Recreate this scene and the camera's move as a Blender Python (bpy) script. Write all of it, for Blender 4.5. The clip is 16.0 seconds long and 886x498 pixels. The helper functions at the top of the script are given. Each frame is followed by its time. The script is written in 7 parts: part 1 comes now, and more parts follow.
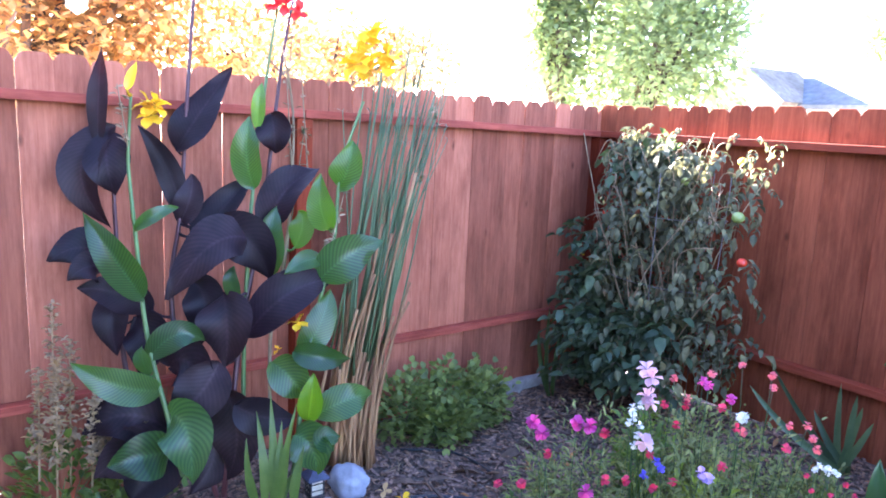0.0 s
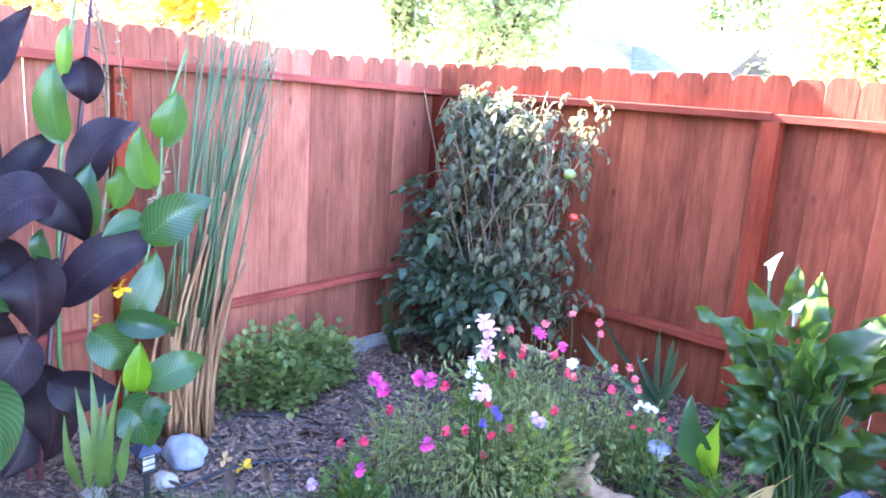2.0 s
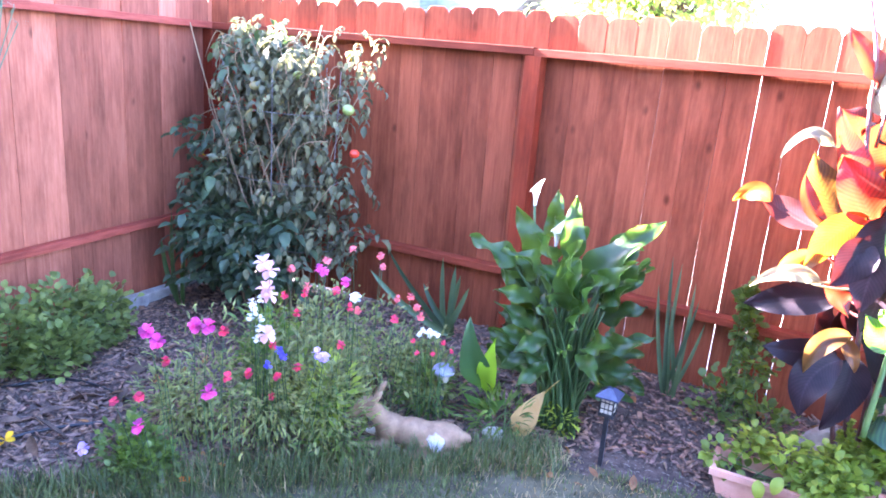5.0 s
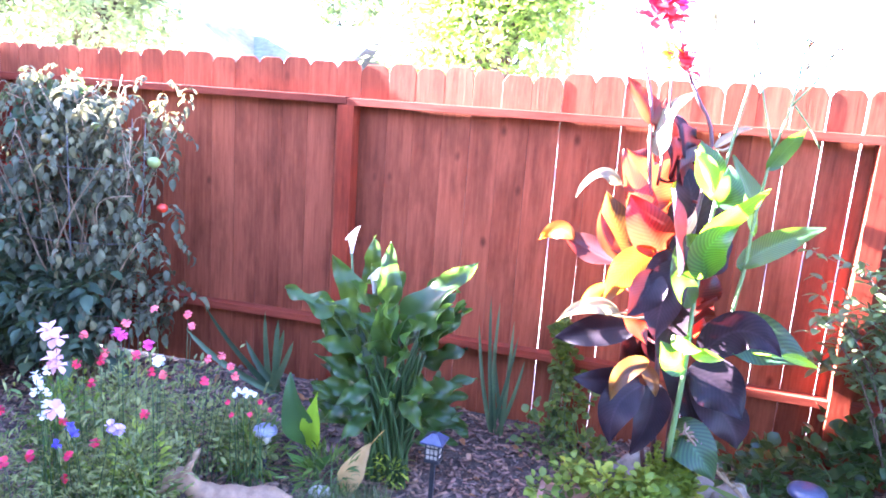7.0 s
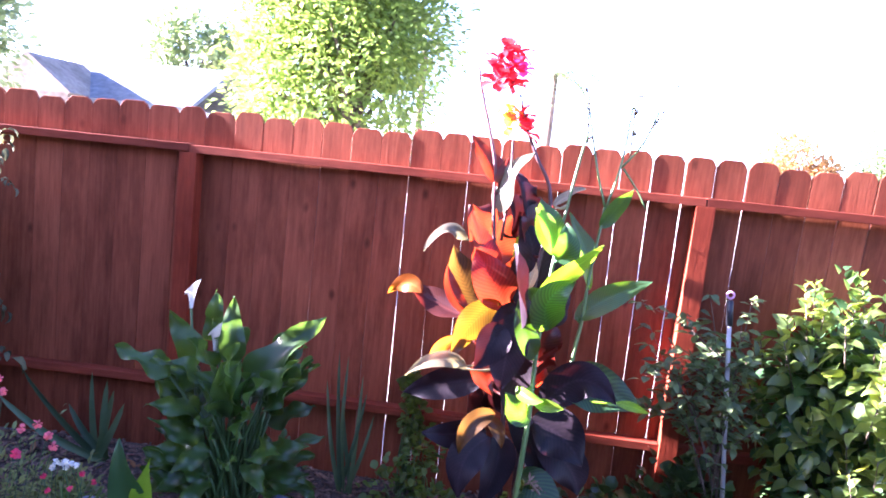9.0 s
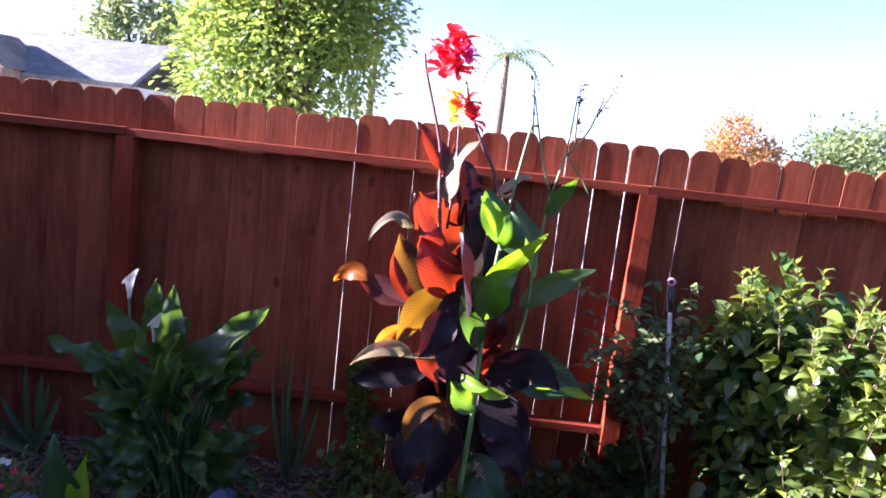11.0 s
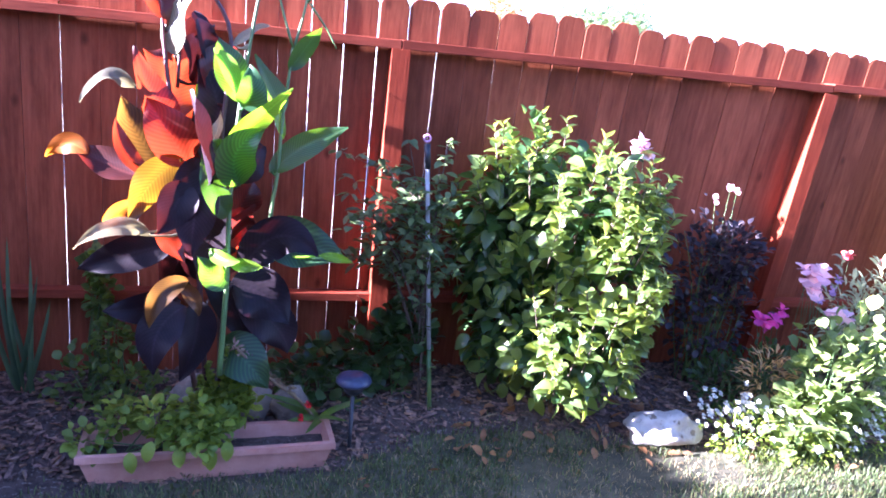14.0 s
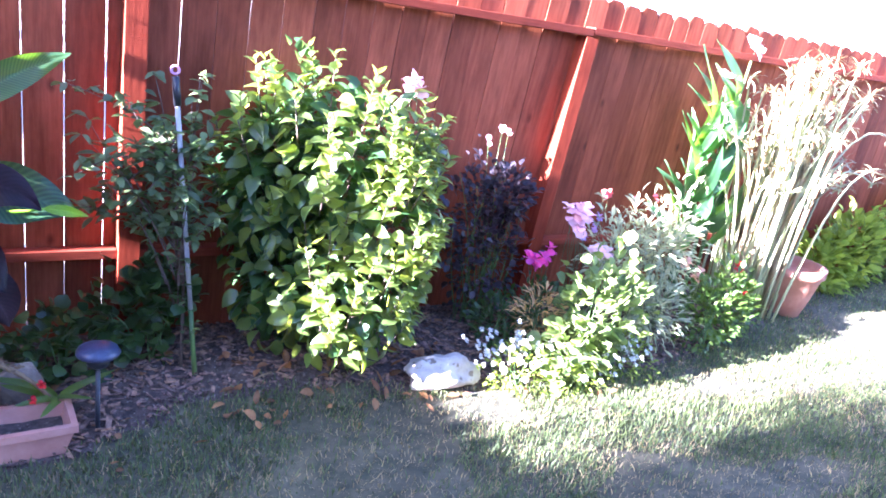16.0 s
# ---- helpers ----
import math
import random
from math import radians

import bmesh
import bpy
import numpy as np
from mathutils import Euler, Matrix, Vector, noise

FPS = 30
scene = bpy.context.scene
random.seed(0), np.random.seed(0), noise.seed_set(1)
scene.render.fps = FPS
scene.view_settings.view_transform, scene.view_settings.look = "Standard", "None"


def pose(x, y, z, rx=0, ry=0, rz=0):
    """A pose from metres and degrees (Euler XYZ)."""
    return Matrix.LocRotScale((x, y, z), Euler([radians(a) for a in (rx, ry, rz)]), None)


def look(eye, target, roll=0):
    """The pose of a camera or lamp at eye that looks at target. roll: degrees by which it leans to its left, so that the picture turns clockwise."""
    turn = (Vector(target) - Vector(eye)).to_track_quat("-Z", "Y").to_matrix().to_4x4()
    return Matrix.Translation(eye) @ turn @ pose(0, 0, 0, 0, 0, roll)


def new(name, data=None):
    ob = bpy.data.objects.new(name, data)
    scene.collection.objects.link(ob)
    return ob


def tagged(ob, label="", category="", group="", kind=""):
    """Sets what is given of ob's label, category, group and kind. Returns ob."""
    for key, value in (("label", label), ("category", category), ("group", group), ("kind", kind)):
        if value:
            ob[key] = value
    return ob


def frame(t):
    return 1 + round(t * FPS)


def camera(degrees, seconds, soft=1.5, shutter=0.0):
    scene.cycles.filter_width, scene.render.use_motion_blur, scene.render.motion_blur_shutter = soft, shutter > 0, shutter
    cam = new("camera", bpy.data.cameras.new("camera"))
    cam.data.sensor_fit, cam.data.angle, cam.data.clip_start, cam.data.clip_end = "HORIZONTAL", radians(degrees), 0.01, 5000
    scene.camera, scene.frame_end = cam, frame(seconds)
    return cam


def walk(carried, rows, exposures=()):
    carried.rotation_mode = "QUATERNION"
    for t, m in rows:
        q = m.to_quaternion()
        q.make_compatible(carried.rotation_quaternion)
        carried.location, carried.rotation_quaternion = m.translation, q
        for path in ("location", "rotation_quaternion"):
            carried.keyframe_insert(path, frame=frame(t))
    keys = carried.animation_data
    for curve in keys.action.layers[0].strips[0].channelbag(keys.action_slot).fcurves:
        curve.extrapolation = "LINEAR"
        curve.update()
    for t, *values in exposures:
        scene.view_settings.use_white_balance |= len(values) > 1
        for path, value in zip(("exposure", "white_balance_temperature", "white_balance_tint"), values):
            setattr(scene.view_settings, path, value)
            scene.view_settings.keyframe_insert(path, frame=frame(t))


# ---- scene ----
cam = camera(62.3, 16.0, soft=1.8)
PATH = [
    (0, (3.851, -3.935, 1.707), (2.205, -2.854, 1.354), 2.6),
    (0.5, (3.855, -3.91, 1.695), (2.287, -2.727, 1.316), 2.5),
    (1, (3.85, -3.893, 1.687), (2.345, -2.646, 1.264), 3.2),
    (1.5, (3.847, -3.886, 1.686), (2.413, -2.555, 1.272), 4.2),
    (2, (3.845, -3.872, 1.683), (2.473, -2.482, 1.25), 3.9),
    (2.5, (3.852, -3.867, 1.669), (2.561, -2.416, 1.195), 3.8),
    (3, (3.858, -3.854, 1.678), (2.634, -2.358, 1.164), 3.6),
    (3.5, (3.868, -3.847, 1.669), (2.729, -2.29, 1.141), 3.6),
    (4, (3.874, -3.849, 1.675), (2.823, -2.236, 1.133), 4.5),
    (4.2, (3.869, -3.85, 1.675), (2.856, -2.216, 1.125), 4.8),
    (6.3, (4.077, -3.694, 1.635), (3.317, -1.908, 1.154), 3.2),
    (6.5, (4.065, -3.703, 1.656), (3.364, -1.889, 1.188), 3.5),
    (7, (4.068, -3.694, 1.66), (3.484, -1.821, 1.272), 4.1),
    (7.5, (4.086, -3.684, 1.669), (3.552, -1.778, 1.38), 3.8),
    (8, (4.101, -3.676, 1.667), (3.659, -1.74, 1.426), 4.1),
    (8.5, (4.099, -3.663, 1.662), (3.785, -1.701, 1.429), 5.0),
    (9, (4.078, -3.67, 1.69), (3.868, -1.695, 1.461), 5.9),
    (9.2, (4.078, -3.669, 1.703), (3.899, -1.69, 1.48), 6.4),
    (11.5, (4.132, -3.639, 1.727), (4.081, -1.662, 1.432), 5.9),
    (12, (4.158, -3.633, 1.711), (4.16, -1.66, 1.383), 5.7),
    (12.5, (4.129, -3.631, 1.682), (4.254, -1.671, 1.303), 5.9),
    (13, (4.182, -3.636, 1.637), (4.43, -1.697, 1.215), 5.1),
    (13.5, (4.227, -3.57, 1.615), (4.626, -1.671, 1.13), 5.7),
    (14, (4.251, -3.505, 1.587), (4.774, -1.64, 1.09), 5.7),
    (14.5, (4.314, -3.448, 1.581), (4.906, -1.607, 1.074), 6.2),
    (15, (4.334, -3.404, 1.582), (5.001, -1.59, 1.068), 6.2),
    (15.5, (4.385, -3.369, 1.562), (5.141, -1.607, 0.991), 6.2),
    (16, (4.388, -3.331, 1.556), (5.44, -1.731, 0.978), 8.6),
]
EXPOSURES = [(0, 5.72, 5900, 28), (0.7, 5.78, 5900, 28), (1.5, 6.5, 5800, 28), (2.0, 6.5, 5800, 28), (2.5, 6.15, 5850, 28), (3.5, 6.48, 5900, 30), (4.2, 6.55, 5800, 31), (6.5, 6.5, 5550, 36), (7.2, 6.4, 5450, 40), (8.0, 5.65, 5500, 46), (9.0, 4.8, 5500, 44), (9.4, 4.45, 5500, 42), (11.3, 3.15, 5700, 40), (12.2, 2.9, 5500, 50), (13.0, 3.6, 5400, 40), (14.0, 4.58, 5100, 39), (15.0, 5.05, 5100, 38), (15.5, 5.2, 5100, 38), (16.0, 5.25, 5100, 37)]
walk(cam, [(t, look(eye, target, roll)) for t, eye, target, roll in PATH], EXPOSURES)

# ---- daylight: low sun behind the side fence, almost along the back fence ----
SUN_EL, SUN_AZ = radians(17.6), radians(268.3)  # azimuth from +y towards +x
world = bpy.data.worlds.new("World")
scene.world = world
world.use_nodes = True
wn = world.node_tree.nodes
sky = wn.new("ShaderNodeTexSky")
sky.sky_type, sky.sun_disc = "NISHITA", False
sky.sun_elevation, sky.sun_rotation = SUN_EL, SUN_AZ
sky.dust_density = 0.8
sky.air_density = 0.6
wn["Background"].inputs["Strength"].default_value = 0.05
world.node_tree.links.new(sky.outputs["Color"], wn["Background"].inputs["Color"])
sun_dir = Vector((math.sin(SUN_AZ) * math.cos(SUN_EL), math.cos(SUN_AZ) * math.cos(SUN_EL), math.sin(SUN_EL)))
sun_data = bpy.data.lights.new("sun", "SUN")
sun_data.energy, sun_data.angle, sun_data.color = 5.0, radians(0.6), (1.0, 0.93, 0.82)
sun_lamp = new("sun", sun_data)
sun_lamp.matrix_world = look(sun_dir * 40, (0, 0, 0))

# ---- materials ----


def nodes_of(name):
    m = bpy.data.materials.new(name)
    m.use_nodes = True
    nt = m.node_tree
    return m, nt, nt.nodes["Principled BSDF"]


def noise_node(nt, scale, detail=4.0, rough=0.55, stretch=(1, 1, 1), coords="Object"):
    tc = nt.nodes.new("ShaderNodeTexCoord")
    mp = nt.nodes.new("ShaderNodeMapping")
    mp.inputs["Scale"].default_value = stretch
    nz = nt.nodes.new("ShaderNodeTexNoise")
    nz.inputs["Scale"].default_value, nz.inputs["Detail"].default_value, nz.inputs["Roughness"].default_value = scale, detail, rough
    nt.links.new(tc.outputs[coords], mp.inputs["Vector"])
    nt.links.new(mp.outputs["Vector"], nz.inputs["Vector"])
    return nz


def ramp_node(nt, source, stops):
    r = nt.nodes.new("ShaderNodeValToRGB")
    while len(r.color_ramp.elements) < len(stops):
        r.color_ramp.elements.new(0.5)
    for el, (at, col) in zip(r.color_ramp.elements, stops):
        el.position, el.color = at, (*col, 1)
    nt.links.new(source, r.inputs["Fac"])
    return r


def mix_node(nt, kind, fac, a, b):
    m = nt.nodes.new("ShaderNodeMix")
    m.data_type, m.blend_type = "RGBA", kind
    for key, val in ((0, fac), (6, a), (7, b)):
        if hasattr(val, "is_linked"):
            nt.links.new(val, m.inputs[key])
        else:
            m.inputs[key].default_value = val if key == 0 else (*val, 1)
    return m.outputs[2]


def bump_node(nt, source, strength, dist, bsdf):
    b = nt.nodes.new("ShaderNodeBump")
    b.inputs["Strength"].default_value, b.inputs["Distance"].default_value = strength, dist
    nt.links.new(source, b.inputs["Height"])
    nt.links.new(b.outputs["Normal"], bsdf.inputs["Normal"])


def rough_mat(name, col_a, col_b, scale=8.0, rough=0.8, bump=0.3, dist=0.01, spots=None, stretch=(1, 1, 1), coords="Object"):
    """Two-tone noisy surface with a second, larger scale of stains."""
    m, nt, p = nodes_of(name)
    fine = noise_node(nt, scale, 8, 0.65, stretch, coords)
    big = noise_node(nt, scale * 0.17, 3, 0.5, stretch, coords)
    base = ramp_node(nt, fine.outputs["Fac"], [(0.35, col_a), (0.68, col_b)])
    dark = ramp_node(nt, big.outputs["Fac"], [(0.4, (0.62, 0.6, 0.58)), (0.62, (1, 1, 1))])
    col = mix_node(nt, "MULTIPLY", 0.8, base.outputs["Color"], dark.outputs["Color"])
    if spots:
        sp = noise_node(nt, scale * 2.3, 2, 0.5, stretch, coords)
        mask = ramp_node(nt, sp.outputs["Fac"], [(0.6, (0, 0, 0)), (0.68, (1, 1, 1))])
        col = mix_node(nt, "MIX", mask.outputs["Color"], col, spots)
    nt.links.new(col, p.inputs["Base Color"])
    p.inputs["Roughness"].default_value = rough
    if bump:
        bump_node(nt, fine.outputs["Fac"], bump, dist, p)
    return m


def stained_wood(name, col_a, col_b, knots=True, axis=2, rough=0.72):
    """Stained boards: long grain, knots, a tone of its own for each piece."""
    m, nt, p = nodes_of(name)
    st = [9.0, 9.0, 9.0]
    st[axis] = 0.55
    info = nt.nodes.new("ShaderNodeObjectInfo")
    tc = nt.nodes.new("ShaderNodeTexCoord")
    add = nt.nodes.new("ShaderNodeVectorMath")
    add.operation = "ADD"
    off = nt.nodes.new("ShaderNodeVectorMath")
    off.operation = "SCALE"
    off.inputs[0].default_value = (17.0, 31.0, 23.0)
    nt.links.new(info.outputs["Random"], off.inputs["Scale"])
    nt.links.new(tc.outputs["Object"], add.inputs[0])
    nt.links.new(off.outputs[0], add.inputs[1])

    def nz(scale, stretch, detail=6, rough=0.6):
        mp = nt.nodes.new("ShaderNodeMapping")
        mp.inputs["Scale"].default_value = stretch
        n = nt.nodes.new("ShaderNodeTexNoise")
        n.inputs["Scale"].default_value, n.inputs["Detail"].default_value, n.inputs["Roughness"].default_value = scale, detail, rough
        nt.links.new(add.outputs[0], mp.inputs["Vector"])
        nt.links.new(mp.outputs["Vector"], n.inputs["Vector"])
        return n
    grain = nz(6.0, st, 8, 0.7)
    pst = [1.0, 1.0, 1.0]
    pst[axis] = 0.3
    patch = nz(7.0, pst, 5, 0.65)
    base = ramp_node(nt, grain.outputs["Fac"], [(0.3, col_a), (0.72, col_b)])
    blot = ramp_node(nt, patch.outputs["Fac"], [(0.30, (0.42, 0.38, 0.36)), (0.58, (1, 1, 1))])
    col = mix_node(nt, "MULTIPLY", 0.75, base.outputs["Color"], blot.outputs["Color"])
    tone = ramp_node(nt, info.outputs["Random"], [(0.0, (0.62, 0.58, 0.56)), (0.5, (1.0, 0.98, 0.96)), (1.0, (1.14, 1.15, 1.13))])
    col = mix_node(nt, "MULTIPLY", 0.9, col, tone.outputs["Color"])
    if knots:
        vo = nt.nodes.new("ShaderNodeTexVoronoi")
        vo.inputs["Scale"].default_value = 5.0
        kst = [1.0, 1.0, 1.0]
        kst[axis] = 0.6
        mp = nt.nodes.new("ShaderNodeMapping")
        mp.inputs["Scale"].default_value = kst
        nt.links.new(add.outputs[0], mp.inputs["Vector"])
        nt.links.new(mp.outputs["Vector"], vo.inputs["Vector"])
        km = ramp_node(nt, vo.outputs["Distance"], [(0.03, (0.7, 0.7, 0.7)), (0.11, (0, 0, 0))])
        col = mix_node(nt, "MIX", km.outputs["Color"], col, tuple(c * 0.25 for c in col_a))
    nt.links.new(col, p.inputs["Base Color"])
    p.inputs["Roughness"].default_value = rough
    p.inputs["Specular IOR Level"].default_value = 0.12
    bump_node(nt, grain.outputs["Fac"], 0.35, 0.004, p)
    return m


def leaf_mat(name, dark, light, through_col, amount=0.4, rough=0.42, scale=9.0, per_island=True, gloss=0.4, veins=0.0):
    """A leaf or petal: gloss on top, light shining through, tone varied leaf by leaf."""
    m, nt, p = nodes_of(name)
    nz = noise_node(nt, scale, 3, 0.6)
    base = ramp_node(nt, nz.outputs["Fac"], [(0.32, dark), (0.68, light)])
    if per_island:
        geo = nt.nodes.new("ShaderNodeNewGeometry")
        rnd = geo.outputs["Random Per Island"]
    else:
        rnd = nt.nodes.new("ShaderNodeObjectInfo").outputs["Random"]
    tone = ramp_node(nt, rnd, [(0.0, (0.6, 0.62, 0.62)), (0.5, (1, 1, 1)), (1.0, (1.35, 1.25, 1.0))])
    col = mix_node(nt, "MULTIPLY", 1.0, base.outputs["Color"], tone.outputs["Color"])
    tcol = mix_node(nt, "MULTIPLY", 1.0, through_col, tone.outputs["Color"])
    if veins:
        # slanting side veins and a paler midrib, laid out along the blade
        grid = nt.nodes.new("ShaderNodeUVMap")
        sep = nt.nodes.new("ShaderNodeSeparateXYZ")
        nt.links.new(grid.outputs["UV"], sep.inputs[0])

        def calc(kind, a, b):
            nd = nt.nodes.new("ShaderNodeMath")
            nd.operation = kind
            for key, val in ((0, a), (1, b)):
                if hasattr(val, "is_linked"):
                    nt.links.new(val, nd.inputs[key])
                else:
                    nd.inputs[key].default_value = val
            return nd.outputs[0]
        across = calc("ABSOLUTE", sep.outputs["X"], 0.0)
        wave = calc("SINE", calc("MULTIPLY", calc("SUBTRACT", sep.outputs["Y"], calc("MULTIPLY", across, 0.42)), 62.0), 0.0)
        stripe = ramp_node(nt, calc("MULTIPLY_ADD", wave, 0.5), [(0.0, (1 - veins,) * 3), (1.0, (1.0, 1.0, 1.0))])
        stripe.inputs["Fac"].links[0].from_node.inputs[2].default_value = 0.5
        rib = ramp_node(nt, across, [(0.02, (1.8, 1.8, 1.7)), (0.10, (1.0, 1.0, 1.0))])
        both = mix_node(nt, "MULTIPLY", 1.0, stripe.outputs["Color"], rib.outputs["Color"])
        col = mix_node(nt, "MULTIPLY", 1.0, col, both)
        tcol = mix_node(nt, "MULTIPLY", 1.0, tcol, stripe.outputs["Color"])
    nt.links.new(col, p.inputs["Base Color"])
    p.inputs["Roughness"].default_value = rough
    p.inputs["Specular IOR Level"].default_value = gloss
    tr = nt.nodes.new("ShaderNodeBsdfTranslucent")
    nt.links.new(tcol, tr.inputs["Color"])
    mx = nt.nodes.new("ShaderNodeMixShader")
    mx.inputs["Fac"].default_value = amount
    nt.links.new(p.outputs["BSDF"], mx.inputs[1])
    nt.links.new(tr.outputs["BSDF"], mx.inputs[2])
    nt.links.new(mx.outputs["Shader"], nt.nodes["Material Output"].inputs["Surface"])
    bump_node(nt, nz.outputs["Fac"], 0.12, 0.004, p)
    return m


WOOD = stained_wood("redwood_stain", (0.200, 0.046, 0.021), (0.340, 0.097, 0.045))
WOOD_X = stained_wood("redwood_stain_rail", (0.17, 0.030, 0.015), (0.30, 0.064, 0.032), False, 0, 0.66)
WOOD_Y = stained_wood("redwood_stain_side_rail", (0.24, 0.046, 0.030), (0.44, 0.105, 0.068), False, 1, 0.66)
WOOD_POST = stained_wood("redwood_stain_post", (0.18, 0.026, 0.011), (0.30, 0.054, 0.022), True, 2)
# side boards: stain paled to stand in for flare and bounced light
WOOD_SIDE_BRIGHT = stained_wood("redwood_stain_brightened", (0.32, 0.096, 0.054), (0.50, 0.180, 0.108))
SOIL = rough_mat("dark_bed_soil", (0.048, 0.034, 0.028), (0.150, 0.108, 0.088), 26, 0.95, 0.8, 0.03, (0.19, 0.16, 0.13))
LAWN_SOIL = rough_mat("lawn_soil", (0.042, 0.046, 0.022), (0.135, 0.120, 0.068), 14, 0.95, 0.6, 0.02)
YARD = rough_mat("pale_neighbour_ground", (0.42, 0.38, 0.30), (0.62, 0.57, 0.48), 3, 0.95, 0.2, 0.02)
CONCRETE = rough_mat("weathered_concrete", (0.32, 0.30, 0.27), (0.48, 0.46, 0.42), 18, 0.9, 0.4, 0.006)
CHIP = leaf_mat("bark_mulch_chip", (0.044, 0.028, 0.024), (0.330, 0.210, 0.160), (0.0, 0.0, 0.0), 0.0, 0.9, 30)
DEAD_LEAF = leaf_mat("fallen_dry_leaf", (0.16, 0.070, 0.032), (0.34, 0.18, 0.08), (0.4, 0.18, 0.05), 0.25, 0.8, 20)
GRASS = leaf_mat("lawn_grass", (0.055, 0.086, 0.030), (0.128, 0.158, 0.058), (0.14, 0.20, 0.05), 0.32, 0.55, 5)
STRAW = leaf_mat("dry_straw_grass", (0.20, 0.15, 0.075), (0.38, 0.31, 0.17), (0.34, 0.26, 0.11), 0.3, 0.7, 8)
GREEN = leaf_mat("garden_leaf", (0.050, 0.098, 0.024), (0.125, 0.190, 0.045), (0.21, 0.34, 0.03), 0.38, 0.42, 14)
GREEN_DARK = leaf_mat("deep_green_leaf", (0.026, 0.058, 0.020), (0.065, 0.112, 0.036), (0.12, 0.22, 0.03), 0.3, 0.33, 14)
GREEN_LIME = leaf_mat("lime_leaf", (0.150, 0.230, 0.028), (0.290, 0.370, 0.055), (0.38, 0.48, 0.06), 0.42, 0.45, 14)
GREEN_GREY = leaf_mat("wilting_grey_green_leaf", (0.082, 0.090, 0.050), (0.190, 0.190, 0.115), (0.11, 0.11, 0.05), 0.25, 0.8, 20, True, 0.15)
CANNA_GREEN = leaf_mat("canna_green_leaf", (0.022, 0.066, 0.028), (0.050, 0.116, 0.046), (0.26, 0.58, 0.01), 0.32, 0.30, 3, False, 0.4, 0.35)
# purple canna colour, also painting shade on low leaves of the green canna
CANNA_DARK = leaf_mat("canna_purple_and_shaded_leaf", (0.010, 0.006, 0.009), (0.026, 0.015, 0.021), (0.09, 0.013, 0.012), 0.12, 0.50, 9, False, 0.2, 0.25)
CANNA_RED = leaf_mat("canna_bronze_leaf", (0.050, 0.012, 0.012), (0.110, 0.028, 0.018), (0.62, 0.060, 0.012), 0.38, 0.34, 4, False, 0.4, 0.35)
CANNA_GOLD = leaf_mat("canna_bronze_yellow_leaf", (0.095, 0.055, 0.012), (0.180, 0.100, 0.020), (0.34, 0.17, 0.006), 0.32, 0.35, 5, False, 0.4, 0.35)
TREE_GREEN = leaf_mat("tree_leaf", (0.050, 0.105, 0.030), (0.130, 0.210, 0.060), (0.34, 0.48, 0.08), 0.45, 0.55, 2)
TREE_PALE = leaf_mat("pale_tree_leaf", (0.085, 0.150, 0.080), (0.200, 0.280, 0.150), (0.40, 0.50, 0.22), 0.45, 0.6, 2)
TREE_RUST = leaf_mat("rust_tree_leaf", (0.160, 0.095, 0.045), (0.380, 0.240, 0.110), (0.6, 0.36, 0.12), 0.45, 0.6, 2)
BARK = rough_mat("tree_bark", (0.07, 0.05, 0.035), (0.20, 0.15, 0.11), 9, 0.95, 0.6, 0.02, None, (1, 1, 0.25))
STEM = rough_mat("green_stem", (0.060, 0.130, 0.035), (0.140, 0.230, 0.060), 20, 0.5, 0.1, 0.002, None, (1, 1, 0.2))
STEM_DARK = rough_mat("purple_stem", (0.045, 0.012, 0.016), (0.110, 0.030, 0.030), 20, 0.5, 0.1, 0.002, None, (1, 1, 0.2))
STEM_DRY = rough_mat("dry_stem", (0.200, 0.130, 0.065), (0.420, 0.300, 0.170), 20, 0.85, 0.2, 0.002, None, (1, 1, 0.2))
TWIG = rough_mat("brown_twig", (0.080, 0.055, 0.035), (0.190, 0.140, 0.100), 30, 0.9, 0.2, 0.002)


def petal_mat(name, a, b, tr):
    return leaf_mat(name, a, b, tr, 0.4, 0.55, 25)


YELLOW = petal_mat("yellow_petal", (0.75, 0.42, 0.01), (0.85, 0.58, 0.03), (0.9, 0.55, 0.02))
RED = petal_mat("red_petal", (0.60, 0.012, 0.020), (0.75, 0.05, 0.05), (0.9, 0.05, 0.05))
HOTPINK = petal_mat("magenta_petal", (0.55, 0.030, 0.240), (0.75, 0.130, 0.420), (0.8, 0.08, 0.4))
PALEPINK = petal_mat("pale_pink_petal", (0.76, 0.44, 0.54), (0.86, 0.66, 0.72), (0.8, 0.5, 0.6))
WHITE = petal_mat("white_petal", (0.72, 0.72, 0.70), (0.85, 0.85, 0.80), (0.7, 0.7, 0.6))
BLUE = petal_mat("blue_petal", (0.06, 0.05, 0.42), (0.16, 0.12, 0.60), (0.2, 0.15, 0.6))
LILAC = petal_mat("lilac_petal", (0.42, 0.25, 0.60), (0.62, 0.45, 0.75), (0.5, 0.35, 0.7))
ORANGE = petal_mat("orange_petal", (0.75, 0.14, 0.01), (0.85, 0.26, 0.02), (0.9, 0.25, 0.02))

# ---- mesh tools ----


class Shape:
    """Gathers vertices and faces for one mesh."""

    def __init__(self):
        self.v, self.f = [], []

    def add(self, verts, faces):
        n = len(self.v)
        self.v.extend(verts)
        self.f.extend([tuple(i + n for i in f) for f in faces])

    def mesh(self, name, mat, smooth=True):
        me = bpy.data.meshes.new(name)
        me.from_pydata(self.v, [], self.f)
        me.materials.append(mat)
        if smooth:
            me.polygons.foreach_set("use_smooth", [True] * len(me.polygons))
        me.update()
        return me


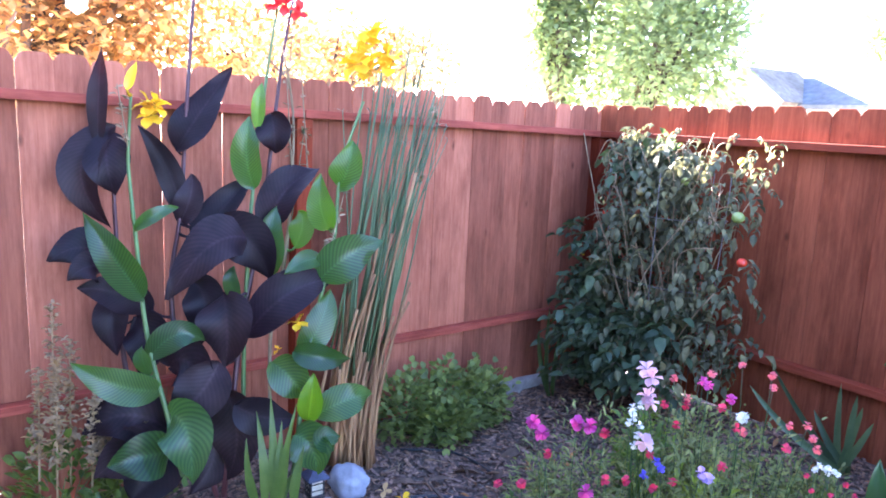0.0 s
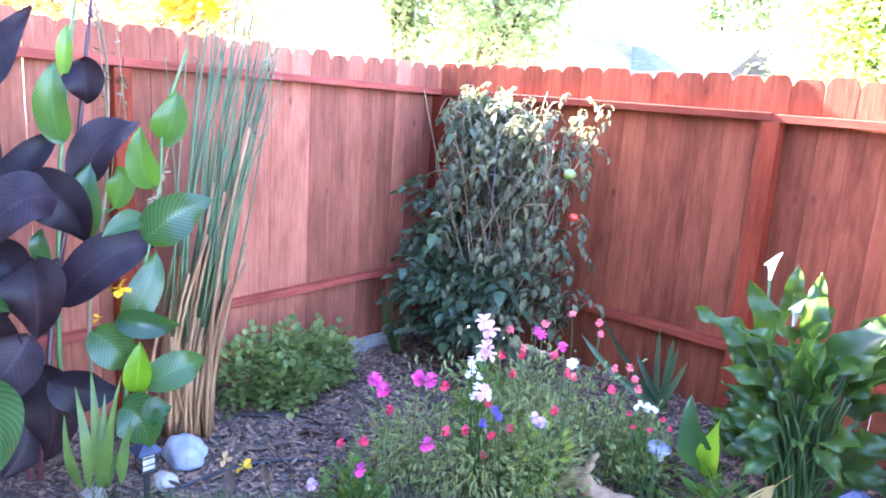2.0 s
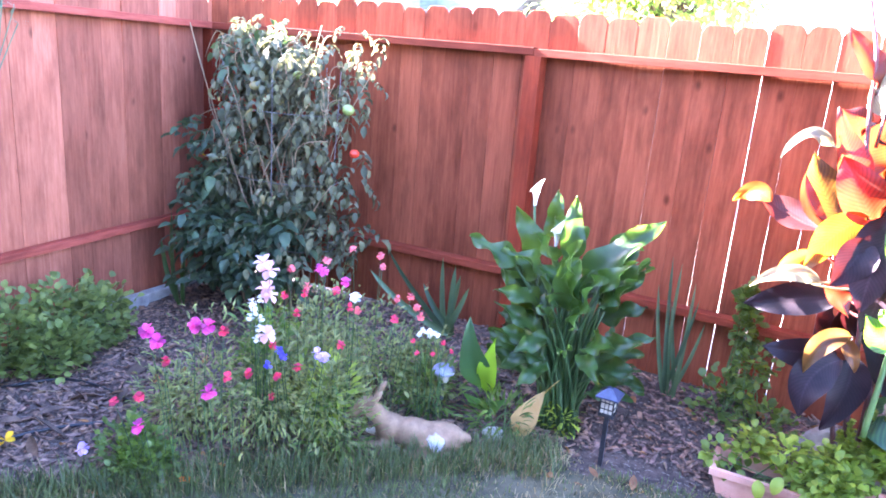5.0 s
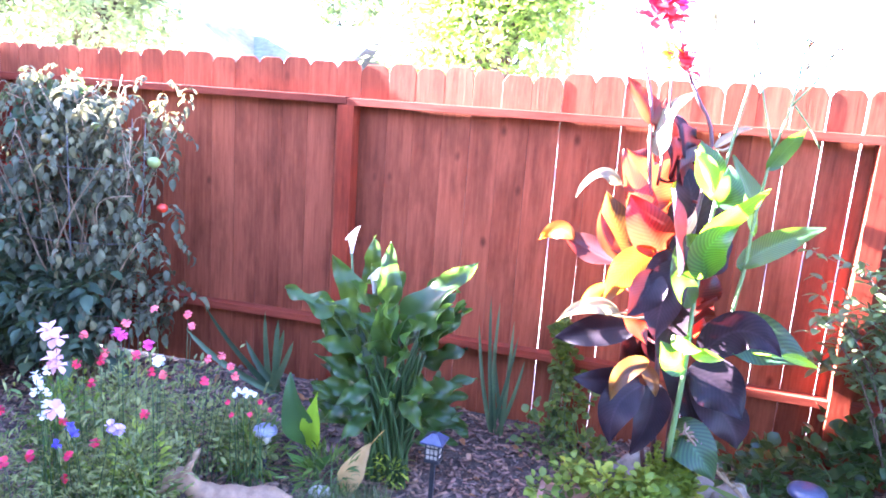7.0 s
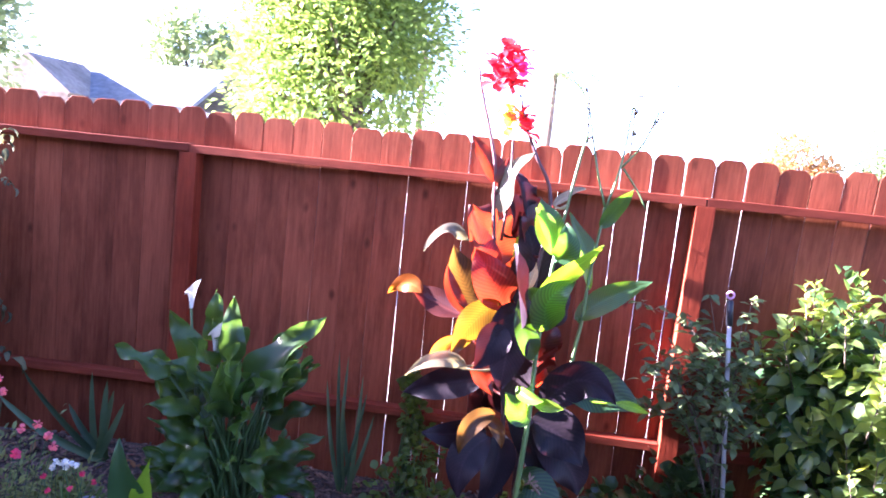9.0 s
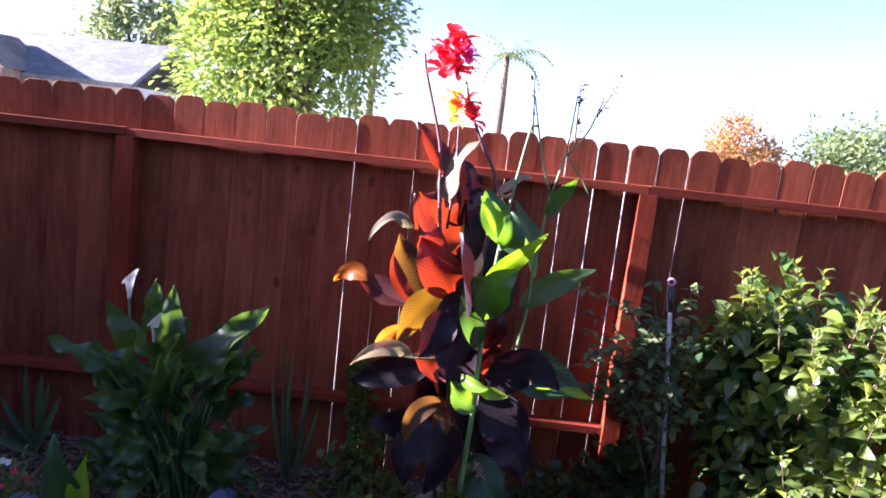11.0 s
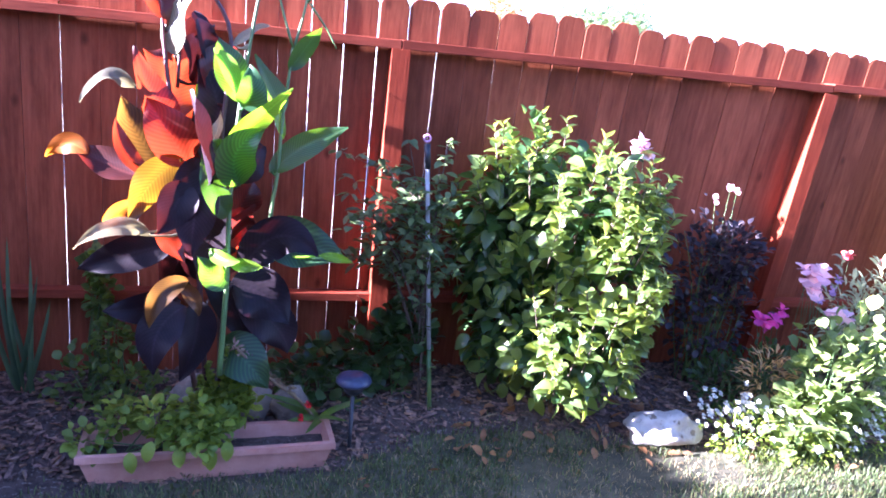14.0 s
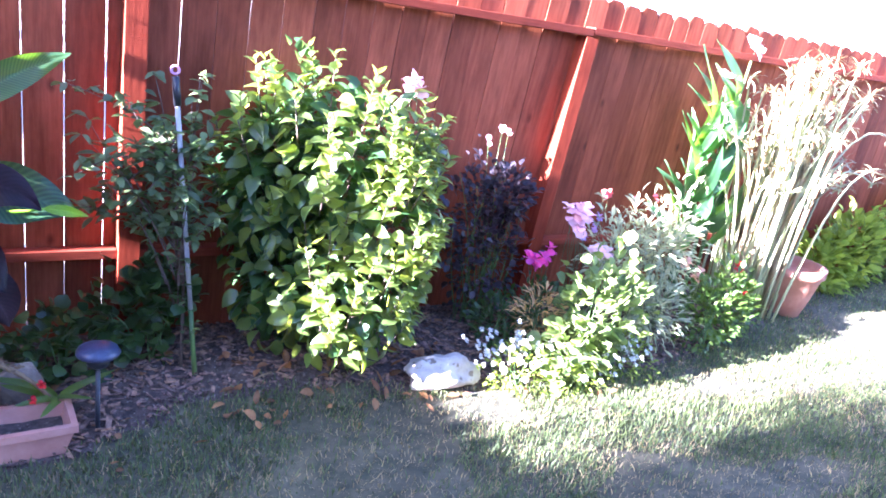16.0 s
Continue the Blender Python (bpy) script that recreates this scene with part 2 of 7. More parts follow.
def thing(name, label, category, at=(0, 0, 0), group="", kind=""):
    ob = new(name)
    ob.empty_display_size = 0.1
    ob.location = at
    return tagged(ob, label, category, group, kind)


def part(name, shape, mat, parent, label="", smooth=True):
    """One mesh object under a thing or a part; its shape is given in the world."""
    me = shape if isinstance(shape, bpy.types.Mesh) else shape.mesh(name, mat, smooth)
    ob = new(name, me)
    ob.parent = parent
    if parent is not None:
        base = parent.location.copy()
        if parent.parent:
            base += parent.parent.location
        ob.matrix_parent_inverse = Matrix.Translation(-base)
    return tagged(ob, label)


def bent_leaf(sh, base, way, length, width, droop=0.6, fold=0.35, p=0.8, q=0.75, n=6, roll=0.0, wave=0.0):
    """A leaf blade with a folded midrib that sets off along way and bends down by droop radians."""
    way = Vector(way).normalized()
    flat = Vector((way.x, way.y, 0))
    flat = flat.normalized() if flat.length > 1e-4 else Vector((1, 0, 0))
    el = math.asin(max(-1, min(1, way.z)))
    side0 = flat.cross(Vector((0, 0, 1)))
    pos, verts = Vector(base), []
    for k in range(n + 1):
        s = k / n
        a = el - droop * s
        d = flat * math.cos(a) + Vector((0, 0, math.sin(a)))
        up = Vector((0, 0, 1)) * math.cos(a) - flat * math.sin(a)
        side = side0 * math.cos(roll) + up * math.sin(roll)
        nrm = up * math.cos(roll) - side0 * math.sin(roll)
        w = width * 0.5 * max(0.0, math.sin(math.pi * min(1.0, s) ** p)) ** q + (0.003 * length if 0 < k < n else 0)
        ripple = wave * width * math.sin(s * 11 + roll * 3)
        verts += [pos - side * w + nrm * (w * fold + ripple), pos.copy(), pos + side * w + nrm * (w * fold - ripple)]
        pos = pos + d * (length / n)
    faces = []
    for k in range(n):
        a = 3 * k
        faces += [(a, a + 1, a + 4, a + 3), (a + 1, a + 2, a + 5, a + 4)]
    sh.add([tuple(v) for v in verts], faces)


def tube(sh, pts, r0, r1=None, sides=6):
    pts = [Vector(p) for p in pts]
    r1 = r0 if r1 is None else r1
    verts, faces, n = [], [], len(pts)
    ref = Vector((0.31, 0.9, 0.2))
    for k, p in enumerate(pts):
        d = (pts[min(k + 1, n - 1)] - pts[max(k - 1, 0)]).normalized()
        a = d.cross(ref).normalized()
        b = d.cross(a)
        r = r0 + (r1 - r0) * k / max(1, n - 1)
        verts += [tuple(p + (a * math.cos(2 * math.pi * i / sides) + b * math.sin(2 * math.pi * i / sides)) * r) for i in range(sides)]
    for k in range(n - 1):
        for i in range(sides):
            j = (i + 1) % sides
            faces.append((k * sides + i, k * sides + j, (k + 1) * sides + j, (k + 1) * sides + i))
    faces += [tuple(range(sides))[::-1], tuple(range((n - 1) * sides, n * sides))]
    sh.add(verts, faces)


def curve_pts(a, b, sag=0.0, n=6, side=(0, 0, 0)):
    a, b, side = Vector(a), Vector(b), Vector(side)
    return [a.lerp(b, k / n) + (Vector((0, 0, sag)) + side) * math.sin(math.pi * k / n) for k in range(n + 1)]


def box(sh, lo, hi, bevel=0.0):
    bm = bmesh.new()
    bmesh.ops.create_cube(bm, size=1.0)
    for v in bm.verts:
        v.co = Vector([lo[i] + (v.co[i] + 0.5) * (hi[i] - lo[i]) for i in range(3)])
    if bevel:
        bmesh.ops.bevel(bm, geom=bm.edges[:], offset=bevel, segments=2, affect="EDGES", profile=0.6)
    bm.verts.index_update()
    sh.add([tuple(v.co) for v in bm.verts], [tuple(v.index for v in f.verts) for f in bm.faces])
    bm.free()


def lump(sh, at, size, rough=0.15, freq=2.0, seed=0.0, subdiv=3, flat=None):
    """An uneven rounded stone or fruit."""
    bm = bmesh.new()
    bmesh.ops.create_icosphere(bm, subdivisions=subdiv, radius=1.0)
    for v in bm.verts:
        d = v.co.normalized()
        k = 1 + rough * noise.noise(d * freq + Vector((seed, seed * 1.7, 3))) + rough * 0.4 * noise.noise(d * freq * 3.1 + Vector((seed, 5, 1)))
        v.co = Vector((d.x * size[0], d.y * size[1], d.z * size[2])) * k
        if flat is not None and v.co.z < flat:
            v.co.z = flat
        v.co += Vector(at)
    bm.verts.index_update()
    sh.add([tuple(v.co) for v in bm.verts], [tuple(v.index for v in f.verts) for f in bm.faces])
    bm.free()


def lathe(sh, at, rings, sides=16):
    """Rings of (radius, height), turned round the upright through at."""
    verts, faces = [], []
    for r, h in rings:
        verts += [(at[0] + r * math.cos(2 * math.pi * i / sides), at[1] + r * math.sin(2 * math.pi * i / sides), at[2] + h) for i in range(sides)]
    for k in range(len(rings) - 1):
        for i in range(sides):
            j = (i + 1) % sides
            faces.append((k * sides + i, k * sides + j, (k + 1) * sides + j, (k + 1) * sides + i))
    faces += [tuple(range(sides))[::-1], tuple(range((len(rings) - 1) * sides, len(rings) * sides))]
    sh.add(verts, faces)


def rnd(a, b):
    return random.uniform(a, b)


def smooth01(x):
    x = max(0.0, min(1.0, x))
    return x * x * (3 - 2 * x)


def ground_z(x, y):
    """The bed rises gently to the back fence; the lawn lies a hand lower."""
    z = -0.11 + 0.115 * smooth01((y + 0.85) / 0.6) * (0.35 + 0.65 * smooth01((x - 0.3) / 1.5))
    return z + 0.012 * noise.noise(Vector((x * 1.7, y * 1.7, 0)))


EDGE_X = [-1.0, 0.9, 1.19, 1.61, 2.08, 2.34, 2.68, 2.92, 3.15, 3.7, 4.6, 5.1, 5.5, 5.94, 6.44, 6.94, 7.5, 8.4, 10.0, 13.0]
EDGE_Y = [-3.9, -3.05, -2.67, -2.19, -1.68, -1.46, -1.12, -0.86, -0.95, -0.84, -0.80, -0.60, -0.56, -0.68, -0.76, -0.84, -0.84, -0.66, -0.32, -0.25]


def edge_y(x):
    """Where the flower bed ends and the lawn begins."""
    return float(np.interp(x, EDGE_X, EDGE_Y)) + 0.05 * noise.noise(Vector((x * 3.1, 4.2, 0)))


def fence_a_x(y):
    return -0.095 * y


# ---- ground ----
def build_ground():
    xs = np.unique(np.r_[-300, -120, -50, -20, -8, -4, -2, np.arange(-1.0, 12.01, 0.1), 13, 14, 16, 20, 30, 60, 130, 300])
    ys = np.unique(np.r_[-300, -120, -40, -15, -8, -6, np.arange(-5.0, 0.51, 0.1), 1, 2, 4, 8, 15, 30, 60, 130, 300])
    verts = [(x, y, ground_z(x, y) if (-1.2 < x < 14 and -6 < y < 0.6) else -0.11) for y in ys for x in xs]
    nx, faces, kinds = len(xs), [], []
    for j in range(len(ys) - 1):
        for i in range(nx - 1):
            faces.append((j * nx + i, j * nx + i + 1, (j + 1) * nx + i + 1, (j + 1) * nx + i))
            cx, cy = (xs[i] + xs[i + 1]) / 2, (ys[j] + ys[j + 1]) / 2
            kinds.append(2 if (cy > 0.05 or cx < fence_a_x(cy) - 0.05) else (0 if cy > edge_y(cx) else 1))
    me = bpy.data.meshes.new("ground")
    me.from_pydata(verts, [], faces)
    for m in (SOIL, LAWN_SOIL, YARD):
        me.materials.append(m)
    me.polygons.foreach_set("material_index", kinds)
    me.polygons.foreach_set("use_smooth", [True] * len(faces))
    return tagged(new("ground", me), "dark mulched bed beside a patchy lawn", "ground", kind="structure")


build_ground()


# ---- fences ----
def board_mesh(width, height, taper=0.0, ear=0.032, thick=0.018):
    """A dog-eared fence board standing on its local origin, outer face at y = 0."""
    w = width / 2
    prof = [(-w, 0), (w, 0), (w, height - ear * 1.25), (w - ear * 0.45, height - ear * 0.42), (w - ear, height), (-w + ear, height), (-w + ear * 0.45, height - ear * 0.42), (-w, height - ear * 1.25)]
    n = len(prof)
    sh = Shape()
    c = 0.0015
    rings = [(0.0, c), (c, 0.0), (thick - c, 0.0), (thick, c)]
    verts = []
    for yy, inset in rings:
        for x, z in prof:
            verts.append((x * (1 - inset / w) * (1 + taper * (z / height - 0.5) / width), yy, z if z == 0 else z - inset))
    faces = [tuple(range(n)), tuple(range(3 * n, 4 * n))[::-1]]
    for r in range(3):
        for i in range(n):
            j = (i + 1) % n
            faces.append((r * n + i, (r + 1) * n + i, (r + 1) * n + j, r * n + j))
    sh.add(verts, faces)
    return sh


def lean_at(x):
    """The back fence racks over towards its far end."""
    return 0.11 * smooth01((x - 4.3) / 2.9)


FENCE_TOP = 1.845


def back_y(x):
    """The first panel of the back fence swings slightly into the yard."""
    return -0.05 * max(0.0, 2.37 - x)


POSTS_B = [2.35, 4.90, 7.13, 9.55, 11.95]


def build_back_fence():
    fence = thing("wooden_fence", "red-stained dog-eared board fence along the back of the bed", "fence")
    # joints between the boards, and the width of the gaps that daylight shows through
    joints = [0.006 + 0.1446 * k for k in range(10)] + [1.487, 1.635, 1.78, 1.93, 2.085, 2.25, 2.39]
    joints += [2.55, 2.70, 2.862, 3.016, 3.17, 3.322, 3.475, 3.63, 3.776, 3.93, 4.085, 4.228, 4.372, 4.515, 4.661, 4.811, 4.948]
    while joints[-1] < 13.4:
        joints.append(joints[-1] + 0.1395)
    gaps = {1.487: 2.0, 1.93: 2.5, 2.25: 3.0, 2.55: 2.4, 2.862: 2.0, 3.016: 5.0, 3.322: 2.6, 3.475: 6.0, 3.63: 4.0, 3.776: 3.0, 4.085: 1.8, 4.228: 2.0, 4.515: 3.0, 4.661: 3.4, 4.811: 7.0}
    for a, b in zip(joints[:-1], joints[1:]):
        a2, b2 = a + gaps.get(a, 0.6) * 0.00028, b - gaps.get(b, 0.6) * 0.00028
        x, open_low = (a2 + b2) / 2, 0.0020 if 2.8 < a < 4.9 else 0.0008
        wedge = 0.0075 if 4.94 < x < 7.1 else open_low
        me = board_mesh(b2 - a2 - (0.0 if x > 4.94 else open_low * 0.4), FENCE_TOP + random.choice((-0.012, 0.0, 0.006)), wedge, rnd(0.027, 0.034)).mesh("board", WOOD, False)
        ob = new("board", me)
        ob.parent = fence
        lean = lean_at(x) + rnd(-0.0008, 0.0008)
        ob.location = (x - lean_at(x) * 0.55, back_y(x) + rnd(0, 0.004), rnd(-0.004, 0.004) + 0.004 * math.sin(x * 1.3))
        ob.rotation_euler = (0, math.atan(lean), math.atan(0.05) if x < 2.37 else 0)
    ends = [0.0] + POSTS_B + [13.4]
    for a, b in zip(ends[:-1], ends[1:]):
        la, lb = lean_at(a) * 1.64, lean_at(b) * 1.64
        z0, dz = 1.622, 0.006 * math.sin(a * 2.1)
        for name, z, lift, y0 in (("top_rail", z0, dz, -0.089), ("lower_rail", 0.385, -dz, -0.075)):
            sh = Shape()
            off = 0.044 if name == "lower_rail" and a > 0 else 0.0
            x0, x1 = a + off + (la if name == "top_rail" else la * 0.24) + 0.002, b - (off and 0.044) + (lb if name == "top_rail" else lb * 0.24) - 0.002
            box(sh, (x0 - (a + b) / 2, y0, -0.0205), (x1 - (a + b) / 2, -0.002, 0.0205), 0.003)
            ob = part(name, sh, WOOD_X, fence, smooth=False)
            ob.location = ((a + b) / 2, back_y((a + b) / 2), z + lift + 0.02)
            ob.rotation_euler = (0, 0, math.atan(0.05) if b < 2.4 else 0)
    for x in POSTS_B + [0.06]:
        sh = Shape()
        box(sh, (-0.045, -0.0895, -0.02), (0.045, -0.001, 1.618), 0.003)
        ob = part("post", sh, WOOD_POST, fence, smooth=False)
        ob.location = (x, back_y(x), 0)
        ob.rotation_euler = (0, math.atan(lean_at(x)), 0)
    return fence


def build_side_fence():
    fence = thing("wooden_fence", "red-stained dog-eared board fence at the side of the bed", "fence")
    mats = [board_mesh(w, FENCE_TOP + 0.15 + d).mesh("board", WOOD_SIDE_BRIGHT, False) for w in (0.1429, 0.1436, 0.1439, 0.1440) for d in (-0.008, 0.0, 0.008)]
    ang = math.atan(0.095)
    turn = -math.pi / 2 - ang
    s = 0.08
    while s < 6.6:
        y = -s * math.cos(ang)
        ob = new("board", random.choice(mats))
        ob.parent = fence
        # the outer face of a board looks into the yard
        ob.matrix_basis = Matrix.Translation((fence_a_x(y), y, 0.022 * s - 0.18 + rnd(-0.004, 0.004))) @ Matrix.Rotation(math.pi / 2 + ang, 4, "Z") @ Matrix.Rotation(rnd(-0.002, 0.002), 4, "Y")
        s += 0.1445
    for name, z, deep, mid in (("top_rail", 1.64, 0.085, 0.0), ("lower_rail", 0.40, 0.06, 0.0)):
        for a, b in ((0.09, 2.5), (2.5, 4.95), (4.95, 6.7)):
            c = (a + b) / 2
            sh = Shape()
            box(sh, (0.002, -(b - a) / 2 + 0.002, -0.021), (deep, (b - a) / 2 - 0.002, 0.021), 0.004)
            ob = part(name, sh, WOOD_Y, fence, smooth=False)
            y = -c * math.cos(ang)
            slope = 0.022 if name == "top_rail" else 0.0
            ob.matrix_basis = Matrix.Translation((fence_a_x(y), y, z + slope * c)) @ Matrix.Rotation(ang, 4, "Z") @ Matrix.Rotation(-slope, 4, "X")
    for s in (0.16, 2.5, 4.95):
        y = -s * math.cos(ang)
        sh = Shape()
        box(sh, (0.001, -0.044, -0.12), (0.083, 0.044, 1.615 + 0.022 * s), 0.006)
        ob = part("post", sh, WOOD_POST, fence, smooth=False)
        ob.matrix_basis = Matrix.Translation((fence_a_x(y), y, 0)) @ Matrix.Rotation(ang, 4, "Z")
    return fence


build_back_fence()
build_side_fence()

# ---- plants: shared builders ----


def leaf_cloud(sh, centre, radii, count, length, width, droop=0.5, fold=0.3, shell=0.45, n=3, p=0.85, up=0.35, seed=0.0, lumpy=0.25, clear=None):
    """Many small leaves through the outer part of an uneven rounded form, pointing outward and up."""
    c = Vector(centre)
    for _ in range(count):
        d = Vector((random.gauss(0, 1), random.gauss(0, 1), random.gauss(0, 1))).normalized()
        k = 1 + lumpy * 2 * noise.noise(d * 2.3 + Vector((seed, seed, seed)))
        r = k * rnd(shell, 1.0) ** 0.6
        pos = c + Vector((d.x * radii[0], d.y * radii[1], d.z * radii[2])) * r
        if clear and not clear(pos):
            continue
        way = d + Vector((rnd(-0.7, 0.7), rnd(-0.7, 0.7), rnd(-0.4, 0.7) + up))
        f = rnd(0.65, 1.2)
        bent_leaf(sh, pos, way, length * f, width * f, droop * rnd(0.3, 1.7), fold, p, 0.8, n, rnd(-0.8, 0.8))


def branch_cloud(sh, base, centre, radii, count, r0=0.008, sides=5):
    for _ in range(count):
        d = Vector((random.gauss(0, 1), random.gauss(0, 1), random.gauss(0, 0.8) + 0.4)).normalized()
        tip = Vector(centre) + Vector((d.x * radii[0], d.y * radii[1], d.z * radii[2])) * rnd(0.5, 0.9)
        foot = Vector(base) + Vector((rnd(-0.05, 0.05), rnd(-0.05, 0.05), 0))
        tube(sh, curve_pts(foot, tip, rnd(-0.02, 0.08), 5, (rnd(-0.05, 0.05), rnd(-0.05, 0.05), 0)), r0 * rnd(0.7, 1.2), r0 * 0.3, sides)


def bloom(sh, at, size, petals=5, lift=0.5, droop=0.7, broad=0.7, facing=(0, 0, 1)):
    """A ring of petals round a point."""
    f = Vector(facing).normalized()
    a = f.orthogonal().normalized()
    b = f.cross(a)
    t0 = rnd(0, 6.28)
    for k in range(petals):
        t = t0 + 6.283 * k / petals + rnd(-0.15, 0.15)
        way = a * math.cos(t) + b * math.sin(t) + f * lift
        bent_leaf(sh, at, way, size * rnd(0.85, 1.15), size * broad, droop * rnd(0.5, 1.4), 0.25, 1.25, 0.7, 4, rnd(-0.4, 0.4), 0.05)


def big_tree(name, label, at, trunk_h, centre, radii, count, leaf, mat, seed=1.0, trunk_r=0.18, lumps=9, shell=0.2):
    """Tapered trunk, forking limbs and a crown of leaf clumps with gaps."""
    tree = thing(name, label, "tree", at)
    at = Vector(at)
    c = Vector(centre)
    sh = Shape()
    top = Vector((c.x, c.y, trunk_h))
    tube(sh, curve_pts(at - Vector((0, 0, 0.1)), top, 0, 6, (rnd(-0.2, 0.2), rnd(-0.2, 0.2), 0)), trunk_r, trunk_r * 0.5, 9)
    lobes = []
    for k in range(lumps):
        d = Vector((random.gauss(0, 1), random.gauss(0, 1), random.gauss(0.1, 0.8))).normalized()
        p = c + Vector((d.x * radii[0], d.y * radii[1], d.z * radii[2])) * rnd(0.4, 0.72)
        lobes.append((p, rnd(0.34, 0.52)))
        tube(sh, curve_pts(at.lerp(top, rnd(0.6, 1.0)), p, 0.2, 5, (rnd(-0.2, 0.2), rnd(-0.2, 0.2), 0)), trunk_r * 0.4, trunk_r * 0.08, 6)
    part("trunk", sh, BARK, tree)
    cr = Shape()
    for p, k in lobes:
        leaf_cloud(cr, p, [r * k for r in radii], count // lumps, leaf, leaf * 0.55, 0.5, 0.2, shell, 2, 0.9, 0.1, seed + p.x, 0.35)
    part("crown", cr, mat, tree)
    return tree


# ---- distance: trees and a house beyond the fences ----
big_tree("tree", "tall pale green tree beyond the fence corner", (-6.9, 5.9, -0.11), 2.4, (-6.95, 5.58, 3.6), (0.9, 0.9, 3.4), 8000, 0.17, TREE_PALE, 2.0, 0.2, 16)
big_tree("tree", "tall pale green tree beyond the fence corner", (-5.7, 6.8, -0.11), 2.4, (-5.7, 6.7, 3.3), (1.85, 1.7, 3.6), 15000, 0.17, TREE_PALE, 2.6, 0.2, 16)
big_tree("tree", "broad sunlit green tree behind the back fence", (0.2, 11.9, -0.11), 2.4, (0.1, 11.8, 4.7), (3.0, 2.3, 5.0), 30000, 0.18, TREE_GREEN, 5.0, 0.25, 26)
big_tree("tree", "small pale tree far behind the grey roof", (-9.3, 24, -0.11), 4.0, (-9.3, 24, 4.6), (2.4, 2.0, 2.2), 3500, 0.30, TREE_PALE, 7.0, 0.2, 10)
big_tree("tree", "rusty brown crown of a distant tree", (13.9, 25, -0.11), 2.0, (13.9, 25, 2.8), (1.6, 1.5, 1.7), 4500, 0.20, TREE_RUST, 9.0, 0.15, 12)
big_tree("tree", "grey-green distant tree with an open crown", (18.4, 24, -0.11), 2.0, (18.2, 24, 2.8), (2.8, 1.8, 1.7), 6000, 0.24, TREE_PALE, 11.0, 0.15, 14)
big_tree("tree", "tree with rusty sunlit leaves over the side fence", (-4.6, -1.0, -0.11), 1.2, (-4.4, -0.7, 2.2), (1.4, 2.3, 1.0), 9000, 0.11, TREE_RUST, 13.0, 0.13, 20)
big_tree("tree", "taller tree with rusty sunlit leaves over the side fence", (-4.7, -3.6, -0.11), 1.6, (-4.5, -3.35, 3.2), (1.6, 1.8, 2.2), 15000, 0.13, TREE_RUST, 15.0, 0.15, 24)

def build_sky_block():
    """Unseen plain wall added to close the yard behind the camera and cut skylight."""
    sh = Shape()
    box(sh, (-3.0, -7.2, -0.12), (11.0, -7.0, 3.0))
    box(sh, (-3.4, -7.6, 3.0), (11.4, -6.4, 3.14))
    tagged(new("sky_block_wall", sh.mesh("sky_block_wall", rough_mat("beige_stucco", (0.42, 0.37, 0.30), (0.52, 0.47, 0.39), 9, 0.95, 0.3, 0.01), False)), "plain beige stucco wall with an overhanging eave, unseen, added to cut skylight", "wall", kind="structure")


build_sky_block()


